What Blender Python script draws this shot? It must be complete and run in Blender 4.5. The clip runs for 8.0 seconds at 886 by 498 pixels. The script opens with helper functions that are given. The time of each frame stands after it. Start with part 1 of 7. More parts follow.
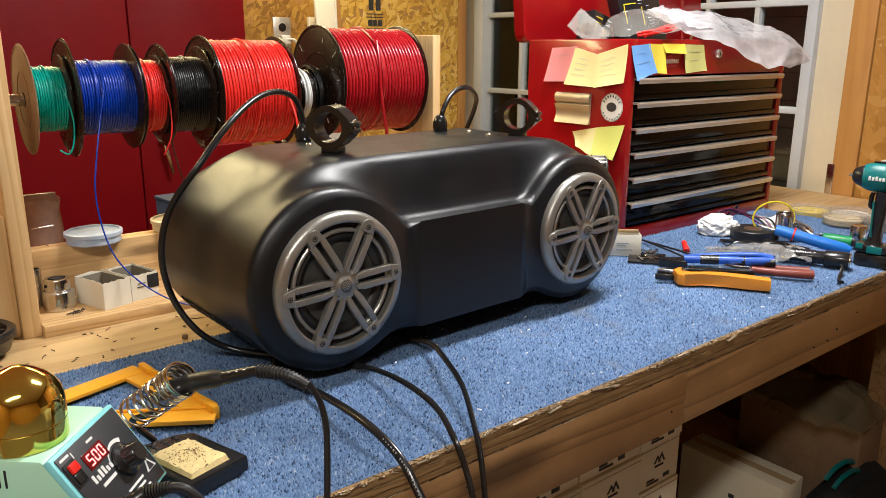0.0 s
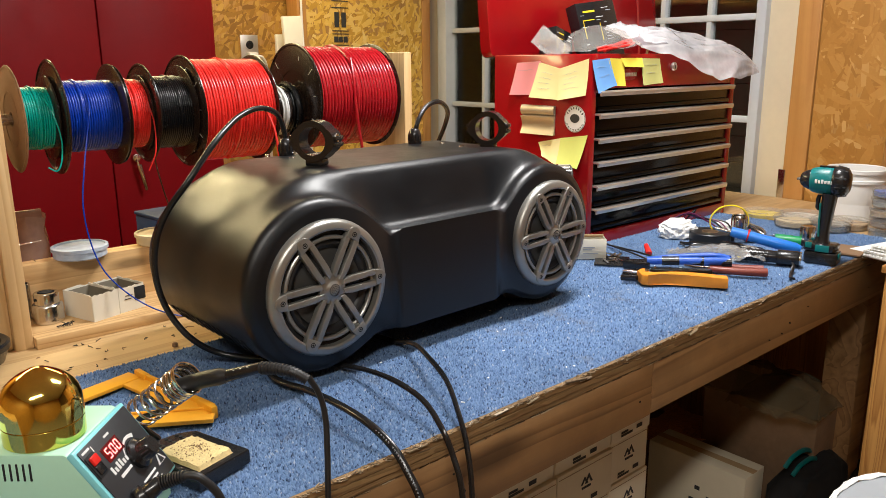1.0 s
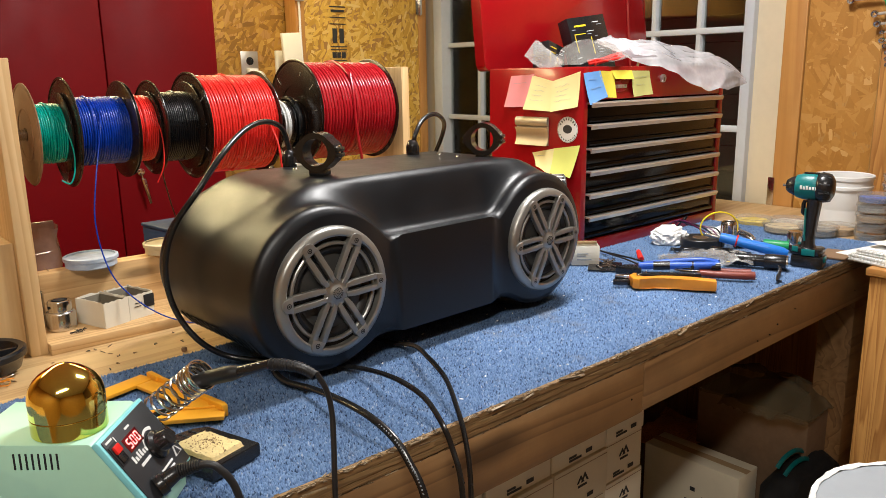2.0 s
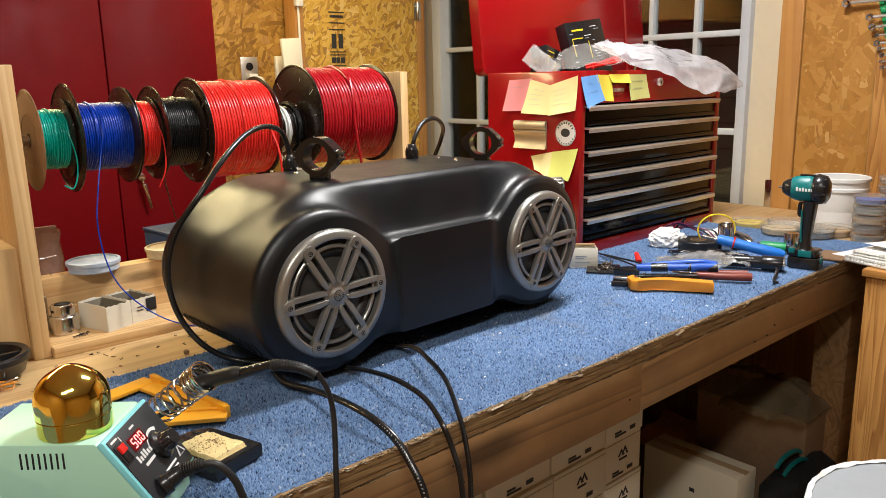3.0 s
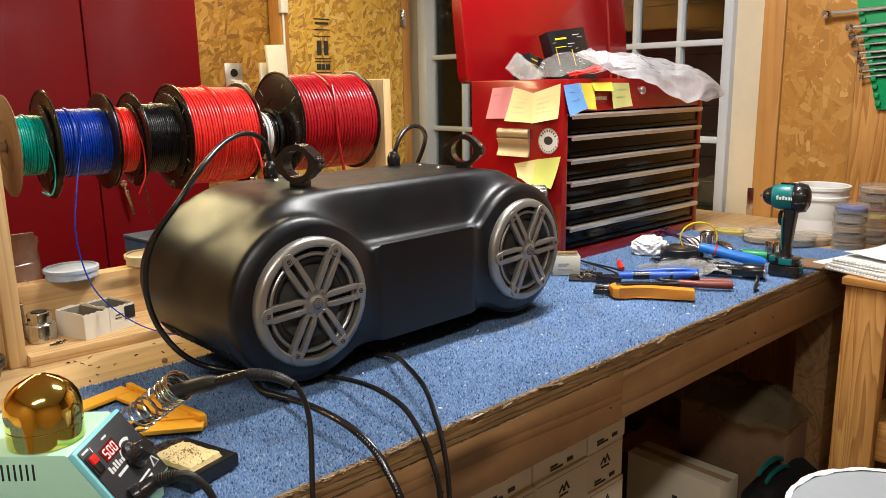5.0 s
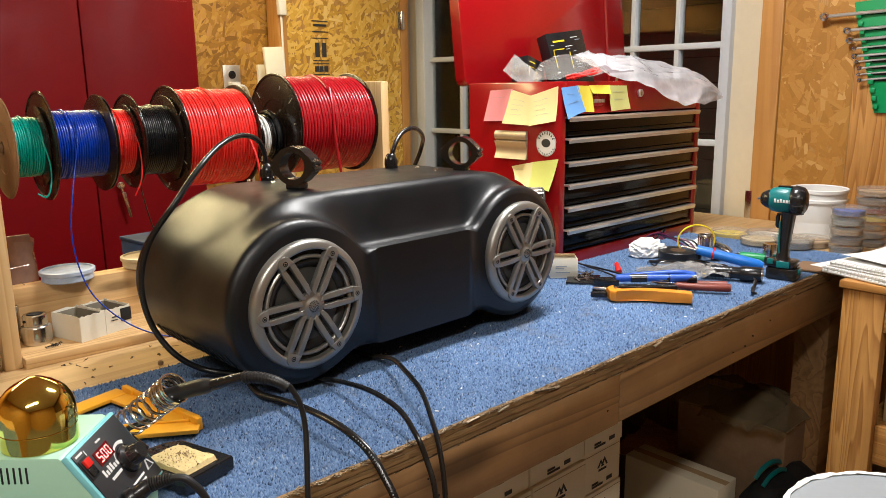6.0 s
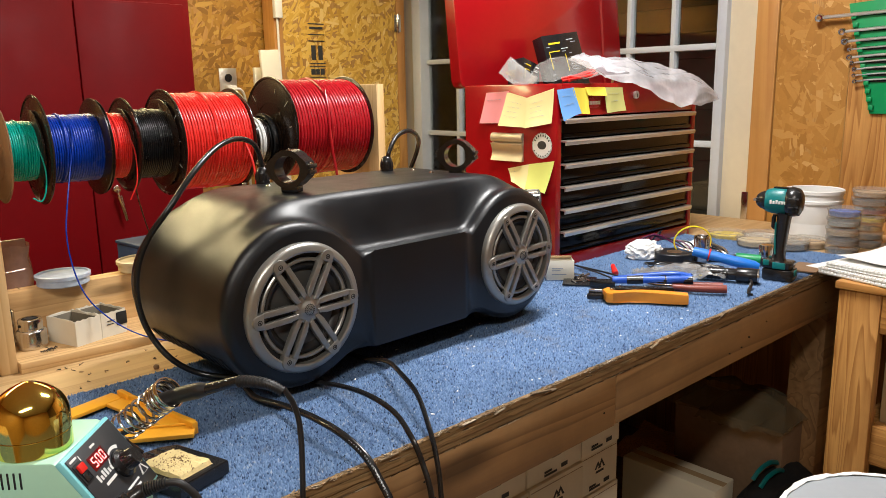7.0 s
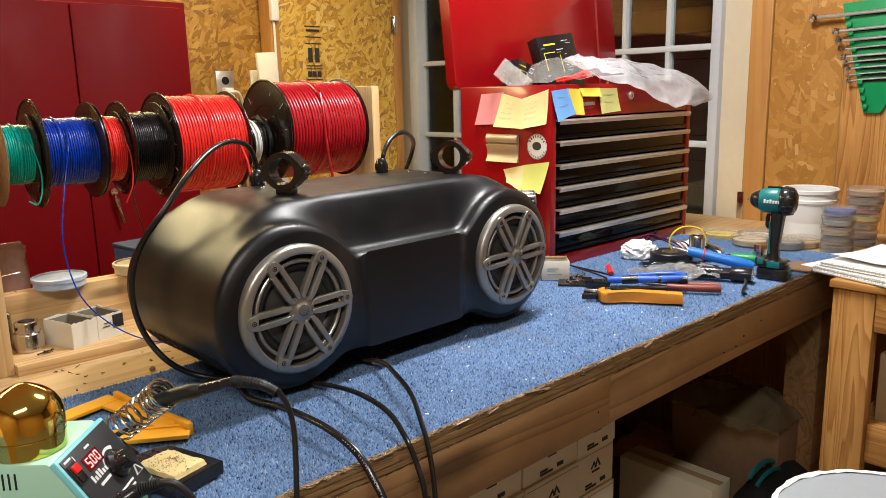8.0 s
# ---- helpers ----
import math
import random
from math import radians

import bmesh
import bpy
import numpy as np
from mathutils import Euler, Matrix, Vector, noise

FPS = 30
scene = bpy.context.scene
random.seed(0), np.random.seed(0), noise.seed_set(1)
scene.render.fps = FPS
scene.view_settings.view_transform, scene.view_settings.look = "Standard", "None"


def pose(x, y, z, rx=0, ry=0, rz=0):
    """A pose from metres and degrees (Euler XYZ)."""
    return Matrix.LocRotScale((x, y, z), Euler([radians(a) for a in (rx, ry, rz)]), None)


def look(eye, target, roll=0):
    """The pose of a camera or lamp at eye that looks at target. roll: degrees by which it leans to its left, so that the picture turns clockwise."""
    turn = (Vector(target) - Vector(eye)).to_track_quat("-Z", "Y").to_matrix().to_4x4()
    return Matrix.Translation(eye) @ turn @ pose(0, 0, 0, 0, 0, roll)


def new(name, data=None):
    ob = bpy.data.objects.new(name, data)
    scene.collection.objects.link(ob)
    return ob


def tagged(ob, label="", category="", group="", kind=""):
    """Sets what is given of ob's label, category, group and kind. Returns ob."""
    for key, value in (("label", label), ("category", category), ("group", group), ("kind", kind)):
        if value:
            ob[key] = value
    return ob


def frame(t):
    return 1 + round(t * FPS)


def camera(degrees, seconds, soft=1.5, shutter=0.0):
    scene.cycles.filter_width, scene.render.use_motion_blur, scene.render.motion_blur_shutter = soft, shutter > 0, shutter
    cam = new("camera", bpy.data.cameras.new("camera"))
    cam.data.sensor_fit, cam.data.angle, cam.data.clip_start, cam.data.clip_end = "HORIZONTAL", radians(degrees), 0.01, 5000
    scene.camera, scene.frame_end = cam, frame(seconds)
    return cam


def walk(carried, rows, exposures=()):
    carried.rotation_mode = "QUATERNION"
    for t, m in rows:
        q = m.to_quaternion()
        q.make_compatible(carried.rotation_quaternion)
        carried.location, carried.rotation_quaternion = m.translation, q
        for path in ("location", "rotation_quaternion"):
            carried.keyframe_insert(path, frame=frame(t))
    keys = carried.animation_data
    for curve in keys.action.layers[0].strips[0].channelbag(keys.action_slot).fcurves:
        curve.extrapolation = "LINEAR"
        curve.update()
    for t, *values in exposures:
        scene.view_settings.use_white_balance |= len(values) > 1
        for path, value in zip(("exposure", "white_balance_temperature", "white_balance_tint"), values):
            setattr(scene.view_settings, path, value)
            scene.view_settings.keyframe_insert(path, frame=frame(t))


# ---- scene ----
cam = camera(60.2, 8.0, soft=0.6)
PATH = [
    (0, (0.004, -0.051, 1.335), (1.207, 1.462, 0.822), 0.2),
    (0.5, (-0.028, -0.061, 1.336), (1.229, 1.411, 0.832), -0.3),
    (1, (-0.057, -0.088, 1.34), (1.224, 1.371, 0.86), -0.4),
    (1.5, (-0.079, -0.115, 1.34), (1.208, 1.345, 0.881), -0.7),
    (3, (-0.101, -0.14, 1.34), (1.191, 1.323, 0.905), -1.2),
    (3.5, (-0.097, -0.146, 1.341), (1.204, 1.312, 0.912), -1.1),
    (4, (-0.095, -0.145, 1.341), (1.215, 1.305, 0.918), -1.1),
    (4.5, (-0.093, -0.145, 1.341), (1.223, 1.3, 0.92), -1.0),
    (6, (-0.087, -0.145, 1.341), (1.236, 1.297, 0.928), -0.8),
    (6.5, (-0.086, -0.146, 1.341), (1.24, 1.293, 0.93), -0.8),
    (7, (-0.084, -0.147, 1.342), (1.244, 1.292, 0.934), -1.0),
    (7.5, (-0.082, -0.152, 1.342), (1.248, 1.286, 0.936), -1.2),
    (8, (-0.082, -0.158, 1.342), (1.247, 1.28, 0.938), -1.3),
]
walk(cam, [(t, look(eye, target, roll)) for t, eye, target, roll in PATH])

# ---- light: a night workshop with ceiling lamps ----
scene.view_settings.exposure = 0.0
world = bpy.data.worlds.new("night")
scene.world = world
world.use_nodes = True
world.node_tree.nodes["Background"].inputs[0].default_value = (0.02, 0.025, 0.04, 1)
world.node_tree.nodes["Background"].inputs[1].default_value = 0.05


def area_lamp(name, at, turn, sx, sy, watts, colour):
    data = bpy.data.lights.new(name, "AREA")
    data.shape, data.size, data.size_y, data.energy, data.color = "RECTANGLE", sx, sy, watts, colour
    ob = new(name, data)
    ob.matrix_basis = pose(*at, 0, 0, turn)
    return ob


LAMPS = [  # x, y, z, watts, colour, long and short side, turn
    (1.20, 0.74, 2.40, 42.0, (1.0, 0.985, 0.97), 0.6, 0.16, 0),
    # unseen, hung where its warm reflection falls on the pod's left end
    (0.06, 2.45, 1.98, 38.0, (1.0, 0.82, 0.40), 1.3, 0.24, 0),
    # weak fill added only to brighten the strand board leaf
    (1.45, 2.30, 2.05, 7.0, (1.0, 0.84, 0.46), 0.8, 0.16, 0),
    (-0.55, -0.45, 2.40, 33.0, (1.0, 0.955, 0.88), 1.1, 0.16, 0),
]

# ---- materials ----


class Nodes:
    """A short way to write node trees."""

    def __init__(self, name):
        self.m = bpy.data.materials.new(name)
        self.m.use_nodes = True
        self.t = self.m.node_tree
        self.b = self.t.nodes["Principled BSDF"]
        self.coord = self.t.nodes.new("ShaderNodeTexCoord").outputs["Object"]

    def put(self, socket, value):
        if isinstance(value, bpy.types.NodeSocket):
            self.t.links.new(value, socket)
        elif isinstance(value, (tuple, list)) and len(value) == 3 and socket.type == "RGBA":
            socket.default_value = (*value, 1)
        else:
            socket.default_value = value

    def mapping(self, scale=(1, 1, 1), rot=(0, 0, 0), loc=(0, 0, 0), src=None):
        n = self.t.nodes.new("ShaderNodeMapping")
        n.inputs["Scale"].default_value, n.inputs["Rotation"].default_value, n.inputs["Location"].default_value = scale, rot, loc
        self.t.links.new(src or self.coord, n.inputs["Vector"])
        return n.outputs[0]

    def noise(self, scale, detail=4, rough=0.6, vec=None, distort=0.0):
        n = self.t.nodes.new("ShaderNodeTexNoise")
        n.inputs["Scale"].default_value, n.inputs["Detail"].default_value = scale, detail
        n.inputs["Roughness"].default_value, n.inputs["Distortion"].default_value = rough, distort
        self.t.links.new(vec or self.coord, n.inputs["Vector"])
        return n.outputs["Fac"]

    def ramp(self, fac, stops):
        n = self.t.nodes.new("ShaderNodeValToRGB")
        while len(n.color_ramp.elements) < len(stops):
            n.color_ramp.elements.new(0.5)
        for e, (p, c) in zip(n.color_ramp.elements, stops):
            e.position, e.color = p, (*c, 1) if len(c) == 3 else c
        self.t.links.new(fac, n.inputs[0])
        return n.outputs[0]

    def mix(self, fac, a, b, how="MIX"):
        n = self.t.nodes.new("ShaderNodeMix")
        n.data_type, n.blend_type = "RGBA", how
        self.put(n.inputs[0], fac)
        self.put(n.inputs[6], a)
        self.put(n.inputs[7], b)
        return n.outputs[2]

    def math(self, op, a, b=0.0):
        n = self.t.nodes.new("ShaderNodeMath")
        n.operation = op
        self.put(n.inputs[0], a)
        self.put(n.inputs[1], b)
        return n.outputs[0]

    def island(self):
        return self.t.nodes.new("ShaderNodeNewGeometry").outputs["Random Per Island"]

    def each(self):
        return self.t.nodes.new("ShaderNodeObjectInfo").outputs["Random"]

    def bump(self, height, strength=0.3, distance=0.001):
        n = self.t.nodes.new("ShaderNodeBump")
        n.inputs["Strength"].default_value, n.inputs["Distance"].default_value = strength, distance
        self.t.links.new(height, n.inputs["Height"])
        self.t.links.new(n.outputs[0], self.b.inputs["Normal"])

    def done(self, colour=None, rough=None, metal=None, **more):
        for key, value in (("Base Color", colour), ("Roughness", rough), ("Metallic", metal)):
            if value is not None:
                self.put(self.b.inputs[key], value)
        for key, value in more.items():
            self.put(self.b.inputs[key.replace("_", " ")], value)
        return self.m


def plain(name, colour, rough=0.5, metal=0.0, grain=60.0, wear=0.12, relief=0.08, **more):
    """Paint, plastic, rubber, card: large soft variation, fine grain, uneven gloss."""
    n = Nodes(name)
    dark, light = tuple(c * (1 - wear) for c in colour), tuple(min(1, c * (1 + wear)) for c in colour)
    big = n.ramp(n.noise(5, 5), [(0.3, dark), (0.7, light)])
    fine = n.noise(grain, 3)
    colours = n.mix(0.25, big, n.ramp(fine, [(0.3, dark), (0.7, light)]))
    gloss = n.ramp(n.noise(14, 4), [(0.3, (rough * 0.85,) * 3), (0.75, (min(1, rough * 1.2),) * 3)])
    n.bump(n.noise(grain * 6, 2), relief, 0.0006)
    return n.done(colours, gloss, metal, **more)


def wood(name, pale, dark, axis="X", scale=1.0, rough=0.6, knots=True, dirt=0.0, rings_n=10.0):
    """Softwood with the grain along an axis."""
    n = Nodes(name)
    long, cross = 0.6 * scale, 14 * scale
    sc = {"X": (long, cross, cross), "Y": (cross, long, cross), "Z": (cross, cross, long)}[axis]
    shift = n.t.nodes.new("ShaderNodeVectorMath")
    shift.operation = "ADD"
    jump = n.math("MULTIPLY", n.each(), 7.0)
    n.t.links.new(n.coord, shift.inputs[0])
    n.t.links.new(jump, shift.inputs[1])
    v = n.mapping(sc, src=shift.outputs[0])
    rings = n.noise(1.0, 3, 0.5, v, 0.6)
    lines = n.math("FRACT", n.math("MULTIPLY", rings, rings_n))
    grain = n.ramp(lines, [(0.0, pale), (0.62, tuple((a + b) / 2 for a, b in zip(pale, dark))), (0.9, dark), (1.0, pale)])
    fibre = n.noise(9.0, 5, 0.7, v)
    col = n.mix(0.35, grain, n.ramp(fibre, [(0.3, dark), (0.65, pale)]))
    stain = n.noise(4.0, 5, 0.65, shift.outputs[0])
    col = n.mix(n.math("MULTIPLY", n.ramp(stain, [(0.45, (0, 0, 0)), (0.8, (1, 1, 1))]), 0.25 + dirt), col, tuple(c * 0.45 for c in dark))
    if knots:
        vor = n.t.nodes.new("ShaderNodeTexVoronoi")
        vor.inputs["Scale"].default_value = 1.0
        ks = {"X": (2.6, 9, 9), "Y": (9, 2.6, 9), "Z": (9, 9, 2.6)}[axis]
        n.t.links.new(n.mapping(tuple(k * scale for k in ks), src=shift.outputs[0]), vor.inputs["Vector"])
        col = n.mix(n.ramp(vor.outputs["Distance"], [(0.05, (0.8,) * 3), (0.13, (0, 0, 0))]), col, tuple(c * 0.35 for c in dark))
    n.bump(fibre, 0.25, 0.001)
    return n.done(col, n.ramp(fibre, [(0.3, (rough * 0.85,) * 3), (0.7, (min(1, rough * 1.15),) * 3)]))


def islands(name, stops, rough=0.6, relief=0.2, scale=120.0):
    """Colour picked for each loose piece of a mesh."""
    n = Nodes(name)
    col = n.ramp(n.island(), stops)
    fib = n.noise(scale, 3)
    col = n.mix(0.3, col, n.mix(fib, (0.5, 0.5, 0.5), (1, 1, 1)), "MULTIPLY")
    n.bump(fib, relief, 0.0006)
    return n.done(col, rough)


M = {}
M["osb"] = wood("osb_base", (0.50, 0.27, 0.075), (0.33, 0.16, 0.04), "Z", 1.5, 0.55, False)
M["flake"] = islands("osb_flakes", [(0.0, (0.40, 0.20, 0.025)), (0.25, (0.64, 0.36, 0.05)), (0.6, (0.77, 0.48, 0.085)), (0.9, (0.80, 0.53, 0.14)), (1.0, (0.84, 0.61, 0.23))], 0.5)
# darker strand tones for the back wall
M["flake_dark"] = islands("osb_flakes_dark", [(0.0, (0.22, 0.10, 0.012)), (0.4, (0.36, 0.175, 0.022)), (0.8, (0.46, 0.24, 0.036)), (1.0, (0.56, 0.33, 0.07))], 0.5)
M["flake_soft"] = islands("osb_flakes_soft", [(0.0, (0.37, 0.165, 0.028)), (0.5, (0.45, 0.21, 0.040)), (0.9, (0.51, 0.255, 0.058)), (1.0, (0.62, 0.36, 0.12))], 0.45)
M["worn"] = islands("worn_edge", [(0.0, (0.06, 0.04, 0.022)), (0.45, (0.16, 0.105, 0.055)), (0.8, (0.34, 0.25, 0.145)), (1.0, (0.62, 0.52, 0.38))], 0.8)
M["cream"] = plain("cream_paint", (0.64, 0.55, 0.38), 0.55, grain=40, wear=0.05)
# greyer and darker than the white paint
M["sash"] = plain("grey_white_sash", (0.50, 0.53, 0.56), 0.45, wear=0.08)
M["white"] = plain("white_paint", (0.74, 0.75, 0.74), 0.4, wear=0.05)
M["pine"] = wood("pine", (0.73, 0.49, 0.235), (0.45, 0.25, 0.09), "X", 1.0, 0.6)
M["pine_z"] = wood("pine_upright", (0.74, 0.52, 0.27), (0.55, 0.33, 0.13), "Z", 1.0, 0.55)
M["fir"] = wood("fir_orange", (0.60, 0.31, 0.09), (0.27, 0.10, 0.02), "Z", 0.7, 0.45, True, 0.0, 20.0)
M["fir_soft"] = wood("fir_smooth", (0.54, 0.27, 0.075), (0.40, 0.175, 0.042), "Z", 0.5, 0.45, True, 0.0, 7.0)
M["fir_y"] = wood("fir_orange_across", (0.60, 0.31, 0.09), (0.27, 0.10, 0.02), "Y", 0.7, 0.45, True, 0.0, 20.0)
M["beam"] = wood("worn_beam", (0.38, 0.215, 0.090), (0.16, 0.078, 0.030), "X", 0.5, 0.5, True, 0.3, 12.0)
M["ply"] = wood("worn_plywood_edge", (0.34, 0.21, 0.09), (0.15, 0.08, 0.03), "X", 3.0, 0.75, False, 0.35)
M["bench"] = wood("bench_boards", (0.62, 0.42, 0.20), (0.44, 0.26, 0.10), "X", 0.7, 0.6, True, 0.2)
# dark wood; on back panels its colour carries the shade
M["shade"] = wood("dark_shade_board", (0.16, 0.09, 0.04), (0.08, 0.04, 0.02), "X", 0.8, 0.7)
M["concrete"] = plain("concrete", (0.22, 0.21, 0.19), 0.8, wear=0.25, relief=0.3)
M["ceiling"] = plain("ceiling_paint", (0.56, 0.52, 0.45), 0.8, wear=0.06)
M["siding"] = plain("dark_siding", (0.10, 0.085, 0.07), 0.7, wear=0.3)
M["red_cab"] = plain("dark_red_enamel", (0.165, 0.002, 0.0045), 0.5, wear=0.10, relief=0.05, Specular_IOR_Level=0.12)
M["red"] = plain("glossy_red_enamel", (0.285, 0.0045, 0.007), 0.22, wear=0.08, relief=0.03, Coat_Weight=0.25)
M["gloss_black"] = plain("glossy_black_enamel", (0.004, 0.004, 0.005), 0.14, wear=0.3, relief=0.02, Specular_IOR_Level=0.2)
M["alu"] = plain("brushed_aluminium", (0.66, 0.64, 0.60), 0.38, 0.9, wear=0.06)
M["champagne"] = plain("champagne_aluminium", (0.52, 0.46, 0.36), 0.5, 0.75, wear=0.06)
M["steel"] = plain("chromed_steel", (0.60, 0.58, 0.55), 0.2, 1.0, wear=0.12)
M["gold"] = plain("gold_chrome", (1.0, 0.77, 0.20), 0.09, 1.0, grain=20, wear=0.04, relief=0.0)
M["brass"] = plain("pale_brass", (0.85, 0.66, 0.14), 0.11, 1.0, grain=20, wear=0.05, relief=0.01)
M["pod"] = plain("satin_black_plastic", (0.006, 0.0072, 0.0092), 0.36, wear=0.2, grain=160, relief=0.22, Specular_IOR_Level=0.42)
M["rubber"] = plain("black_rubber", (0.010, 0.010, 0.011), 0.45, wear=0.25)
M["hard"] = plain("black_hard_plastic", (0.012, 0.012, 0.013), 0.24, wear=0.25)
# black cloth and tape; also the painted shade in holes, slots and gaps
M["void"] = plain("matt_black_and_hole_shade", (0.008, 0.008, 0.009), 0.85, wear=0.3)
M["titan"] = plain("titanium_grey_plastic", (0.32, 0.312, 0.285), 0.36, 0.7, wear=0.12, grain=120)
M["cone"] = plain("grey_cone", (0.05, 0.05, 0.048), 0.45, wear=0.1)
M["teal"] = plain("teal_plastic", (0.0, 0.145, 0.15), 0.38)
M["mint"] = plain("mint_green_plastic", (0.40, 0.69, 0.53), 0.42, wear=0.05, relief=0.12)
M["aqua"] = plain("aqua_rim", (0.22, 0.62, 0.68), 0.4, wear=0.05)
M["panel"] = plain("black_panel", (0.022, 0.024, 0.028), 0.45, wear=0.15)
M["print"] = plain("white_print", (0.72, 0.73, 0.72), 0.5, wear=0.05)
M["ink"] = plain("black_print", (0.03, 0.03, 0.03), 0.6)
M["yellow"] = plain("yellow_plastic", (0.78, 0.36, 0.02), 0.42, wear=0.10)
M["orange"] = plain("orange_plastic", (0.74, 0.27, 0.02), 0.45, wear=0.12)
M["blue"] = plain("blue_plastic", (0.02, 0.10, 0.52), 0.38)
M["blue2"] = plain("bright_blue_plastic", (0.015, 0.17, 0.62), 0.35)
M["maroon"] = plain("maroon_rubber", (0.20, 0.035, 0.02), 0.45)
M["green"] = plain("green_plastic", (0.0, 0.27, 0.085), 0.4)
M["carton"] = plain("white_carton", (0.70, 0.66, 0.55), 0.75, grain=30, wear=0.06)
M["kraft"] = plain("kraft_carton", (0.46, 0.31, 0.16), 0.8, grain=30, wear=0.1)
M["pale_carton"] = plain("pale_carton", (0.75, 0.68, 0.52), 0.8, grain=30, wear=0.07)
M["lining"] = plain("shaded_grey_brown_board", (0.20, 0.175, 0.13), 0.85, grain=80, wear=0.2)
M["paper"] = plain("white_paper", (0.78, 0.78, 0.76), 0.8, wear=0.04)
M["pink"] = plain("pink_note", (0.80, 0.30, 0.33), 0.75, wear=0.04)
M["note"] = plain("yellow_note", (0.82, 0.74, 0.36), 0.75, wear=0.04)
M["lime"] = plain("lime_note", (0.74, 0.78, 0.20), 0.75, wear=0.04)
M["lime_dark"] = plain("mustard_note", (0.74, 0.60, 0.06), 0.75, wear=0.04)
M["olive"] = plain("olive_note", (0.52, 0.50, 0.17), 0.75, wear=0.04)
M["sky"] = plain("blue_note", (0.15, 0.36, 0.74), 0.75, wear=0.04)
M["bucket"] = plain("white_plastic", (0.76, 0.75, 0.72), 0.42, wear=0.04)
M["grey"] = plain("grey_plastic", (0.30, 0.33, 0.36), 0.5, wear=0.06)
# brown board; also the shaded tone for the box under the bench
M["card"] = plain("brown_and_shaded_board", (0.22, 0.13, 0.07), 0.8, wear=0.25)
M["sponge"] = plain("burnt_sponge", (0.66, 0.52, 0.25), 0.9, grain=420, wear=0.5, relief=0.8)
M["navy"] = plain("navy_plastic", (0.010, 0.045, 0.16), 0.5)
M["tan"] = plain("tan_plastic", (0.62, 0.52, 0.34), 0.5)
M["spool"] = plain("black_spool_plastic", (0.020, 0.012, 0.009), 0.26, wear=0.3)
for key, colour in (("w_green", (0.0, 0.34, 0.28)), ("w_blue", (0.002, 0.034, 0.33)), ("w_red", (0.66, 0.025, 0.02)), ("w_deep", (0.34, 0.008, 0.014)),
                    ("w_black", (0.005, 0.005, 0.006)), ("w_white", (0.66, 0.66, 0.64)), ("w_purple", (0.10, 0.01, 0.05)), ("w_yellow", (0.80, 0.62, 0.03))):
    M[key] = plain("wire_" + key[2:], colour, 0.27, wear=0.08, relief=0.02, Specular_IOR_Level=0.35)


def clear(name, tint, rough, mixin):
    """Thin plastic or glass: part see-through, part glossy film."""
    n = Nodes(name)
    out = n.t.nodes["Material Output"]
    see = n.t.nodes.new("ShaderNodeBsdfTransparent")
    see.inputs[0].default_value = (*tint, 1)
    mixer = n.t.nodes.new("ShaderNodeMixShader")
    n.done(n.ramp(n.noise(20, 4), [(0.3, tuple(c * 0.8 for c in tint)), (0.7, tint)]), rough)
    n.put(mixer.inputs[0], n.math("MULTIPLY", n.math("ADD", n.noise(18, 4), 0.5), mixin))
    n.t.links.new(see.outputs[0], mixer.inputs[1])
    n.t.links.new(n.b.outputs[0], mixer.inputs[2])
    n.t.links.new(mixer.outputs[0], out.inputs[0])
    return n.m


M["film"] = clear("milky_film", (0.80, 0.79, 0.82), 0.10, 0.50)
M["bubble"] = clear("clear_bubble_film", (0.58, 0.48, 0.30), 0.08, 0.22)
M["zip"] = clear("clear_film", (0.87, 0.85, 0.82), 0.16, 0.24)
M["tub"] = clear("clear_tub_plastic", (0.88, 0.86, 0.82), 0.15, 0.15)
M["frost"] = clear("frosted_lid_plastic", (0.62, 0.71, 0.84), 0.35, 0.62)
M["bag"] = clear("pinkish_film_bag", (0.60, 0.42, 0.34), 0.2, 0.5)


def pane_glass():
    n = Nodes("window_glass")
    out = n.t.nodes["Material Output"]
    see = n.t.nodes.new("ShaderNodeBsdfTransparent")
    see.inputs[0].default_value = (0.9, 0.92, 0.9, 1)
    gloss = n.t.nodes.new("ShaderNodeBsdfGlossy")
    gloss.inputs["Roughness"].default_value = 0.03
    fres = n.t.nodes.new("ShaderNodeFresnel")
    fres.inputs[0].default_value = 1.5
    mixer = n.t.nodes.new("ShaderNodeMixShader")
    for a, b in ((fres.outputs[0], mixer.inputs[0]), (see.outputs[0], mixer.inputs[1]), (gloss.outputs[0], mixer.inputs[2]), (mixer.outputs[0], out.inputs[0])):
        n.t.links.new(a, b)
    return n.m


M["glass"] = pane_glass()


def carpet_material(name):
    n = Nodes(name)
    pick = n.ramp(n.island(), [(0.0, (0.022, 0.038, 0.075)), (0.14, (0.085, 0.145, 0.275)), (0.68, (0.140, 0.230, 0.400)), (0.96, (0.185, 0.278, 0.440)), (1.0, (0.32, 0.37, 0.45))])
    worn = n.ramp(n.noise(3.5, 5), [(0.35, (0.72, 0.72, 0.72)), (0.7, (1.1, 1.1, 1.1))])
    col = n.mix(1.0, pick, worn, "MULTIPLY")
    spots = n.ramp(n.noise(9, 6, 0.7), [(0.56, (0, 0, 0)), (0.72, (0.7, 0.7, 0.7))])
    col = n.mix(spots, col, (0.16, 0.17, 0.19))
    return n.done(col, 0.95, Specular_IOR_Level=0.1)


M["pile"] = carpet_material("blue_carpet_pile")


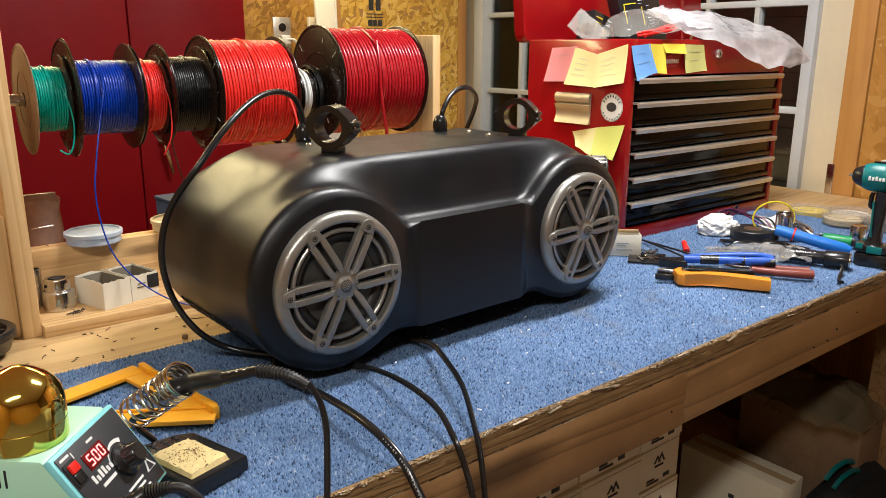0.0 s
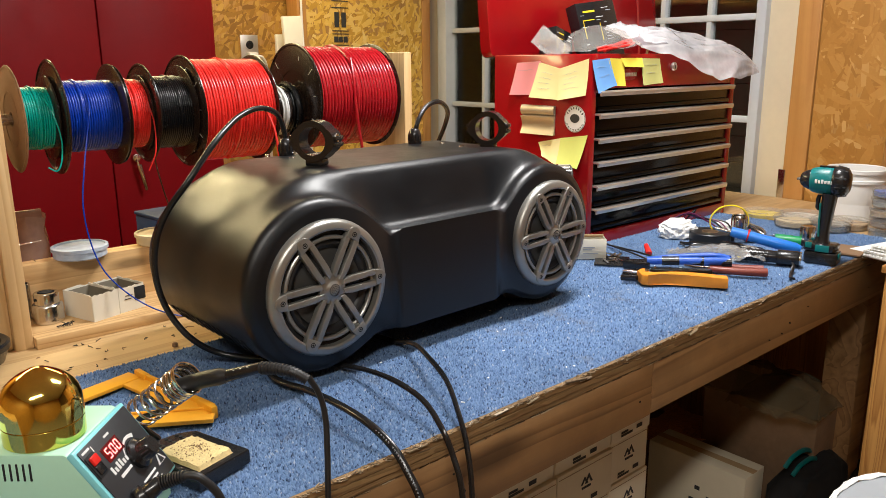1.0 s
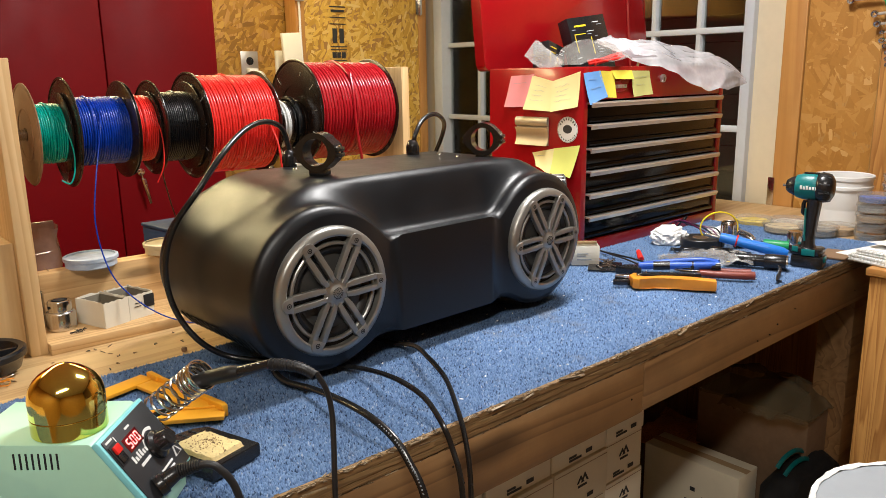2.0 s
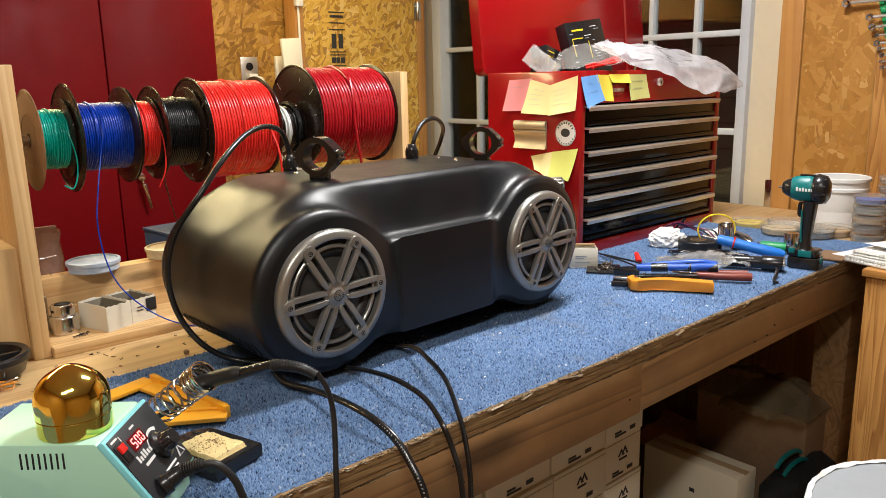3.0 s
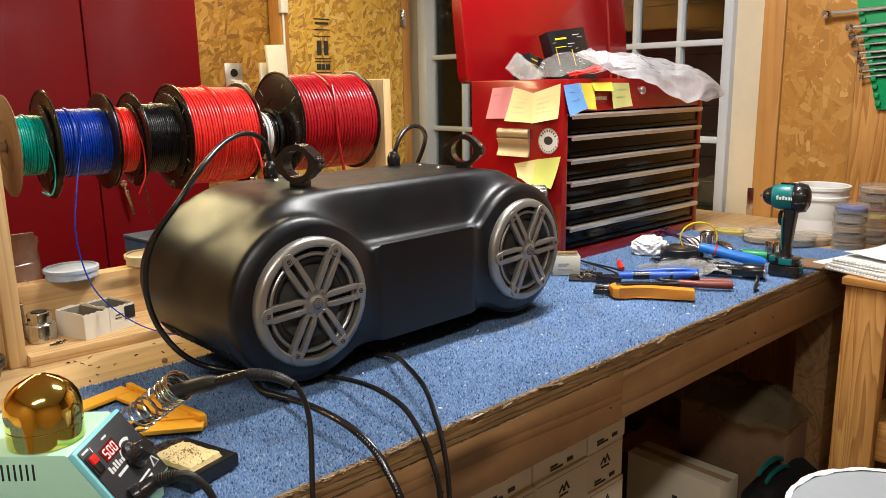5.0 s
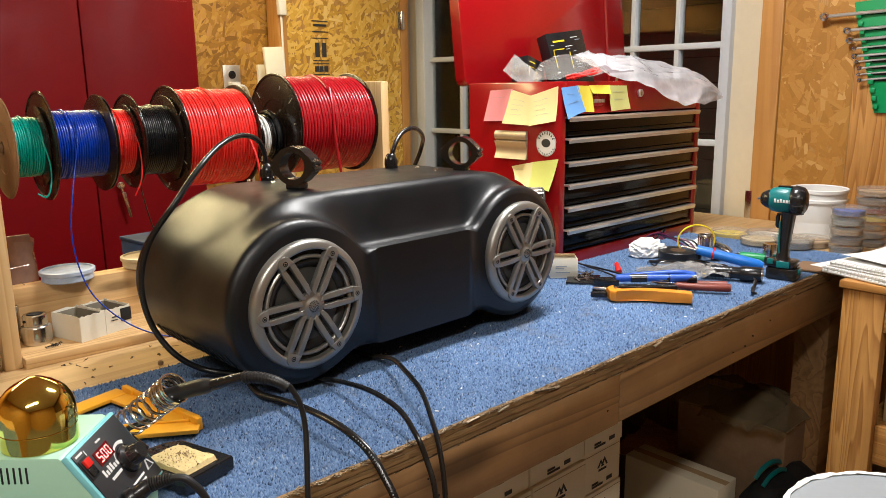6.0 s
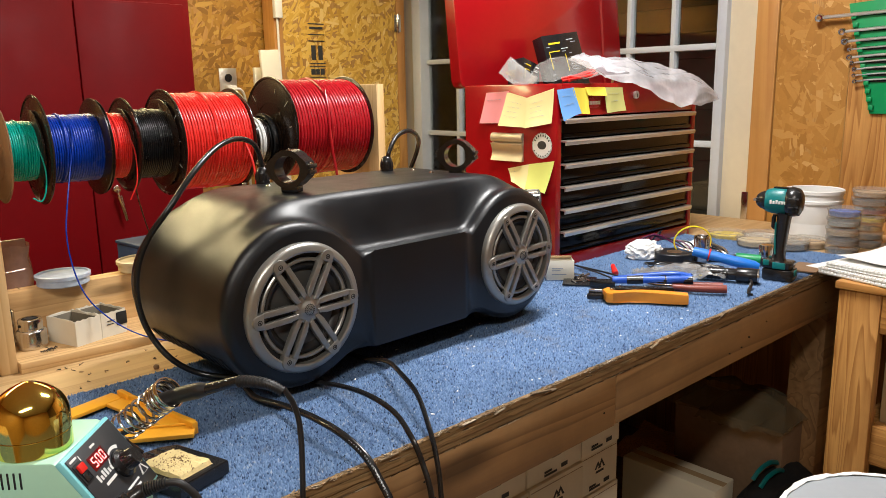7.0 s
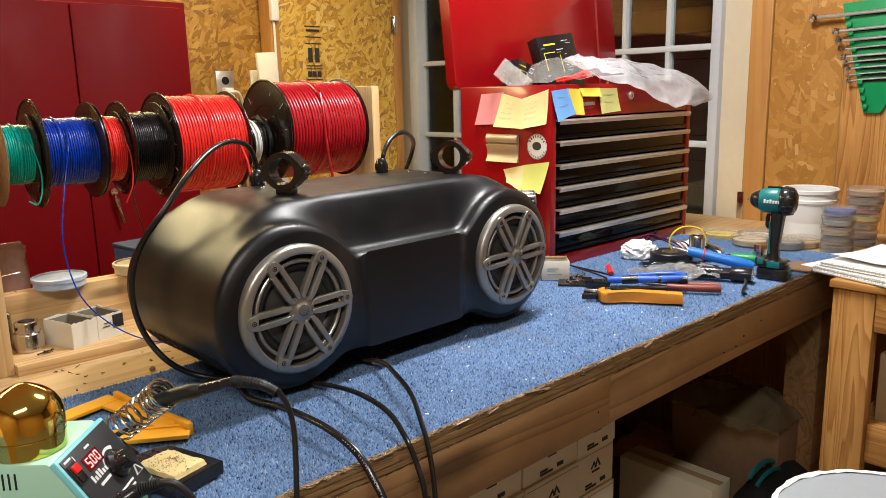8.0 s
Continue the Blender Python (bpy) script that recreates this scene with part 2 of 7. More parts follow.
def glow(name, colour, power):
    n = Nodes(name)
    return n.done((0.8, 0.8, 0.8), 0.4, 0, Emission_Color=colour, Emission_Strength=power)


M["led"] = glow("red_digits", (1.0, 0.02, 0.03), 3.0)
M["red_glass"] = plain("dark_red_window", (0.12, 0.004, 0.006), 0.2)
M["tube"] = glow("lamp_tube", (1.0, 0.88, 0.70), 6.0)

# ---- helpers for meshes ----


def mesh_of(name, bm, angle=38):
    me = bpy.data.meshes.new(name)
    bmesh.ops.recalc_face_normals(bm, faces=bm.faces)
    bm.to_mesh(me)
    bm.free()
    me.shade_smooth()
    me.set_sharp_from_angle(angle=radians(angle))
    return me


def part(name, bm, material, parent=None, label="", kind="", angle=38):
    """One mesh object under a thing or a part."""
    me = mesh_of(name, bm, angle)
    me.materials.append(M[material])
    ob = new(name, me)
    ob.parent = parent
    return tagged(ob, label=label, kind=kind)


def thing(name, m, label, category, group="", kind=""):
    ob = new(name)
    ob.empty_display_size = 0.02
    ob.matrix_basis = m
    return tagged(ob, label, category, group, kind)


def solid(name, bm, material, m, label, category, group="", kind="", angle=38):
    """A thing of one mesh."""
    me = mesh_of(name, bm, angle)
    me.materials.append(M[material])
    ob = new(name, me)
    ob.matrix_basis = m
    return tagged(ob, label, category, group, kind)


def B():
    return bmesh.new()


def box(bm, x0, x1, y0, y1, z0, z1, bevel=0.0, m=None, segs=2):
    made = bmesh.ops.create_cube(bm, size=1.0)["verts"]
    for v in made:
        v.co = Vector(((x0 + x1) / 2 + v.co.x * (x1 - x0), (y0 + y1) / 2 + v.co.y * (y1 - y0), (z0 + z1) / 2 + v.co.z * (z1 - z0)))
    if bevel:
        edges = list({e for v in made for e in v.link_edges})
        res = bmesh.ops.bevel(bm, geom=edges, offset=bevel, segments=segs, affect="EDGES", profile=0.5)
        made = list({v for v in res["verts"]} | {v for v in made if v.is_valid})
    if m:
        bmesh.ops.transform(bm, matrix=m, verts=made)
    return bm


def lathe(bm, profile, m=None, seg=40, closed=False):
    """Turns (radius, height) pairs round z."""
    m = m or Matrix()
    rings = []
    for r, z in profile:
        if r < 1e-6:
            rings.append([bm.verts.new(m @ Vector((0, 0, z)))])
        else:
            rings.append([bm.verts.new(m @ Vector((r * math.cos(2 * math.pi * i / seg), r * math.sin(2 * math.pi * i / seg), z))) for i in range(seg)])
    if closed:
        rings.append(rings[0])
    for a, b in zip(rings, rings[1:]):
        for i in range(seg):
            j = (i + 1) % seg
            if len(a) == 1 and len(b) == 1:
                continue
            if len(a) == 1:
                bm.faces.new((a[0], b[i], b[j]))
            elif len(b) == 1:
                bm.faces.new((a[i], a[j], b[0]))
            else:
                bm.faces.new((a[i], a[j], b[j], b[i]))
    return bm


def along(p, q):
    """The pose at p whose z axis points to q."""
    d = Vector(q) - Vector(p)
    return Matrix.Translation(p) @ d.to_track_quat("Z", "Y").to_matrix().to_4x4()


def rod(bm, p, q, r0, r1=None, seg=20, lip=0.0):
    """A capped cylinder or cone with a small rounded lip."""
    r1 = r0 if r1 is None else r1
    h = (Vector(q) - Vector(p)).length
    if lip:
        prof = [(0, 0), (r0 - lip, 0), (r0 - lip * 0.3, lip * 0.3), (r0, lip), (r1, h - lip), (r1 - lip * 0.3, h - lip * 0.3), (r1 - lip, h), (0, h)]
    else:
        prof = [(0, 0), (r0, 0), (r1, h), (0, h)]
    return lathe(bm, prof, along(p, q), seg)


def smooth_path(points, steps=8):
    """A Catmull-Rom curve through the points."""
    pts = [Vector(p) for p in points]
    pts = [pts[0] * 2 - pts[1]] + pts + [pts[-1] * 2 - pts[-2]]
    out = []
    for a, b, c, d in zip(pts, pts[1:], pts[2:], pts[3:]):
        for i in range(steps):
            t = i / steps
            out.append(0.5 * (2 * b + (c - a) * t + (2 * a - 5 * b + 4 * c - d) * t * t + (3 * b - a - 3 * c + d) * t ** 3))
    return out + [pts[-2]]


def tube(bm, points, r, seg=10, steps=8, flat=1.0, smooth=True):
    """A round cord along points; flat squeezes it sideways."""
    path = smooth_path(points, steps) if smooth else [Vector(p) for p in points]
    side = None
    rings = []
    for i, p in enumerate(path):
        d = (path[min(i + 1, len(path) - 1)] - path[max(i - 1, 0)]).normalized()
        if side is None:
            side = d.orthogonal().normalized()
        side = (side - d * side.dot(d)).normalized()
        up = d.cross(side)
        rad = r(i / (len(path) - 1)) if callable(r) else r
        rings.append([bm.verts.new(p + side * (rad * math.cos(2 * math.pi * k / seg)) + up * (rad * flat * math.sin(2 * math.pi * k / seg))) for k in range(seg)])
    for a, b in zip(rings, rings[1:]):
        for k in range(seg):
            j = (k + 1) % seg
            bm.faces.new((a[k], a[j], b[j], b[k]))
    bm.faces.new(rings[0][::-1])
    bm.faces.new(rings[-1])
    return bm


def prism(bm, outline, w0, w1, m=None, bevel=0.0):
    """Extrudes an outline of (u, v) from w0 to w1 along z."""
    m = m or Matrix()
    low = [bm.verts.new((u, v, w0)) for u, v in outline]
    high = [bm.verts.new((u, v, w1)) for u, v in outline]
    n = len(outline)
    faces = [bm.faces.new(low[::-1]), bm.faces.new(high)]
    for i in range(n):
        faces.append(bm.faces.new((low[i], low[(i + 1) % n], high[(i + 1) % n], high[i])))
    verts = low + high
    if bevel:
        edges = list({e for f in faces[:2] for e in f.edges})
        res = bmesh.ops.bevel(bm, geom=edges, offset=bevel, segments=2, affect="EDGES", profile=0.5)
        verts = list({v for v in res["verts"]} | {v for v in verts if v.is_valid})
    bmesh.ops.transform(bm, matrix=m, verts=verts)
    return bm


def sheet(bm, grid):
    """Faces over a grid of points."""
    rows = [[bm.verts.new(p) for p in row] for row in grid]
    for a, b in zip(rows, rows[1:]):
        for i in range(len(a) - 1):
            bm.faces.new((a[i], a[i + 1], b[i + 1], b[i]))
    return bm


def thicken(bm, d):
    """Gives an open sheet a thickness."""
    bmesh.ops.recalc_face_normals(bm, faces=bm.faces)
    bmesh.ops.solidify(bm, geom=list(bm.faces), thickness=d)
    return bm


FRONT = Matrix(((1, 0, 0, 0), (0, 0, -1, 0), (0, 1, 0, 0), (0, 0, 0, 1)))  # drawing plane u, v -> x, z; its w points to -y
SIDE = Matrix(((0, 0, 1, 0), (1, 0, 0, 0), (0, 1, 0, 0), (0, 0, 0, 1)))  # u, v, w -> y, z, x
HERE = Matrix()

# ---- the room ----
ROOM = dict(x0=-1.9, x1=2.48, y0=-2.4, y1=2.92, top=2.5)
r = ROOM


def slab(name, x0, x1, y0, y1, z0, z1, material, label, category="wall"):
    return solid(name, box(B(), x0, x1, y0, y1, z0, z1), material, HERE, label, category, kind="structure")


slab("floor", r["x0"] - 0.1, r["x1"] + 0.12, r["y0"] - 0.1, r["y1"] + 0.1, -0.1, 0.0, "concrete", "grey stained concrete workshop floor", "floor")
slab("ceiling", r["x0"] - 0.1, r["x1"] + 0.12, r["y0"] - 0.1, r["y1"] + 0.1, r["top"], r["top"] + 0.1, "ceiling", "pale painted workshop ceiling", "ceiling")
wall_north = slab("wall_north", r["x0"], r["x1"], r["y1"], r["y1"] + 0.1, 0, r["top"], "osb", "orange strand board wall")
slab("wall_west", r["x0"] - 0.1, r["x0"], r["y0"], r["y1"], 0, r["top"], "osb", "orange strand board wall")
slab("wall_south", r["x0"], r["x1"], r["y0"] - 0.1, r["y0"], 0, r["top"], "osb", "orange strand board wall")
# east wall with a window opening
WY0, WY1, WZ0, WZ1 = 1.166, 2.80, 0.74, 2.08
bm = B()
box(bm, 2.48, 2.60, r["y0"], WY0, 0, r["top"])
box(bm, 2.48, 2.60, WY1, r["y1"], 0, r["top"])
box(bm, 2.48, 2.60, WY0, WY1, 0, WZ0)
box(bm, 2.48, 2.60, WY0, WY1, WZ1, r["top"])
solid("wall_east", bm, "cream", HERE, "cream painted wall round a large window", "wall", kind="structure")


def flakes(name, parent, u0, u1, v0, v1, place, count, material, seed, lean=0.0, size=1.0):
    """Wood strands pressed into a board: many thin uneven chips, each at its own level."""
    rnd = random.Random(seed)
    verts, faces = [], []
    for i in range(count):
        u, v = rnd.uniform(u0, u1), rnd.uniform(v0, v1)
        length, width = rnd.uniform(0.02, 0.085) * size, rnd.uniform(0.006, 0.024) * size
        a = rnd.gauss(lean, 0.75)
        ca, sa = math.cos(a), math.sin(a)
        level = 0.0004 + 0.0016 * i / count
        shape = [(-0.5, -0.3 + rnd.uniform(-0.2, 0.2)), (rnd.uniform(-0.2, 0.2), -0.5), (0.5, -0.3 + rnd.uniform(-0.2, 0.3)), (0.45, 0.3 + rnd.uniform(-0.2, 0.2)), (rnd.uniform(-0.2, 0.2), 0.5), (-0.45, 0.35)]
        k = len(verts)
        for s, t in shape:
            s, t = s * length, t * width
            uu = min(max(u + s * ca - t * sa, u0), u1)
            vv = min(max(v + s * sa + t * ca, v0), v1)
            verts.append(place(uu, vv, level + rnd.uniform(0, 0.0004)))
        faces.append(tuple(range(k, k + 6)))
    me = bpy.data.meshes.new(name)
    me.from_pydata(verts, [], faces)
    me.materials.append(M[material])
    ob = new(name, me)
    ob.parent = parent
    return tagged(ob, label="pressed wood strands", kind="stuff")


flakes("strands", wall_north, 0.9, 1.72, 0.7, 2.0, lambda u, v, w: (u, r["y1"] - w, v), 2600, "flake_dark", 3, 0.6)

# window: frame, muntins and panes
window = tagged(new("window_1"), "white gridded window with dark night panes", "window", kind="structure")
bm = B()
for y0, y1 in ((WY0, WY0 + 0.035), (WY1 - 0.06, WY1)):
    box(bm, 2.452, 2.56, y0, y1, WZ0, WZ1, 0.003)
box(bm, 2.452, 2.56, WY0 + 0.035, WY1 - 0.06, WZ0, WZ0 + 0.04, 0.003)
box(bm, 2.452, 2.56, WY0 + 0.035, WY1 - 0.06, WZ1 - 0.04, WZ1, 0.003)
part("window_frame", bm, "sash", window)
cols = [1.204 + 0.1885 * i for i in range(1, 8)]
for z in (1.133, 1.475, 1.817):
    part("muntin", box(B(), 2.49, 2.53, WY0 + 0.035, WY1 - 0.06, z - 0.011, z + 0.011, 0.004), "sash", window)
for y in cols:
    part("muntin", box(B(), 2.492, 2.528, y - 0.010, y + 0.010, WZ0 + 0.04, WZ1 - 0.04, 0.004), "sash", window)
ys = [WY0 + 0.035] + cols + [WY1 - 0.06]
zs = [WZ0 + 0.04, 1.133, 1.475, 1.817, WZ1 - 0.04]
for a, b in zip(ys, ys[1:]):
    for c, d in zip(zs, zs[1:]):
        ob = part("pane", box(B(), 2.509, 2.513, a, b, c, d), "glass", window)
        ob.visible_shadow = False
# siding added outside, in place of brown room reflections in the panes
bm = B()
for i in range(16):
    box(bm, 4.2, 4.24 + 0.01 * (i % 2), 0.0, 6.0, 0.15 * i, 0.15 * i + 0.146)
solid("backdrop", bm, "siding", HERE, "dark lap siding added behind the night panes", "wall", kind="structure")
solid("ground", box(B(), 2.6, 9, -6, 12, -0.12, -0.02), "concrete", HERE, "dark ground outside the window", "ground", kind="structure")

# right-hand panel: stud, strand board, plank
# unseen dark panel, added so the chest drawers reflect less bright wall
solid("wall_panel", box(B(), 2.445, 2.478, r["y0"] + 0.002, 0.751, 0.90, r["top"] - 0.002), "shade", HERE, "unseen dark board panel added to darken reflections", "panel", kind="structure")
board = solid("wall_panel", box(B(), 2.435, 2.478, 0.755, 0.976, 0.86, 2.3), "osb", HERE, "strand board panel fixed on the wall", "panel", kind="structure")
flakes("strands", board, 0.757, 0.975, 0.87, 1.75, lambda u, v, w: (2.435 - w, u, v), 700, "flake_soft", 5, 1.2, 1.35)
solid("trim", box(B(), 2.425, 2.478, 0.978, 1.049, 0.3, 2.3, 0.003), "fir_soft", HERE, "upright orange fir stud beside the window", "stud", kind="structure")
solid("trim", box(B(), 2.43, 2.478, 0.30, 0.753, 0.3, 2.3, 0.002), "fir", HERE, "broad orange fir plank on the wall", "plank", kind="structure")
solid("trim", box(B(), 2.44, 2.478, -0.6, 0.298, 0.3, 2.3, 0.002), "fir", HERE, "broad orange fir plank on the wall", "plank", kind="structure")
# strand board door leaf in front of the back wall
leaf = solid("wall_panel", box(B(), 1.735, 2.37, 2.82, 2.86, 0.3, 2.3, 0.002), "osb", HERE, "bright strand board panel with a printed grade stamp", "panel", kind="structure")
flakes("strands", leaf, 1.735, 2.37, 0.9, 1.95, lambda u, v, w: (u, 2.82 - w, v), 2300, "flake", 7, 0.9)
solid("trim", box(B(), 1.69, 1.733, 2.81, 2.9, 0.3, 2.3, 0.003), "fir_soft", HERE, "upright pine edge board", "trim", kind="structure")
solid("trim", box(B(), 2.372, 2.42, 2.815, 2.9, 0.3, 2.3, 0.003), "fir_soft", HERE, "upright pine edge board with a hinge", "trim", kind="structure")

# ---- workbench ----
BENCH = 0.892
bench = thing("workbench", pose(0.8, 1.1, 0), "long wooden workbench with a blue carpet top and worn edge", "workbench")
ox, oy = -0.8, -1.1


def bpart(name, x0, x1, y0, y1, z0, z1, material, bevel=0.002, label=""):
    return part(name, box(B(), x0 + ox, x1 + ox, y0 + oy, y1 + oy, z0, z1, bevel), material, bench, label)


bpart("top", -1.2, 2.42, 0.557, 1.70, 0.87, BENCH, "bench", 0.001)


def ply_layer(z0, z1, y, seed, label=""):
    """One ply of the worn front edge: a strip with a ragged face and broken lip."""
    bm = B()
    n = 420
    rows = [[], [], [], []]
    for i in range(n + 1):
        x = -0.3 + 2.72 * i / n
        a = noise.noise(Vector((x * 9, seed, 0))) + 0.6 * noise.noise(Vector((x * 60, seed, 3)))
        b = noise.noise(Vector((x * 14, seed, 7))) + 0.7 * noise.noise(Vector((x * 90, seed, 5)))
        yy = y + 0.0016 * a
        rows[0].append((x + ox, 0.5566 + oy, z0))
        rows[1].append((x + ox, yy + oy, z0 + 0.0008 * b))
        rows[2].append((x + ox, yy + 0.0006 * b + oy, z1 + 0.0009 * a))
        rows[3].append((x + ox, 0.5566 + oy, z1))
    return part("ply_layer", sheet(bm, rows + rows[:1]), "ply", bench, label)


ply_layer(0.8690, 0.8765, 0.5505, 1.0, "dark splintered ply")
ply_layer(0.8780, 0.8860, 0.5490, 5.0, "worn ply")
ply_layer(0.8872, 0.8962, 0.5500, 9.0, "pale frayed ply")
bpart("beam", -1.2, 0.957, 0.553, 0.591, 0.773, 0.8675, "beam", 0.003, "worn brown beam")
bpart("beam", 0.960, 2.42, 0.555, 0.593, 0.773, 0.8675, "beam", 0.003, "worn brown beam")
rnd = random.Random(14)
for k in range(9):
    x, z, q = rnd.uniform(0.35, 1.95), rnd.uniform(0.79, 0.855), rnd.uniform(0.0008, 0.0021)
    # black plug, the hole's shade given by colour
    part("nail_hole", rod(B(), (x + ox, 0.5524 + oy, z), (x + ox, 0.5560 + oy, z), q, q * 0.8, 10), "void", bench, "small dark nail hole")
for x in (-1.1, 2.0):
    bpart("leg", x, x + 0.089, 0.60, 0.689, 0, 0.868, "beam", 0.003)
for x in (-1.1, 0.95, 2.0):
    bpart("leg", x, x + 0.089, 1.58, 1.669, 0, 0.868, "beam", 0.003)
# closes the bench's back; under-bench shade is put into its dark colour
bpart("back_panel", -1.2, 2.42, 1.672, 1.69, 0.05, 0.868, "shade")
bpart("end_panel", 2.37, 2.42, 0.60, 1.67, 0.0, 0.868, "fir")

# carpet: a backing with thousands of tufts
carpet = thing("carpet", pose(0.8, 0.8, BENCH), "blue low-pile carpet remnant stapled on the bench", "carpet")
CX0, CX1, CY0 = -0.35, 2.02, 0.5575


def carpet_back(x):
    return 1.035 + 0.012 * math.sin(x * 3) if x < 1.2 else 1.045


bm = B()
xs = [CX0 + (CX1 - CX0) * i / 60 for i in range(61)]
rows = [[(x - 0.8, CY0 - 0.8, 0.004) for x in xs], [(x - 0.8, carpet_back(x) - 0.8, 0.004) for x in xs]]
sheet(bm, rows)
for f in bmesh.ops.extrude_face_region(bm, geom=list(bm.faces))["geom"]:
    if isinstance(f, bmesh.types.BMVert):
        f.co.z = 0.0005
part("backing", bm, "pile", carpet)


def tufts(name, parent, step):
    rnd = np.random.default_rng(4)
    nx, ny = int((CX1 - CX0) / step), int(0.50 / step)
    gx, gy = np.meshgrid(np.arange(nx), np.arange(ny), indexing="ij")
    x = CX0 + (gx.ravel() + rnd.uniform(-0.45, 0.45, nx * ny) + 0.5) * step
    y = CY0 + (gy.ravel() + rnd.uniform(-0.45, 0.45, nx * ny) + 0.5) * step
    back = np.where(x < 1.2, 1.035 + 0.012 * np.sin(x * 3), 1.045) + rnd.uniform(-0.004, 0.002, x.size)
    keep = (y < back) & (y > CY0 + rnd.uniform(-0.004, 0.006, x.size)) & (x > CX0) & (x < CX1)
    x, y = x[keep], y[keep]
    n = x.size
    size, height = rnd.uniform(0.5, 0.85, n) * step, rnd.uniform(0.0055, 0.0085, n)
    ang = rnd.uniform(0, 6.28, n)
    top = np.stack([x + rnd.normal(0, 0.0009, n), y + rnd.normal(0, 0.0009, n), height], 1)
    verts = np.empty((n, 5, 3))
    for k in range(4):
        verts[:, k, 0] = x + size * np.cos(ang + k * math.pi / 2)
        verts[:, k, 1] = y + size * np.sin(ang + k * math.pi / 2)
        verts[:, k, 2] = 0.0035
    verts[:, 4] = top
    verts -= np.array([0.8, 0.8, 0.0])
    base = (np.arange(n) * 5)[:, None]
    tri = np.concatenate([base + np.array([k, (k + 1) % 4, 4]) for k in range(4)], 1).reshape(-1, 3)
    me = bpy.data.meshes.new(name)
    me.vertices.add(n * 5)
    me.vertices.foreach_set("co", verts.ravel())
    me.loops.add(tri.size)
    me.loops.foreach_set("vertex_index", tri.ravel().astype(np.int32))
    me.polygons.add(len(tri))
    me.polygons.foreach_set("loop_start", np.arange(0, tri.size, 3, dtype=np.int32))
    me.update(calc_edges=True)
    me.shade_smooth()
    me.materials.append(M["pile"])
    ob = new(name, me)
    ob.parent = parent
    return tagged(ob, label="dense blue tufts", kind="stuff")


tufts("nap", carpet, 0.0027)

# ceiling lamps, all out of view; the third is an added fill
for x, y, z, watts, colour, ln, sh, turn in LAMPS:
    lamp = thing("ceiling_light", pose(x, y, z + 0.1, 0, 0, turn), "unseen long white light with bright tubes", "ceiling light", "ceiling lights")
    part("housing", box(B(), -ln / 2 - 0.04, ln / 2 + 0.04, -0.08, 0.08, -0.05, 0, 0.01), "white", lamp)
    for dy in (-0.04, 0.04):
        part("tube", rod(B(), (-ln / 2, dy, -0.065), (ln / 2, dy, -0.065), 0.013, seg=12), "tube", lamp)
    if z < 2.3:
        for dx in (-0.4, 0.4):
            part("hanger", rod(B(), (dx, 0, 0), (dx, 0, 2.4 - z), 0.003, seg=8), "steel", lamp)
    area_lamp("lamp_glow", (x, y, z), turn, ln, sh, watts, colour)

# ---- speaker pod ----
pod = thing("speaker_pod", pose(0.7245, 0.970, 0.8995, 0, 0, 1.85), "satin black moulded speaker pod with two grey grilles on the carpet", "speaker")
PR, PC, PX, PH = 0.124, 0.137, 0.24, 0.183  # lobe radius, axis height, half spacing, half depth


def soft_max(a, b, k):
    h = max(k - abs(a - b), 0) / k
    return max(a, b) + h * h * k / 4


def step(a, b, x):
    t = min(max((x - a) / (b - a), 0), 1)
    return t * t * (3 - 2 * t)


def pod_body():
    bm = B()
    X = PX + PR
    us = [math.sin(math.pi / 2 * (-1 + 2 * i / 96)) for i in range(97)]
    depth = [0, 0.0015, 0.005, 0.010, 0.016, 0.022, 0.028, 0.034, 0.040, 0.047, 0.054, 0.062, 0.070, 0.080, 0.10, 0.14, PH]
    ds = [(-PH + d, d) for d in depth] + [(0.150 - d, -d) for d in depth[-2::-1]]
    loops = []
    for y, d in ds:
        inset = 0.014 * (1 - min(d / 0.014, 1)) ** 2.2 if y < 0.005 else 0.030 * (1 - min(-d / 0.040, 1)) ** 2.0
        d = abs(d)
        s = step(0.020, 0.064, d)
        up, low = [], []
        for u in us:
            x = u * X
            e = min(max(abs(x) - PX, -PR), PR)
            arc = math.sqrt(max(PR * PR - e * e, 0))
            inner = abs(x) < PX
            f = PC + arc
            b = PC - arc
            if inner:
                f = soft_max(PC + arc, 0.199 - 0.006 * s, 0.03)
                b = -soft_max(-(PC - arc), -0.043, 0.02)
            q = min(max((abs(x) - 0.20) / (0.345 - 0.20), 0), 1)
            deck = PC + 0.150 * (1 - q ** 2.1) ** 0.5
            top = f + (soft_max(deck, f, 0.012) - f) * s
            k = 1 - inset / X
            up.append((x * k, y, top - inset * min(arc / 0.05, 1)))
            low.append((x * k, y, b + inset * min(arc / 0.05, 1)))
        loops.append([bm.verts.new(p) for p in up] + [bm.verts.new(p) for p in low[-2:0:-1]])
    n = len(loops[0])
    for a, b in zip(loops, loops[1:]):
        for i in range(n):
            bm.faces.new((a[i], a[(i + 1) % n], b[(i + 1) % n], b[i]))
    m = len(us)
    for loop in (loops[0], loops[-1]):
        upper, lower = loop[:m], [loop[0]] + loop[m:][::-1] + [loop[m - 1]]
        for i in range(m - 1):
            quad = [upper[i], upper[i + 1], lower[i + 1], lower[i]]
            quad = [v for k, v in enumerate(quad) if v not in quad[:k]]
            bm.faces.new(quad)
    return bm


part("body", pod_body(), "pod", pod, angle=60)
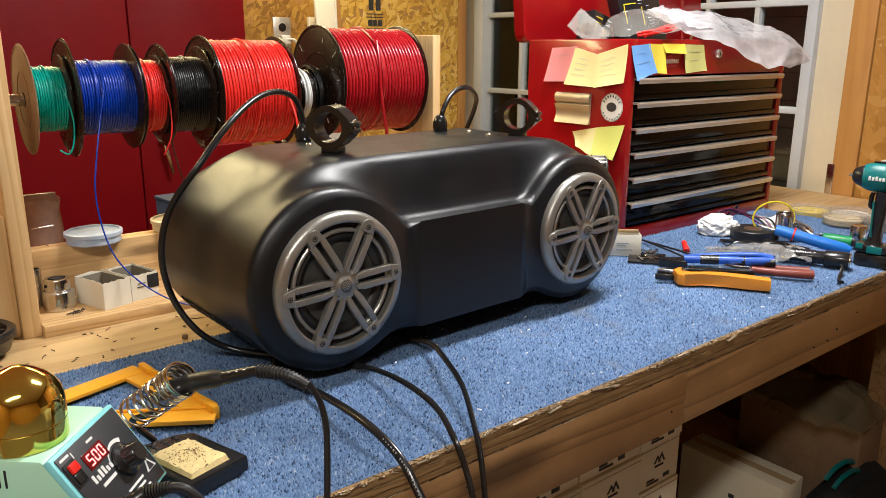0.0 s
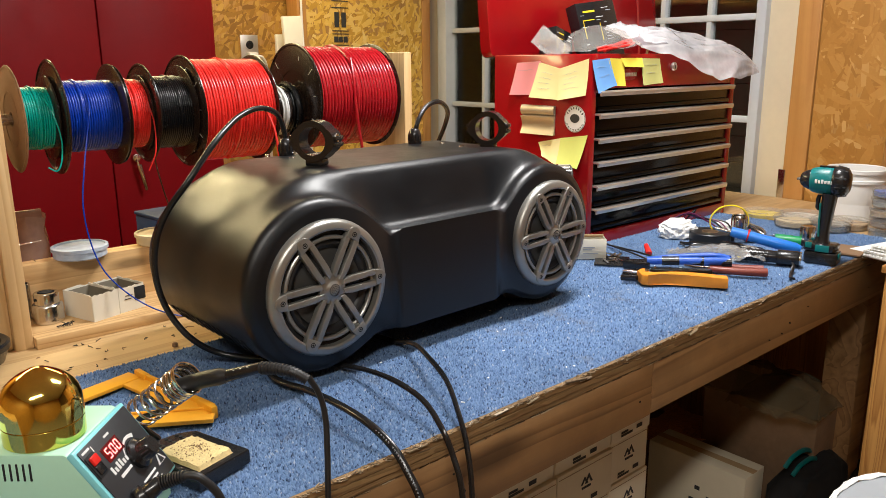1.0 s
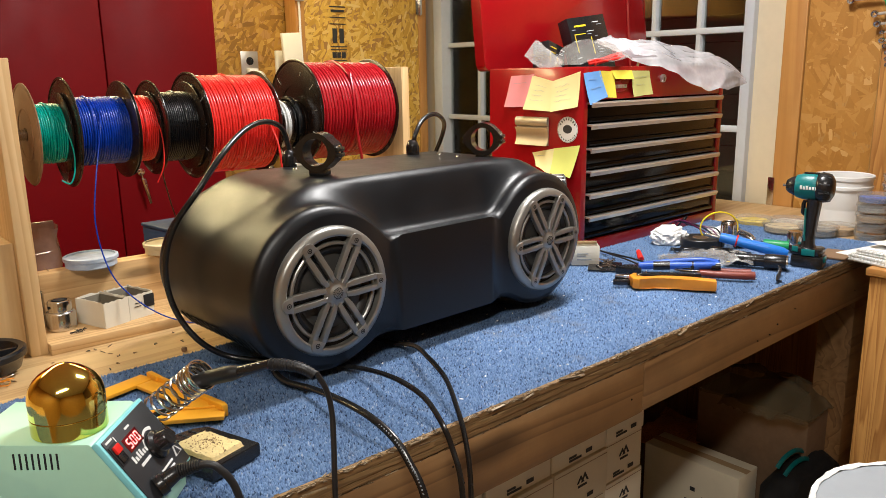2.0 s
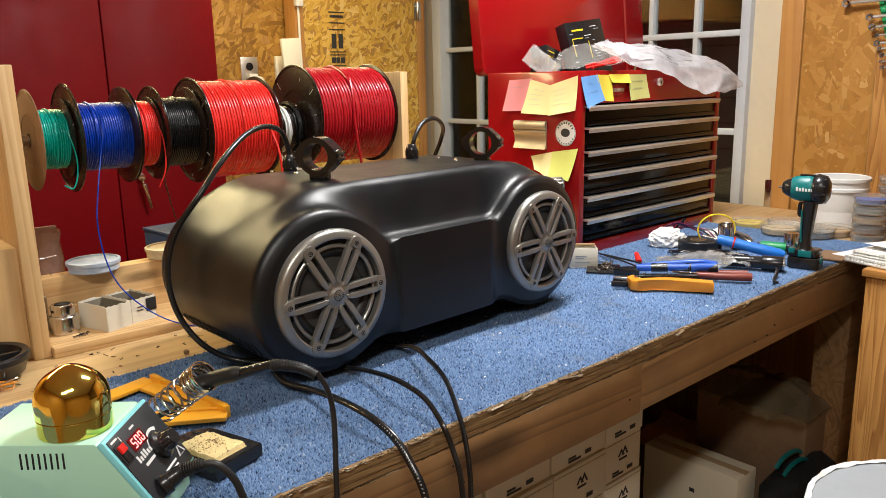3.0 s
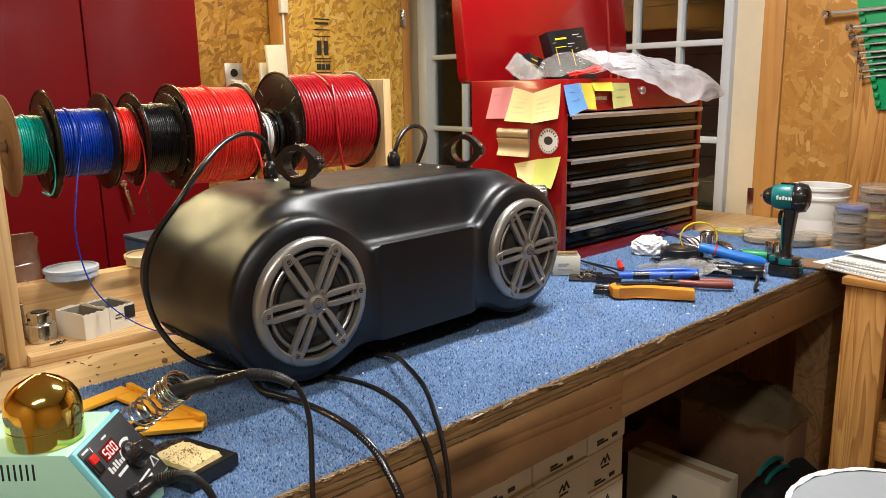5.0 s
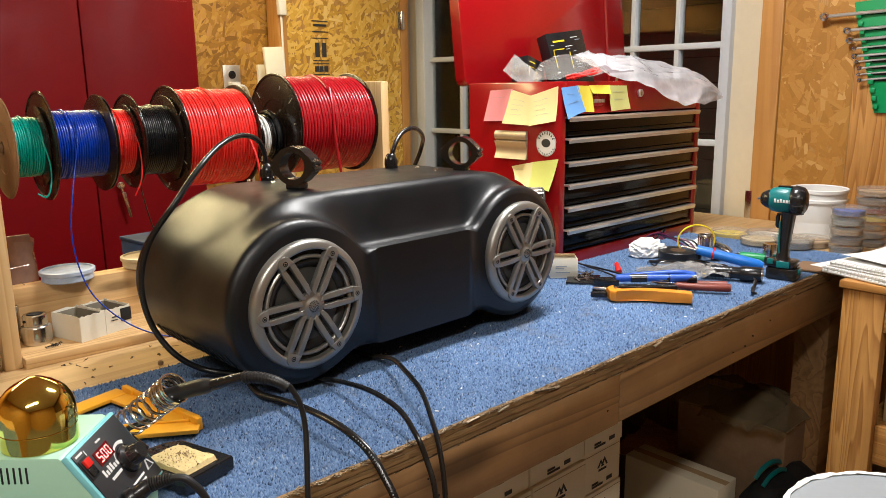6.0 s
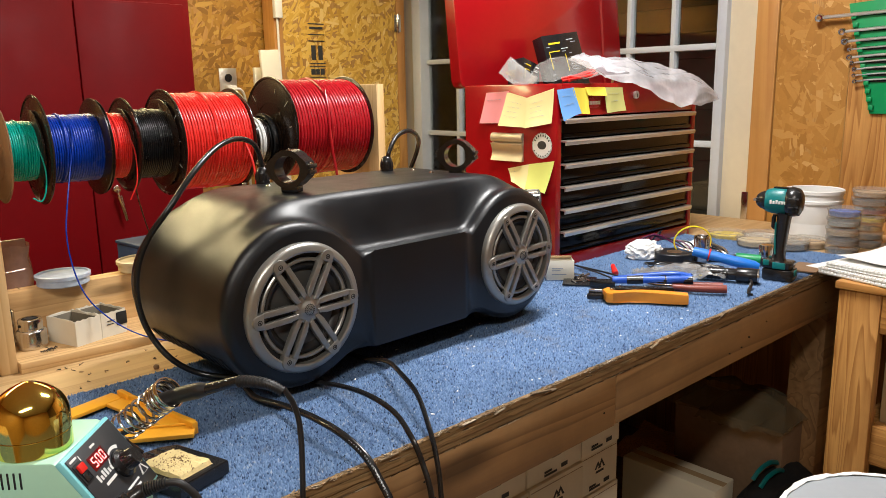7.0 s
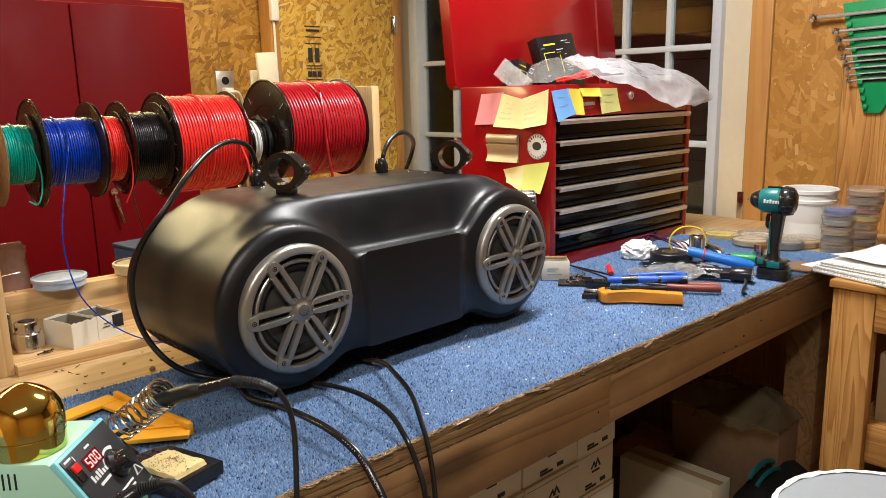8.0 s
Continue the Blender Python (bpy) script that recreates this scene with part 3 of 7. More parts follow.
for x in (-PX, PX):
    for y in (-0.10, 0.10):
        part("foot", rod(B(), (x, y, 0.0), (x, y, 0.017), 0.018, 0.016, 20, 0.002), "rubber", pod, "black rubber foot")


def ring(bm, r0, r1, w0, w1, m, bev=0.0015, seg=72):
    lathe(bm, [(r0, w0), (r1, w0), (r1, w1 - bev), (r1 - bev, w1), (r0 + bev, w1), (r0, w1 - bev)], m, seg, True)


def pod_grille(x):
    base = Matrix.Translation((x, -PH, PC)) @ FRONT
    bm = B()
    lathe(bm, [(0.0905, -0.002), (0.0955, -0.002), (0.0965, 0.004), (0.095, 0.010), (0.091, 0.0135), (0.0845, 0.0150), (0.082, 0.0135), (0.0815, -0.002)], base, 96, True)
    g = part("grille", bm, "titan", pod, "titanium grey speaker grille with six slotted arms")
    bm = B()
    lathe(bm, [(0.0, 0.0012), (0.030, 0.0005), (0.066, 0.0012), (0.0815, 0.0012)], base, 64)
    part("cone", bm, "cone", g, "dark grey cone")
    bm = B()
    lathe(bm, [(0.055, 0.0015), (0.058, 0.005), (0.063, 0.007), (0.068, 0.005), (0.071, 0.0015)], base, 64)
    part("surround", bm, "rubber", g, "black rubber surround")
    bm = B()
    ring(bm, 0.0690, 0.0745, 0.004, 0.0105, base)
    part("inner_ring", bm, "titan", g)
    bm = B()
    ring(bm, 0.0745, 0.0830, 0.0015, 0.004, base, 0.0005)
    part("gap_ring", bm, "void", g, "black recessed ring")
    for k in range(6):
        a = radians(2 + 60 * k)
        spin = base @ Matrix.Rotation(a, 4, "Z")
        bm = B()
        for s in (-1, 1):
            outline = [(0.016, s * 0.0030), (0.0740, s * 0.0042), (0.0740, s * 0.0124), (0.031, s * 0.0124), (0.019, s * 0.0100)]
            if s < 0:
                outline = outline[::-1]
            prism(bm, outline, 0.008, 0.0165, spin, 0.0007)
        tip = [(0.0735, -0.0118)] + [(0.0815 + 0.0095 * math.cos(t), 0.0105 * math.sin(t)) for t in (-1.25, -0.8, -0.4, 0, 0.4, 0.8, 1.25)] + [(0.0735, 0.0118)]
        prism(bm, tip, 0.006, 0.0170, spin, 0.0008)
        arm = part("arm", bm, "titan", g)
        bm = B()
        lathe(bm, [(0.0, 0.0176), (0.0014, 0.0176), (0.0016, 0.0166), (0.0035, 0.0174), (0.0040, 0.0168), (0.0040, 0.016)], spin @ Matrix.Translation((0.0805, 0, 0)), 16)
        part("screw", bm, "void", arm, "black socket screw")
    bm = B()
    lathe(bm, [(0.0, 0.0205), (0.005, 0.0200), (0.0085, 0.0185), (0.0115, 0.0162), (0.0135, 0.0150), (0.021, 0.0142), (0.0215, 0.009)], base, 48)
    hub = part("hub", bm, "titan", g)
    bm = B()
    for rr, num in ((0.0, 1), (0.0026, 6), (0.0052, 12), (0.0078, 18)):
        for k in range(num):
            a = 2 * math.pi * k / num
            lathe(bm, [(0.0, 0.0210 - rr * 0.17), (0.0008, 0.0210 - rr * 0.17), (0.0008, 0.0170 - rr * 0.2)], base @ Matrix.Translation((rr * math.cos(a), rr * math.sin(a), 0)), 6)
    part("mesh_holes", bm, "void", hub, "perforated hub")


pod_grille(-PX)
pod_grille(PX)


def pod_clamp(x, y, z, turn):
    m = Matrix.Translation((x, y, z)) @ Matrix.Rotation(radians(turn), 4, "Z") @ FRONT
    bm = B()
    seg = 48
    outer = []
    for i in range(seg):
        a = 2 * math.pi * i / seg
        rr = 0.0305 + 0.005 * max(0, abs(math.cos(a)) - 0.8) / 0.2
        outer.append((rr * math.cos(a), rr * math.sin(a), 0.0215 * math.cos(a), 0.0215 * math.sin(a)))
    loops = []
    for u, w in ((0, -0.015), (0, 0.015), (1, 0.015), (1, -0.015)):
        loops.append([bm.verts.new(m @ Vector((o[0] if u == 0 else o[2], o[1] if u == 0 else o[3], w))) for o in outer])
    for a, b in zip(loops, loops[1:] + loops[:1]):
        for i in range(seg):
            bm.faces.new((a[i], a[(i + 1) % seg], b[(i + 1) % seg], b[i]))
    c = part("clamp", bm, "hard", pod, "black tube clamp")
    for s in (-1, 1):
        bm = B()
        box(bm, s * 0.033 - 0.006, s * 0.033 + 0.006, -0.008, -0.0012, -0.014, 0.014, 0.0015, m)
        box(bm, s * 0.033 - 0.006, s * 0.033 + 0.006, 0.0012, 0.008, -0.014, 0.014, 0.0015, m)
        lug = part("lug", bm, "hard", c)
        bm = B()
        rod(bm, m @ Vector((s * 0.034, -0.009, 0.0)), m @ Vector((s * 0.034, 0.011, 0.0)), 0.0032, seg=12, lip=0.0006)
        part("bolt", bm, "steel", lug, "small steel bolt")
    bm = B()
    box(bm, -0.014, 0.014, -0.038, -0.027, -0.013, 0.013, 0.003, m)
    part("mount", bm, "hard", c)


pod_clamp(0.578 - 0.74, 0.925 - 0.982, 0.287 + 0.037, -60)
pod_clamp(0.945 - 0.74, 0.915 - 0.982, 0.283 + 0.037, -60)


def pod_gland(x, y):
    bm = B()
    lathe(bm, [(0.0135, 0.0), (0.0135, 0.008), (0.0125, 0.009)], Matrix.Translation((x, y, 0.284)), 6)
    lathe(bm, [(0.0125, 0.008), (0.0125, 0.020), (0.011, 0.024), (0.0085, 0.030), (0.0055, 0.032), (0.0, 0.032)], Matrix.Translation((x, y, 0.284)), 24)
    gl = part("cable_gland", bm, "hard", pod, "black hexagonal cable gland")
    bm = B()
    for k in range(12):
        a = math.pi * k / 6
        rod(bm, (x + 0.0122 * math.cos(a), y + 0.0122 * math.sin(a), 0.294), (x + 0.0118 * math.cos(a), y + 0.0118 * math.sin(a), 0.304), 0.0012, seg=6)
    part("grip_ribs", bm, "hard", gl)


pod_gland(-0.128, 0.085)
pod_gland(0.142, 0.066)
for x, y in ((-0.155, 0.10), (-0.142, 0.045), (0.18, 0.03), (0.172, -0.03)):
    bm = B()
    lathe(bm, [(0, 0.0035), (0.002, 0.0033), (0.0042, 0.0018), (0.0048, 0), (0.0048, -0.003)], Matrix.Translation((x, y, 0.2865)), 16)
    part("dome_bolt", bm, "steel", pod, "bright steel dome bolt")
# raised plain bars where the end carries moulded lettering
for k, y in enumerate((-0.118, -0.085, -0.052, -0.019, 0.014, 0.047, 0.08)):
    a = radians(218)
    m = Matrix.Translation((-PX + PR * math.cos(a), y, PC + PR * math.sin(a))) @ Matrix.Rotation(-(a - math.pi), 4, "Y")
    bm = B()
    box(bm, -0.0016, 0.0006, -0.012, -0.0085, -0.015, 0.015, 0.0006, m)
    box(bm, -0.0016, 0.0006, 0.0055, 0.009, -0.015, 0.015, 0.0006, m)
    if k % 2:
        box(bm, -0.0012, 0.0006, -0.007, 0.004, 0.009, 0.013, 0.0005, m)
    else:
        box(bm, -0.0012, 0.0006, -0.007, 0.004, -0.002, 0.002, 0.0005, m)
    part("raised_bar", bm, "pod", pod)


def cord(name, points, radius, material, label, flat=1.0, seg=10):
    base = Vector(points[0])
    return solid(name, tube(B(), [Vector(p) - base for p in points], radius, seg, 8, flat), material, Matrix.Translation(base), label, "cable")


cord("speaker_cable", [(0.5955, 1.0530, 1.2050), (0.5905, 1.0500, 1.2320), (0.5765, 1.0460, 1.2570), (0.5425, 1.0380, 1.2670), (0.4945, 1.0180, 1.2560), (0.4375, 0.9880, 1.2220), (0.3895, 0.9730, 1.1750), (0.3565, 0.9880, 1.1270), (0.3385, 0.9910, 1.0830), (0.3335, 0.9880, 1.0350), (0.3436, 0.9804, 0.9850), (0.3647, 0.9568, 0.9440), (0.4018, 0.9402, 0.9150), (0.4469, 0.8976, 0.9070), (0.4900, 0.8600, 0.9060)],
     0.0046, "hard", "thick black cable arching from the pod's gland")
cord("speaker_cable", [(0.8655, 1.0390, 1.2050), (0.8705, 1.0380, 1.2270), (0.8995, 1.0480, 1.2530), (0.9395, 1.0580, 1.2610), (0.9826, 1.0804, 1.2430), (1.0057, 1.1128, 1.2100), (1.0138, 1.1652, 1.1300), (0.9969, 1.1876, 0.9900), (0.9600, 1.1900, 0.9050)],
     0.0046, "hard", "thick black cable looping behind the pod")
cord("power_cord", [(0.63, 0.90, 0.906), (0.64, 0.83, 0.906), (0.635, 0.77, 0.918), (0.605, 0.70, 0.926), (0.569, 0.62, 0.926), (0.536, 0.56, 0.911), (0.522, 0.53, 0.883), (0.512, 0.51, 0.83), (0.50, 0.50, 0.74), (0.49, 0.50, 0.55), (0.47, 0.47, 0.2), (0.42, 0.42, 0.006)],
     0.0038, "hard", "black cord hanging over the bench edge", 0.7)
cord("power_cord", [(0.50, 0.86, 0.906), (0.518, 0.806, 0.907), (0.525, 0.74, 0.916), (0.515, 0.66, 0.928), (0.512, 0.60, 0.922), (0.498, 0.55, 0.909), (0.499, 0.53, 0.879), (0.496, 0.51, 0.836), (0.49, 0.50, 0.74), (0.47, 0.50, 0.55), (0.43, 0.46, 0.2), (0.36, 0.40, 0.006)],
     0.0038, "hard", "black cord hanging over the bench edge", 0.7)
cord("power_cord", [(0.50, 0.96, 0.906), (0.45, 0.90, 0.906), (0.425, 0.82, 0.906), (0.432, 0.75, 0.911), (0.426, 0.666, 0.922), (0.424, 0.60, 0.922), (0.426, 0.555, 0.909), (0.427, 0.525, 0.885), (0.428, 0.50, 0.850), (0.43, 0.485, 0.77), (0.42, 0.47, 0.55), (0.38, 0.44, 0.2), (0.3, 0.38, 0.006)],
     0.0048, "hard", "flat black printed cord hanging over the bench edge", 0.55)

# ---- wire rack with spools ----
rack = thing("wire_rack", pose(0.65, 1.33, BENCH), "pine wire rack with a shelf, end boards and a spool rod", "rack")
RX, RY = -0.65, -1.33


def rbox(name, x0, x1, y0, y1, z0, z1, material, bevel=0.002, parent=None, label=""):
    return part(name, box(B(), x0 + RX, x1 + RX, y0 + RY, y1 + RY, z0 - BENCH, z1 - BENCH, bevel), material, parent or rack, label)


rbox("end_board", 0.186, 0.213, 1.222, 1.46, BENCH, 1.375, "pine_z")
rbox("side_block", 0.128, 0.1855, 1.235, 1.45, BENCH, 1.085, "pine_z", 0.002, None, "short pale side board")
rbox("end_board", 1.040, 1.062, 1.29, 1.46, BENCH, 1.358, "pine_z")
rbox("shelf", 0.2135, 1.0395, 1.207, 1.344, BENCH, 0.911, "pine")
rbox("back_board", 0.2135, 1.0395, 1.3445, 1.3825, BENCH, 1.000, "pine")
AX, AZ = 1.362, 1.248
part("rod", rod(B(), (0.19 + RX, AX + RY, AZ - BENCH), (1.05 + RX, AX + RY, AZ - BENCH), 0.0095, seg=20), "steel", rack, "steel spool rod")


def spool(x0, x1, rf0, rf1, rw, pitch, wire, zc, label, flange="spool", tail=None, hub=0.03, marks=False, group="spools on the rod"):
    """A spool on the rod: two flanges, hub and close windings; the axis lies along x."""
    s = thing("wire_spool", pose(x0, AX, zc), label, "wire spool", group)
    turn = Matrix.Rotation(math.pi / 2, 4, "Y")
    w = x1 - x0
    t = 0.003

    def disc(rf, at, out):
        prof = [(0.0125, 0), (rf - 0.002, 0), (rf, 0.001), (rf, t - 0.001), (rf - 0.002, t), (0.0125, t)]
        bm = B()
        lathe(bm, prof, turn @ Matrix.Translation((0, 0, at)), 72, True)
        # stiffening rings on the outer side
        z = at - 0.0008 if out < 0 else at + t - 0.0004
        for rr in (rf * 0.97, rf * 0.52):
            lathe(bm, [(rr - 0.002, z), (rr, z), (rr, z + 0.0014), (rr - 0.002, z + 0.0014)], turn, 72, True)
        return bm

    f0 = part("flange", disc(rf0, 0, -1), flange if isinstance(flange, str) else flange[0], s)
    part("flange", disc(rf1, w - t, 1), flange if isinstance(flange, str) else flange[1], s)
    part("hub", lathe(B(), [(0.0125, t), (hub, t), (hub, w - t), (0.0125, w - t)], turn, 40, True), "spool", s)
    prof = [(hub, t)]
    count = max(3, round((w - 2 * t) / pitch))
    step_w = (w - 2 * t) / count
    rnd = random.Random(count)
    for i in range(count):
        wob = rnd.uniform(-0.0007, 0.0007)
        for k in range(7):
            a = math.pi * k / 6
            prof.append((rw + wob + step_w * (0.5 * math.sin(a) - (0.5 if k in (0, 6) else 0)), t + step_w * (i + 0.5 - 0.5 * math.cos(a))))
    prof.append((hub, w - t))
    part("winding", lathe(B(), prof, turn, 80), wire, s, angle=80)
    # a few strands that cross the windings
    rnd2 = random.Random(count + 5)
    for j in range(1):
        u0 = rnd2.uniform(0.35, 0.6)
        u1 = u0 + rnd2.uniform(-0.12, 0.12)
        pts = []
        for k in range(26):
            a = -0.6 + 3.4 * k / 25
            u = u0 + (u1 - u0) * k / 25
            pts.append((t + (w - 2 * t) * u, -(rw + pitch * 0.65) * math.sin(a), (rw + pitch * 0.65) * math.cos(a)))
        part("strand", tube(B(), pts, pitch * 0.5, 8, 2), wire, s)
    if marks:
        for k in range(10):
            a = radians(20 + 33 * k)
            m = Matrix.Rotation(a, 4, "X")
            part("scale_mark", box(B(), -0.0014, -0.0009, -0.0006, 0.0006, rf0 * 0.72, rf0 * (0.80 + 0.08 * (k % 2)), 0, m), "print", f0)
    if tail:
        base = Vector((x0, AX, zc))
        part("loose_end", tube(B(), [Vector(p) - base for p in tail], 0.0013 if pitch < 0.005 else pitch * 0.42, 8, 8), wire, s)
    return s


spool(0.256, 0.314, 0.089, 0.072, 0.051, 0.0038, "w_green", AZ, "spool of teal green wire with a brown cardboard flange", ("card", "spool"),
      [(0.297, 1.315, 1.282), (0.303, 1.296, 1.262), (0.309, 1.285, 1.22), (0.305, 1.28, 1.185), (0.296, 1.28, 1.166), (0.284, 1.285, 1.172)])
spool(0.319, 0.421, 0.098, 0.090, 0.060, 0.0042, "w_blue", AZ, "spool of dark blue wire with black flanges", "spool",
      [(0.366, 1.315, 1.295), (0.362, 1.297, 1.26), (0.352, 1.292, 1.219), (0.337, 1.28, 1.161), (0.326, 1.27, 1.104), (0.328, 1.26, 1.044), (0.339, 1.24, 0.994), (0.365, 1.218, 0.955), (0.40, 1.200, 0.924), (0.44, 1.187, 0.904), (0.47, 1.18, 0.897)])
spool(0.424, 0.471, 0.088, 0.070, 0.060, 0.0036, "w_red", AZ, "small spool of bright red wire", "spool",
      [(0.455, 1.318, 1.285), (0.464, 1.298, 1.262), (0.468, 1.29, 1.23), (0.462, 1.28, 1.185), (0.447, 1.28, 1.152)])
spool(0.474, 0.549, 0.090, 0.086, 0.065, 0.0038, "w_black", AZ, "spool of glossy black wire", "spool",
      [(0.485, 1.31, 1.20), (0.49, 1.36, 1.165), (0.512, 1.40, 1.11), (0.54, 1.44, 1.05), (0.56, 1.46, 1.0), (0.58, 1.46, 0.93)])
spool(0.553, 0.705, 0.105, 0.105, 0.094, 0.0060, "w_red", AZ, "large spool of bright red cable with black flanges", "spool",
      [(0.672, 1.272, 1.27), (0.681, 1.262, 1.24), (0.686, 1.25, 1.208), (0.686, 1.24, 1.165), (0.684, 1.23, 1.10)], 0.04, True)
spool(0.709, 0.738, 0.044, 0.044, 0.041, 0.0040, "w_black", AZ - 0.008, "small spool of black cable", "spool", None, 0.02)
spool(0.740, 0.762, 0.050, 0.050, 0.048, 0.0045, "w_white", AZ - 0.008, "small roll of white cable", "spool", None, 0.02)
spool(0.764, 0.793, 0.048, 0.052, 0.046, 0.0120, "w_black", AZ - 0.008, "roll of matt black sleeving", "spool", None, 0.02)
spool(0.797, 0.999, 0.113, 0.113, 0.102, 0.0078, "w_deep", AZ + 0.016, "very large spool of deep red cable with a printed flange", "spool",
      [(0.893, 1.285, 1.345), (0.884, 1.262, 1.30), (0.880, 1.253, 1.25), (0.884, 1.25, 1.20), (0.891, 1.25, 1.155), (0.894, 1.26, 1.10)], 0.045, True)

# ---- things on the rack's shelf ----
sock = thing("socket", pose(0.255, 1.288, 0.911), "chromed steel socket standing on the shelf", "socket", "sockets on the shelf")
bm = B()
lathe(bm, [(0.0, 0), (0.023, 0), (0.0245, 0.0015), (0.0245, 0.030), (0.0225, 0.033), (0.0195, 0.034), (0.0195, 0.051), (0.0185, 0.0525), (0.0135, 0.0525), (0.0135, 0.046), (0, 0.046)], None, 40)
part("barrel", bm, "steel", sock)
# black block stands in for the shade inside the drive hole
part("drive_square", box(B(), -0.0085, 0.0085, -0.0085, 0.0085, 0.0455, 0.0530, 0, Matrix.Rotation(0.6, 4, "Z")), "void", sock, "dark square drive hole")
part("pin_hole", rod(B(), (-0.0188, -0.006, 0.043), (-0.0203, -0.0065, 0.043), 0.0025, seg=12), "void", sock)
tall = thing("socket", pose(0.2290, 1.322, 0.911), "tall thin steel tube socket", "socket", "sockets on the shelf")
part("barrel", lathe(B(), [(0, 0), (0.0105, 0), (0.0105, 0.064), (0.0085, 0.065), (0.0085, 0.05), (0, 0.05)], None, 28), "steel", tall)


def open_carton(x, y, rot, sx, sy, h, label):
    c = thing("small_carton", pose(x, y, 0.911, 0, 0, rot), label, "small box", "cartons on the shelf")
    t = 0.0012
    part("base", box(B(), 0, sx, 0, sy, 0, t), "carton", c)
    rnd = random.Random(int(sx * 1e4))

    def side(ax, bx, ay, by):
        bm = B()
        n = 9
        top = []
        for face in (0, 1):
            px, py = (t * face, 0) if ax == bx else (0, t * face)
            low = [(ax + (bx - ax) * i / n + px, ay + (by - ay) * i / n + py, t) for i in range(n + 1)]
            if not top:
                top = [h + rnd.uniform(-0.0022, 0.0012) for i in range(n + 1)]
            high = [(p[0], p[1], z) for p, z in zip(low, top)]
            sheet(bm, [low, high])
        part("side", thicken(bm, 0.0004), "carton", c)

    side(0, sx, 0, 0)
    side(0, sx, sy - t, sy - t)
    side(0, 0, t, sy - t)
    side(sx - t, sx - t, t, sy - t)
    # added panels: taupe board with the inside's shade in its colour
    for x0, x1, y0, y1 in ((0.0022, sx - 0.0024, 0.0022, 0.0027), (0.0022, sx - 0.0024, sy - 0.0029, sy - 0.0024), (0.0022, 0.0027, 0.0029, sy - 0.0031), (sx - 0.0029, sx - 0.0024, 0.0029, sy - 0.0031)):
        part("lining", box(B(), x0, x1, y0, y1, 0.0016, h - 0.0035), "lining", c, "bare grey-brown board darkened for the shade inside")
    part("lining", box(B(), 0.003, sx - 0.003, 0.003, sy - 0.003, 0.0014, 0.0020), "lining", c, "bare grey-brown board darkened for the shade inside")
    return c


open_carton(0.3105, 1.229, 18, 0.0505, 0.080, 0.046, "torn open small white carton on the shelf")
second = open_carton(0.3600, 1.247, 14, 0.0500, 0.078, 0.045, "torn open small white carton with a black tape patch")
part("tape", box(B(), 0.030, 0.0512, -0.0014, -0.0004, 0.017, 0.041, 0.0003), "void", second, "black tape patch")
part("mark", box(B(), 0.010, 0.024, -0.0010, -0.0004, 0.022, 0.0235), "ink", second)
part("mark", box(B(), 0.012, 0.026, -0.0010, -0.0004, 0.028, 0.0295), "ink", second)


def tub_lid(x, y, z, rr, h, material, label):
    t = thing("tub_lid", pose(x, y, z), label, "lid", "lids on the rack")
    part("rim", lathe(B(), [(0, 0), (rr - 0.004, 0), (rr - 0.001, 0.002), (rr - 0.001, h * 0.62), (rr + 0.002, h * 0.66), (rr + 0.002, h - 0.001), (rr, h), (rr - 0.003, h), (rr - 0.004, h - 0.003), (0, h - 0.003)], None, 56), material, t)


tub_lid(0.335, 1.352, 1.0004, 0.046, 0.021, "frost", "round frosted plastic lid on the back board")
tub_lid(0.487, 1.362, 1.0004, 0.046, 0.022, "tan", "round beige plastic lid on the back board")

blue_case = thing("parts_box", pose(0.64, 1.56, BENCH, 0, 0, 6), "dark blue box with a small white label", "box")
part("body", box(B(), -0.10, 0.10, -0.075, 0.075, 0, 0.118, 0.003), "navy", blue_case)
part("lid", box(B(), -0.102, 0.102, -0.077, 0.077, 0.1185, 0.126, 0.002), "navy", blue_case)
part("label", box(B(), -0.085, -0.065, -0.0762, -0.0752, 0.090, 0.108), "paper", blue_case, "small white label")
bag = thing("nail_bag", pose(0.262, 1.43, BENCH), "pinkish clear plastic bag with nails behind the rack", "plastic bag")
bm = B()
grid = []
rnd = random.Random(8)
for j in range(9):
    z = 0.180 * j / 8
    ringp = []
    for i in range(17):
        a = 2 * math.pi * (i % 16) / 16
        k = 1 - 0.35 * (j / 8) ** 2
        random_k = random.Random(j * 16 + i % 16).uniform(0.9, 1.08)
        ringp.append((0.040 * math.cos(a) * random_k, 0.055 * math.sin(a) * k * random_k, z + 0.004 * math.sin(a * 3)))
    grid.append(ringp)
sheet(bm, grid)
bmesh.ops.remove_doubles(bm, verts=bm.verts, dist=1e-6)
part("body", bm, "bag", bag)
part("fold", box(B(), -0.036, 0.036, -0.004, 0.004, 0.172, 0.190, 0.002), "bag", bag)
part("nail", rod(B(), (-0.02, -0.058, 0.140), (0.014, -0.064, 0.144), 0.0007, seg=8), "steel", bag)
part("nail", rod(B(), (-0.005, -0.062, 0.115), (0.024, -0.07, 0.085), 0.0008, seg=8), "steel", bag)

# sawdust, wire bits and chips on the bench behind the carpet
rnd = random.Random(31)
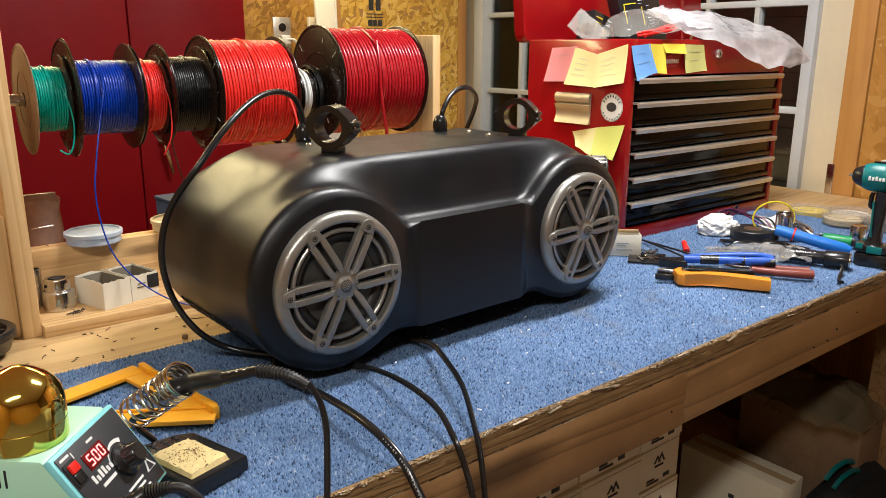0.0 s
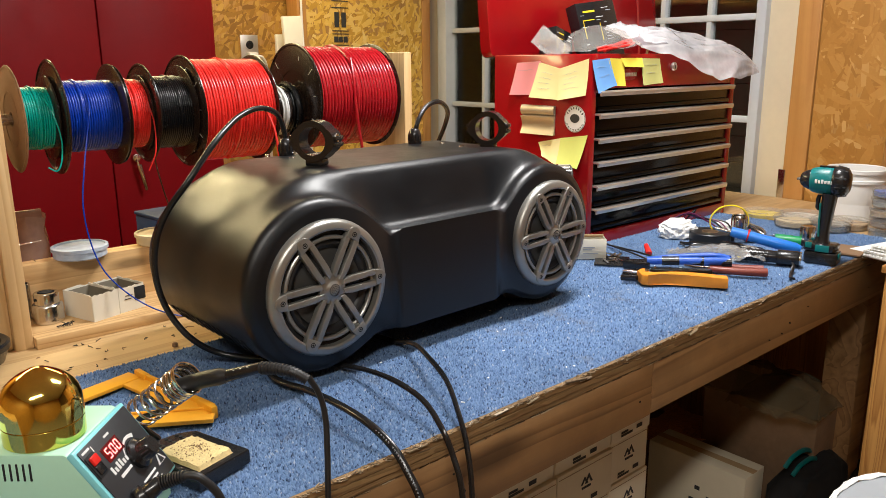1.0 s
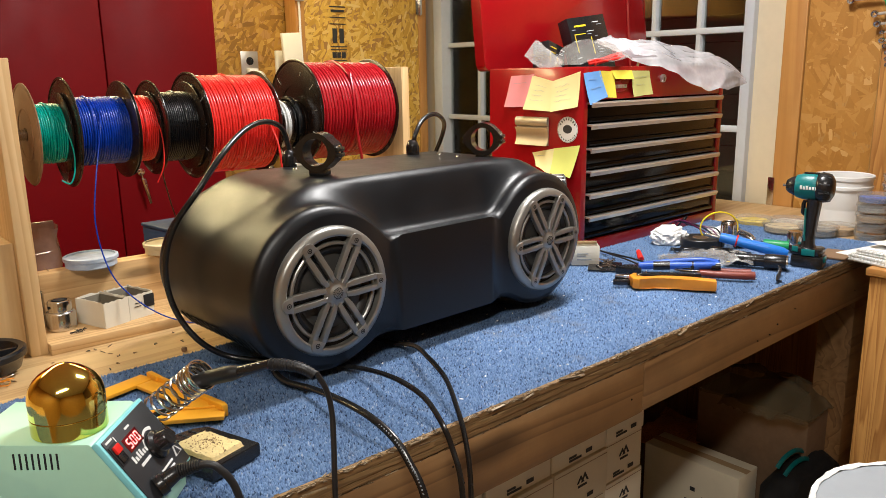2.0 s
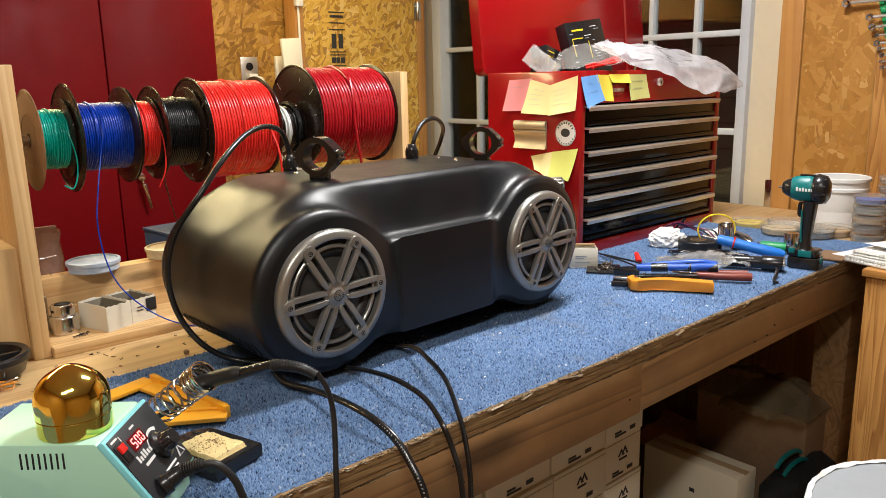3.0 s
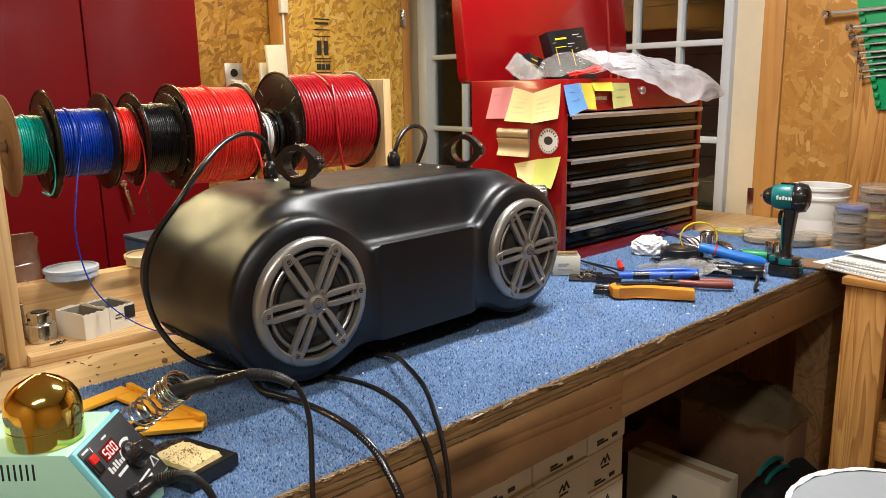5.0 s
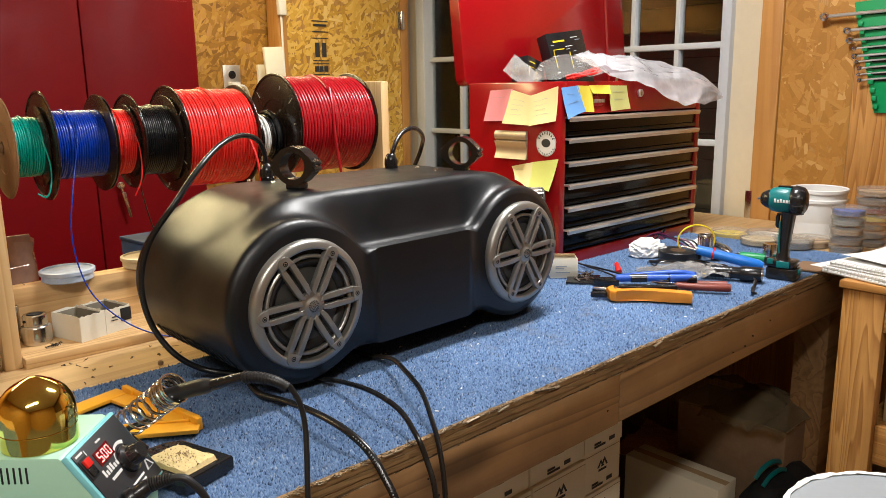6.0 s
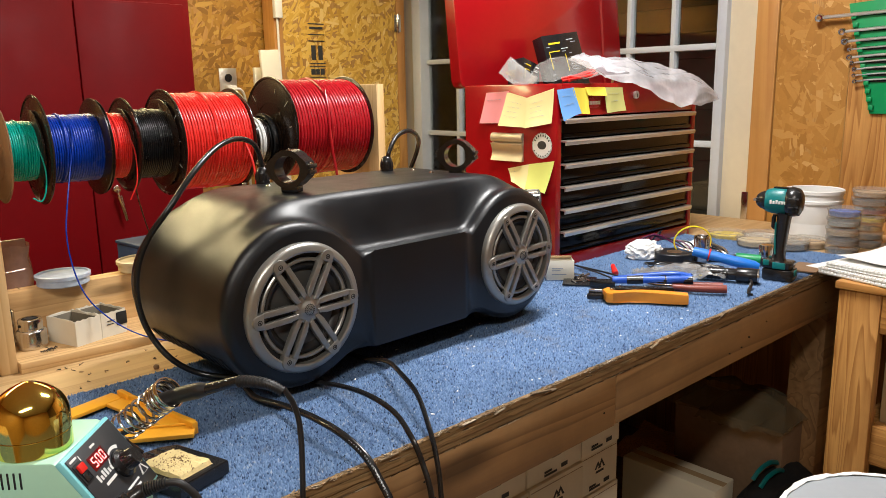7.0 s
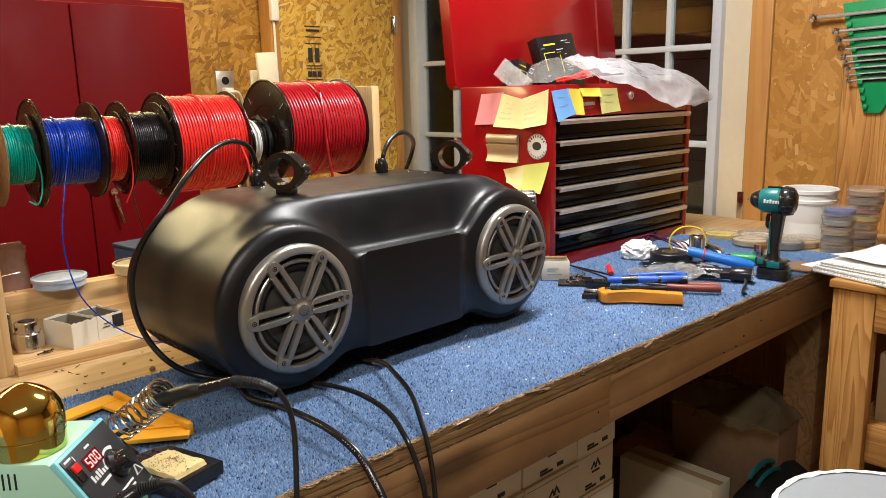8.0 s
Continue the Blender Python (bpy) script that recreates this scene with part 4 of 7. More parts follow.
for k in range(26):
    x, y = rnd.uniform(0.15, 0.5), rnd.uniform(1.06, 1.19)
    bm = B()
    pts = [(0, 0, 0.0012)]
    for j in range(3):
        pts.append((pts[-1][0] + rnd.uniform(-0.006, 0.006), pts[-1][1] + rnd.uniform(-0.006, 0.006), 0.0012 + rnd.uniform(0, 0.002)))
    solid("wire_scrap", tube(bm, pts, 0.0006, 5, 3), "void" if k % 3 else "card", pose(x, y, BENCH), "tiny dark wire scrap on the bare bench", "scrap", "scraps on the bench")
bm = B()
for k in range(22):
    p = Vector((rnd.gauss(0, 0.007), rnd.gauss(0, 0.005), 0.001))
    q = p + Vector((rnd.uniform(-0.008, 0.008), rnd.uniform(-0.006, 0.006), rnd.uniform(0, 0.004)))
    tube(bm, [p, (p + q) / 2 + Vector((0, 0, 0.002)), q], 0.0006, 5, 3)
solid("wire_bits", bm, "void", pose(0.268, 1.246, 0.9112), "small heap of dark wire bits on the shelf", "scrap", kind="stuff")
solid("nut", lathe(B(), [(0, 0), (0.004, 0), (0.005, 0.002), (0.005, 0.005), (0.003, 0.007), (0, 0.007)], None, 8), "card", pose(0.385, 1.075, BENCH), "small brown nut on the bare bench", "nut")

# ---- tall red cabinet behind ----
cab = thing("tall_cabinet", pose(0.45, 2.58, 0), "tall dark red steel cabinet with two doors", "cabinet")
part("body", box(B(), -0.62, 0.635, -0.255, 0.25, 0.0, 1.645, 0.004), "red_cab", cab)
for x0, x1 in ((-0.612, 0.2668), (0.2692, 0.609)):
    part("door", box(B(), x0, x1, -0.275, -0.2555, 0.06, 1.625, 0.004), "red_cab", cab)
lock = part("lock", rod(B(), (0.335, -0.275, 1.055), (0.335, -0.290, 1.055), 0.012, seg=24, lip=0.002), "steel", cab, "steel lock with a key")
bm = B()
box(bm, -0.003, 0.003, -0.001, 0.001, -0.02, 0.0, 0.0005, Matrix.Translation((0.335, -0.296, 1.052)))
rod(bm, (0.337, -0.297, 1.035), (0.352, -0.299, 0.955), 0.0085, 0.0045, 10, 0.001)
part("key", bm, "steel", lock, "hanging key")

# ---- red tool chest ----
chest = thing("tool_chest", pose(1.74, 1.21, BENCH), "glossy red steel tool chest with black drawers and raised lid", "tool chest")
TX, TY, TZ = -1.74, -1.21, -BENCH


def tbox(name, x0, x1, y0, y1, z0, z1, material, bevel=0.002, parent=None, label=""):
    return part(name, box(B(), x0 + TX, x1 + TX, y0 + TY, y1 + TY, z0 + TZ, z1 + TZ, bevel), material, parent or chest, label)


X0, X1, Y0, Y1 = 1.393, 2.051, 1.040, 1.356
tbox("side", X0, X0 + 0.022, Y0, Y1, BENCH, 1.352, "red", 0.004)
tbox("side", X1 - 0.022, X1, Y0, Y1, BENCH, 1.352, "red", 0.004)
tbox("back", X0 + 0.0225, X1 - 0.0225, Y1 - 0.008, Y1, BENCH, 1.352, "red", 0.001)
tbox("header", X0 + 0.0225, X1 - 0.0225, Y0 + 0.001, Y0 + 0.012, 1.272, 1.352, "red", 0.002)
tbox("plinth", X0 + 0.0225, X1 - 0.0225, Y0 - 0.004, Y0 + 0.012, BENCH, 0.926, "red", 0.003)
tbox("tray_floor", X0 + 0.0225, X1 - 0.0225, Y0 + 0.013, Y1 - 0.0085, 1.300, 1.304, "void", 0)
tops = [1.268, 1.2155, 1.158, 1.102, 1.0455, 0.9885, 0.9285]
for a, b in zip(tops, tops[1:]):
    d = tbox("drawer", X0 + 0.0235, X1 - 0.0235, Y0 + 0.003, Y1 - 0.03, b + 0.003, a - 0.001, "gloss_black", 0.0015)
    part("drawer_lip", box(B(), X0 + 0.025 + TX, X1 - 0.030 + TX, Y0 - 0.0035 + TY, Y0 + 0.0026 + TY, b + 0.004 + TZ, b + 0.015 + TZ, 0.0025), "gloss_black", d, "rolled lower lip")
    bm = B()
    prism(bm, [(Y0 + 0.0028 + TY, a + TZ), (Y0 - 0.016 + TY, a - 0.001 + TZ), (Y0 - 0.018 + TY, a - 0.004 + TZ), (Y0 - 0.0155 + TY, a - 0.0125 + TZ), (Y0 - 0.013 + TY, a - 0.0125 + TZ), (Y0 - 0.013 + TY, a - 0.005 + TZ), (Y0 + 0.0028 + TY, a - 0.0045 + TZ)],
          X0 + 0.018 + TX, X1 - 0.028 + TX, SIDE)
    part("drawer_pull", bm, "alu", d, "brushed aluminium full-width pull")
# lid stands open behind
LID0, LID1 = 1.388, 2.142
m = Matrix.Translation((TX, 1.364 + TY, 1.347 + TZ)) @ Matrix.Rotation(radians(-6), 4, "X")
bm = B()


def rounded(x0, x1, z0, z1, rr, n=5):
    pts = []
    for cx, cz, a0 in ((x1 - rr, z0 + rr, -90), (x1 - rr, z1 - rr, 0), (x0 + rr, z1 - rr, 90), (x0 + rr, z0 + rr, 180)):
        for i in range(n + 1):
            a = radians(a0 + 90 * i / n)
            pts.append((cx + rr * math.cos(a), cz + rr * math.sin(a)))
    return pts


prism(bm, rounded(LID0, LID1, 0.0, 0.36, 0.02), 0.0, 0.035, m @ FRONT @ Matrix.Translation((0, 0, -0.036)), 0.002)
lid = part("lid", bm, "red", chest, "raised red lid")
part("inner_fold", prism(B(), [(LID1 - 0.105, 0.002), (LID1 - 0.10, 0.355), (LID1 - 0.09, 0.355), (LID1 - 0.095, 0.002)], 0, 0.0015, m @ FRONT, 0), "red", lid)
part("lid_stay", prism(B(), [(0, 0), (0.012, 0), (0.012, 0.075), (0.006, 0.081), (0, 0.075)], 0, 0.002, Matrix.Translation((2.01 + TX, 1.32 + TY, 1.352 + TZ)) @ Matrix.Rotation(radians(20), 4, "Y") @ FRONT, 0), "steel", lid, "steel lid stay")
lockp = part("lock", rod(B(), (1.725 + TX, Y0 + 0.0008 + TY, 1.320 + TZ), (1.725 + TX, Y0 - 0.008 + TY, 1.320 + TZ), 0.0105, seg=24, lip=0.002), "alu", chest, "round key lock")
part("key_slot", box(B(), 1.7240 + TX, 1.726 + TX, Y0 - 0.0087 + TY, Y0 - 0.0078 + TY, 1.313 + TZ, 1.323 + TZ), "void", lockp)
# red oval badge with a plain bar
bm = B()
lathe(bm, [(0, 0.0018), (0.9, 0.0018), (1.0, 0.0010), (1.0, 0)], Matrix.Translation((1.541 + TX, Y0 + 0.0009 + TY, 1.303 + TZ)) @ FRONT @ Matrix.Diagonal((0.032, 0.0135, 1, 1)), 40)
badge = part("badge", bm, "w_deep", chest, "dark red oval badge with a pale bar")
for k in range(8):
    part("bar", box(B(), 1.515 + 0.0066 * k + TX, 1.5198 + 0.0066 * k + TX, Y0 - 0.0022 + TY, Y0 - 0.0010 + TY, 1.2985 + TZ, 1.3075 + TZ, 0.0003), "alu", badge)
# recessed carry handle on the side
bm = B()
SX = X0 - 0.0005 + TX
hy0, hy1, hz0, hz1 = 1.145 + TY, 1.253 + TY, 1.159 + TZ, 1.230 + TZ
side_pull = part("carry_handle", box(B(), SX - 0.001, SX + 0.0004, hy0, hy1, hz0, hz1, 0.0004), "champagne", chest, "folded aluminium carry handle")
grid = []
for i in range(9):
    a = math.pi * i / 8
    grid.append([(SX - 0.002 - 0.007 * math.sin(a), y, hz1 - 0.012 + 0.012 * math.cos(a)) for y in (hy0, (hy0 + hy1) / 2, hy1)])
part("roll", thicken(sheet(B(), grid), 0.0012), "champagne", side_pull)
grid = []
for i in range(7):
    t = i / 6
    grid.append([(SX - 0.002 - 0.007 * (2 * t - 1) ** 2, y, hz0 + 0.044 * (1 - t)) for y in (hy0, hy1)])
part("scoop", thicken(sheet(B(), grid), 0.0012), "champagne", side_pull)

# round sticker with plain shapes
stick = thing("sticker", pose(X0 - 0.0010, 1.084, 1.202) @ Matrix.Diagonal((1, 1.17, 1.17, 1)), "round white sticker with a black printed motif", "sticker")
bm = B()
lathe(bm, [(0, 0.0006), (0.0270, 0.0006), (0.0270, 0)], Matrix.Rotation(-math.pi / 2, 4, "Y"), 48)
face = part("disc", bm, "paper", stick)
bm = B()
rot = Matrix.Rotation(-math.pi / 2, 4, "Y")
lathe(bm, [(0.0255, 0.0009), (0.0262, 0.0009), (0.0262, 0.0005), (0.0255, 0.0005)], rot, 48, True)
part("printed_ring", bm, "ink", stick)
for k in range(8):
    a = radians(30 + 120 * k / 7)
    part("bar", box(B(), -0.0010, -0.0006, -0.0014, 0.0014, 0.0195, 0.0240, 0, Matrix.Rotation(a - math.pi / 2, 4, "X")), "ink", stick)
    part("bar", box(B(), -0.0010, -0.0006, -0.0014, 0.0014, 0.0212, 0.0236, 0, Matrix.Rotation(a + math.pi / 2, 4, "X")), "ink", stick)
bm = B()
lathe(bm, [(0, 0.0010), (0.0105, 0.0010), (0.0105, 0.0005)], rot @ Matrix.Translation((0.001, 0, 0)) @ Matrix.Diagonal((0.85, 1.15, 1, 1)), 32)
part("blot", bm, "ink", stick)


def note(name_label, corners, material, group, curl=0.010, side="x", lines=0):
    """A curling paper note on the chest. corners: (u, v) of top-left, top-right, bottom-right, bottom-left; u along y or x, v = z."""
    tl, tr, br, bl = corners
    rnd = random.Random(int(tl[0] * 1e4 + tl[1] * 1e3))
    k1, k2 = rnd.uniform(0.6, 1.4), rnd.uniform(0, 2)
    cu, cv = (tl[0] + br[0]) / 2, (tl[1] + br[1]) / 2

    def point(s, t, lift=0.0):
        top = Vector(tl) * (1 - s) + Vector(tr) * s
        bot = Vector(bl) * (1 - s) + Vector(br) * s
        p = top * (1 - t) + bot * t
        out = 0.0016 + lift + curl * t * t * k1 + 0.0035 * t * (1 + math.sin(s * 5 + k2 * 2))
        if side == "x":
            return (-out, p[0] - cu, p[1] - cv)
        return (p[0] - cu, -out, p[1] - cv)

    m = pose(X0, cu, cv) if side == "x" else pose(cu, Y0, cv)
    n = thing("sticky_note", m, name_label, "sticky note", group)
    grid = [[point(i / 10, j / 10) for i in range(11)] for j in range(11)]
    part("sheet", thicken(sheet(B(), grid), 0.0003), material, n)
    for k in range(lines):
        t = 0.25 + 0.6 * k / lines
        a, b = 0.12 + rnd.uniform(0, 0.1), 0.55 + rnd.uniform(0, 0.3)
        pts = [point(a + (b - a) * i / 14, t + rnd.uniform(-0.02, 0.02), 0.0008) for i in range(15)]
        part("scribble", tube(B(), pts, 0.00028, 4, 2), "grey", n)
    return n


G = "notes on the tool chest"
note("pink paper note stuck on the chest side", [(1.274, 1.332), (1.194, 1.336), (1.212, 1.255), (1.290, 1.253)], "pink", G, 0.004, lines=1)
note("pale yellow scribbled note on the chest side", [(1.200, 1.334), (1.131, 1.318), (1.127, 1.245), (1.221, 1.249)], "note", G, 0.007, lines=4)
note("pale yellow scribbled note with a curled corner", [(1.137, 1.318), (1.048, 1.341), (1.048, 1.258), (1.130, 1.244)], "note", G, 0.006, lines=4)
note("lime yellow note folded on the chest side", [(1.198, 1.139), (1.124, 1.154), (1.124, 1.090), (1.176, 1.107)], "note", G, 0.008, lines=1)
note("lime green note folded on the chest side", [(1.126, 1.154), (1.044, 1.166), (1.061, 1.086), (1.126, 1.093)], "lime", G, 0.012)
note("bright blue note over the chest front", [(1.391, 1.337), (1.456, 1.342), (1.479, 1.279), (1.404, 1.262)], "sky", G, 0.006, "y", 2)
note("mustard yellow note over the chest front", [(1.450, 1.342), (1.512, 1.340), (1.511, 1.276), (1.478, 1.278)], "lime_dark", G, 0.005, "y")
note("narrow yellow note on the header", [(1.500, 1.342), (1.586, 1.342), (1.582, 1.320), (1.508, 1.322)], "lime_dark", G, 0.004, "y")
note("olive green note over the chest front", [(1.584, 1.341), (1.663, 1.340), (1.672, 1.280), (1.582, 1.276)], "olive", G, 0.006, "y", 2)

# things in the open tray
for at, turn, size, label in (((1.712, 1.225, 1.3045), (-15, -7, -8), (0.140, 0.040, 0.196), "black printed product box leaning in the tray"),
                              ((1.560, 1.265, 1.3045), (-8, 14, 8), (0.085, 0.05, 0.115), "black printed product box lying in the tray")):
    bx = thing("product_box", pose(*at, *turn), label, "box", "boxes in the tray")
    sx, sy, sz = size
    body = part("carton", box(B(), -sx / 2, sx / 2, 0, sy, 0, sz, 0.001), "hard", bx)
    rnd = random.Random(int(sx * 1e4))
    for k in range(22):
        w = rnd.uniform(0.008, 0.026)
        u = rnd.choice((-sx * 0.44, -sx * 0.05, sx * 0.14, sx * 0.24))
        z = sz * (0.06 + 0.04 * k)
        part("print_bar", box(B(), u, min(u + w, sx * 0.46), -0.0008, -0.0003, z, z + 0.0016), "grey" if k % 3 else "print", body)
    for u0, u1, z0, z1 in ((-0.36, -0.05, 0.86, 0.885), (-0.40, -0.385, 0.5, 0.76), (-0.40, -0.1, 0.748, 0.76), (0.02, 0.035, 0.45, 0.7)):
        part("yellow_bar", box(B(), u0 * sx, u1 * sx, -0.0010, -0.0004, z0 * sz, z1 * sz), "w_yellow", body)


def crumple(name, m, w, d, material, label, category, height, seed, nx=46, ny=30, parent=None):
    """A loose film or cloth: a wrinkled sheet with a thickness."""
    def h(u, v):
        p = Vector((u * 3.2 + seed, v * 3.2, seed * 0.37))
        ridge = 1 - abs(noise.noise(p)) * 2
        fine = 1 - abs(noise.noise(p * 2.7)) * 2
        return height(u, v) + 0.011 * ridge + 0.008 * fine + 0.003 * (1 - abs(noise.noise(p * 6.1)) * 2)
    bm = B()
    grid = []
    for j in range(ny + 1):
        v = j / ny
        row = []
        for i in range(nx + 1):
            u = i / nx
            wob = 0.02 * noise.noise(Vector((u * 4, v * 4, seed + 9)))
            row.append((w(u, v) + wob, d(u, v) + wob, h(u, v)))
        grid.append(row)
    sheet(bm, grid)
    if parent:
        ob = part(name, bm, material, parent, label, angle=25)
        ob.matrix_basis = parent.matrix_basis.inverted() @ m
        return ob
    return solid(name, bm, material, m, label, category, angle=25)


def lerp_path(points, u):
    """A point on a polyline of equal steps."""
    f = min(max(u, 0), 0.9999) * (len(points) - 1)
    i = int(f)
    return Vector(points[i]).lerp(Vector(points[i + 1]), f - i)


def draped_film(name, back, front, bulge, material, parent, seed, nx=70, ny=34):
    """A film between a back and a front edge, with long soft folds and a few sharp creases."""
    origin = Vector(parent.matrix_basis.translation)
    grid = []
    for j in range(ny + 1):
        v = j / ny
        row = []
        for i in range(nx + 1):
            u = i / nx
            p = lerp_path(back, u).lerp(lerp_path(front, u), v) - origin
            body = math.sin(math.pi * min(1, u * 1.02)) ** 0.6 * math.sin(math.pi * (0.12 + 0.86 * v))
            q = Vector((u * 2.0 + seed, v * 2.2 + u * 1.6, seed * 0.7))
            folds = 0.013 * (1 - 2 * abs(noise.noise(q))) + 0.0045 * (1 - 2 * abs(noise.noise(q * 2.3))) + 0.0008 * noise.noise(q * 6)
            edge = min(1, 6 * min(u, 1 - u) + 0.15)
            row.append((p.x + 0.5 * folds * edge, p.y - (bulge * 0.5) * body - folds * edge * 0.6, p.z + bulge * body + folds * edge * 0.8))
        grid.append(row)
    return part(name, sheet(B(), grid), material, parent, angle=32)


big_sack = thing("plastic_bag", pose(1.50, 1.05, 1.352), "crumpled milky plastic bag draped over the chest front", "plastic bag")
draped_film("film_front", [(1.55, 1.125, 1.420), (1.66, 1.13, 1.412), (1.78, 1.12, 1.402), (1.90, 1.09, 1.392), (1.99, 1.05, 1.372), (2.112, 1.008, 1.312)],
            [(1.60, 1.05, 1.366), (1.70, 1.022, 1.345), (1.78, 0.998, 1.306), (1.87, 0.990, 1.276), (1.97, 0.992, 1.274), (2.115, 1.004, 1.298)], 0.020, "film", big_sack, 2.0)
draped_film("film_back", [(1.42, 1.16, 1.356), (1.46, 1.18, 1.382), (1.53, 1.18, 1.402), (1.62, 1.15, 1.392)],
            [(1.405, 1.06, 1.355), (1.46, 1.035, 1.362), (1.54, 1.035, 1.360), (1.63, 1.05, 1.362)], 0.022, "tub", big_sack, 5.0, 40, 26)
draped_film("film_back", [(1.56, 1.14, 1.412), (1.62, 1.14, 1.416), (1.68, 1.13, 1.402)],
            [(1.56, 1.06, 1.385), (1.62, 1.05, 1.372), (1.70, 1.04, 1.362)], 0.014, "film", big_sack, 8.0, 30, 20)
zx = Vector((0.60, -0.50, -0.62)).normalized()
zn = Vector((-0.62, -0.69, 0.38)).normalized()
zn = (zn - zx * zn.dot(zx)).normalized()
zm = Matrix((zx, zn.cross(zx), zn)).transposed().to_4x4()
zipb = thing("zip_bag", Matrix.Translation((1.402, 1.200, 1.386)) @ zm @ Matrix.Scale(0.72, 4), "small clear zip bag with brass pins on the chest rim", "zip bag")
bm = B()
for s in (-1, 1):
    sheet(bm, [[(0.125 * i / 12 - 0.03, 0.075 * (j / 6 - 0.5), 0.012 + s * 0.009 * math.sin(math.pi * i / 12) * math.sin(math.pi * j / 6) + 0.003 * math.sin(i * 1.3 + j)) for i in range(13)] for j in range(7)])
part("film", bm, "zip", zipb)
part("zip_strip", box(B(), 0.078, 0.083, -0.037, 0.037, 0.013, 0.016, 0.001), "zip", zipb)
for k in range(5):
    part("pin", rod(B(), (-0.01 + 0.006 * k, -0.02, 0.012), (0.02 + 0.008 * k, 0.02, 0.014), 0.0012, seg=6), "brass", zipb)
lead = [(0.0, 0.0, 0.006), (0.03, -0.02, 0.012), (0.075, -0.03, 0.018), (0.12, -0.015, 0.024), (0.135, 0.005, 0.026), (0.11, 0.012, 0.02), (0.06, 0.0, 0.012), (0.01, -0.012, 0.006)]
solid("red_lead", tube(B(), lead, 0.0035, 8), "w_red", pose(1.445, 1.066, 1.352), "coiled bright red test lead on the chest rim", "cable")
solid("red_lead", tube(B(), [(x * 0.95 + 0.004, y + 0.006, z + 0.006) for x, y, z in lead], 0.0035, 8), "w_red", pose(1.445, 1.066, 1.352), "coiled bright red test lead on the chest rim", "cable")

# white print bars on the flat cord
printed = [ob for ob in scene.objects if ob.name.startswith("power_cord")][-1]
origin = Vector(printed.matrix_basis.translation)
path = smooth_path([(0.424, 0.60, 0.922), (0.426, 0.555, 0.909), (0.427, 0.525, 0.885), (0.428, 0.50, 0.850), (0.43, 0.485, 0.77)], 10)
for k in range(4, 36):
    if k % 7 == 3:
        continue
    p, q = path[k], path[k + 1]
    bm = B()
    box(bm, -0.0003, 0.0003, -0.0012, 0.0012, -0.0008, 0.0008, 0, Matrix.Translation(p + Vector((-0.0025, -0.0022, 0.0018)) - origin) @ (q - p).to_track_quat("Z", "Y").to_matrix().to_4x4())
    part("print_bar", bm, "grey", printed)

# ---- soldering station ----
st = thing("soldering_station", pose(0.098, 0.600, 0.8995, 0, 0, 48), "mint green soldering station with a black sloping front panel", "soldering station")
SW, SD, SH, SLOPE = 0.104, 0.135, 0.100, 0.048
bm = B()
prism(bm, [(-SLOPE, 0.0), (-SLOPE, 0.028), (-0.001, SH - 0.003), (0.004, SH), (SD - 0.006, SH), (SD, SH - 0.006), (SD, 0.0)], 0.0, SW, Matrix(((0, 0, 1, 0), (1, 0, 0, 0), (0, 1, 0, 0), (0, 0, 0, 1))), 0.003)
shell = part("housing", bm, "mint", st)
# panel frame: origin at the panel's upper left corner, u along its top edge, v up the slope, w outwards
pu, pv = Vector((1, 0, 0)), Vector((0, SLOPE, 0.070)).normalized()
pw = pu.cross(pv)
PANEL = Matrix.Translation((0, -0.003, SH - 0.001)) @ Matrix((pu, pv, pw)).transposed().to_4x4()
PL = 0.087
part("panel_rim", box(B(), -0.0015, SW + 0.0015, -PL, 0.0015, -0.004, 0.0035, 0.0018, PANEL), "aqua", st, "pale aqua panel rim")
front = part("front_panel", box(B(), 0.0020, SW - 0.0020, -PL + 0.003, -0.0022, 0.0036, 0.0050, 0.0006, PANEL), "panel", st, "black printed front panel")


def on_panel(u0, u1, v0, v1, w0, w1, material, name="bar", parent=None, bevel=0.0):
    return part(name, box(B(), u0, u1, v0, v1, w0, w1, bevel, PANEL), material, parent or front)


on_panel(0.027, 0.059, -0.031, -0.015, 0.0051, 0.0058, "red_glass", "display_window", front, 0.0003)


def digit(cx, cy, lit, parent):
    h, w, t = 0.0048, 0.0026, 0.0006
    segs = dict(a=(-w, w, h - t, h + t), g=(-w, w, -t, t), d=(-w, w, -h - t, -h + t), f=(-w - t, -w + t, t, h - t), b=(w - t, w + t, t, h - t), e=(-w - t, -w + t, -h + t, -t), c=(w - t, w + t, -h + t, -t))
    bm = B()
    for s in lit:
        u0, u1, v0, v1 = segs[s]
        box(bm, cx + u0, cx + u1, cy + v0, cy + v1, 0.0059, 0.0063, 0, PANEL)
    part("digit", bm, "led", parent, "glowing red digit")


digit(0.034, -0.023, "afgcd", front)
digit(0.043, -0.023, "abcdef", front)
digit(0.052, -0.023, "abcdef", front)
sw = on_panel(0.003, 0.019, -0.034, -0.010, 0.0051, 0.0064, "void", "power_switch", st, 0.0008)
on_panel(0.0053, 0.0167, -0.0215, -0.0125, 0.0065, 0.0095, "w_red", "rocker", sw, 0.001)
on_panel(0.0053, 0.0167, -0.0318, -0.0220, 0.0065, 0.0075, "hard", "rocker", sw, 0.001)
bm = B()
lathe(bm, [(0, 0.024), (0.0085, 0.024), (0.010, 0.0225), (0.0115, 0.012), (0.0155, 0.009), (0.0160, 0.0052)], PANEL @ Matrix.Translation((0.068, -0.046, 0)), 36)
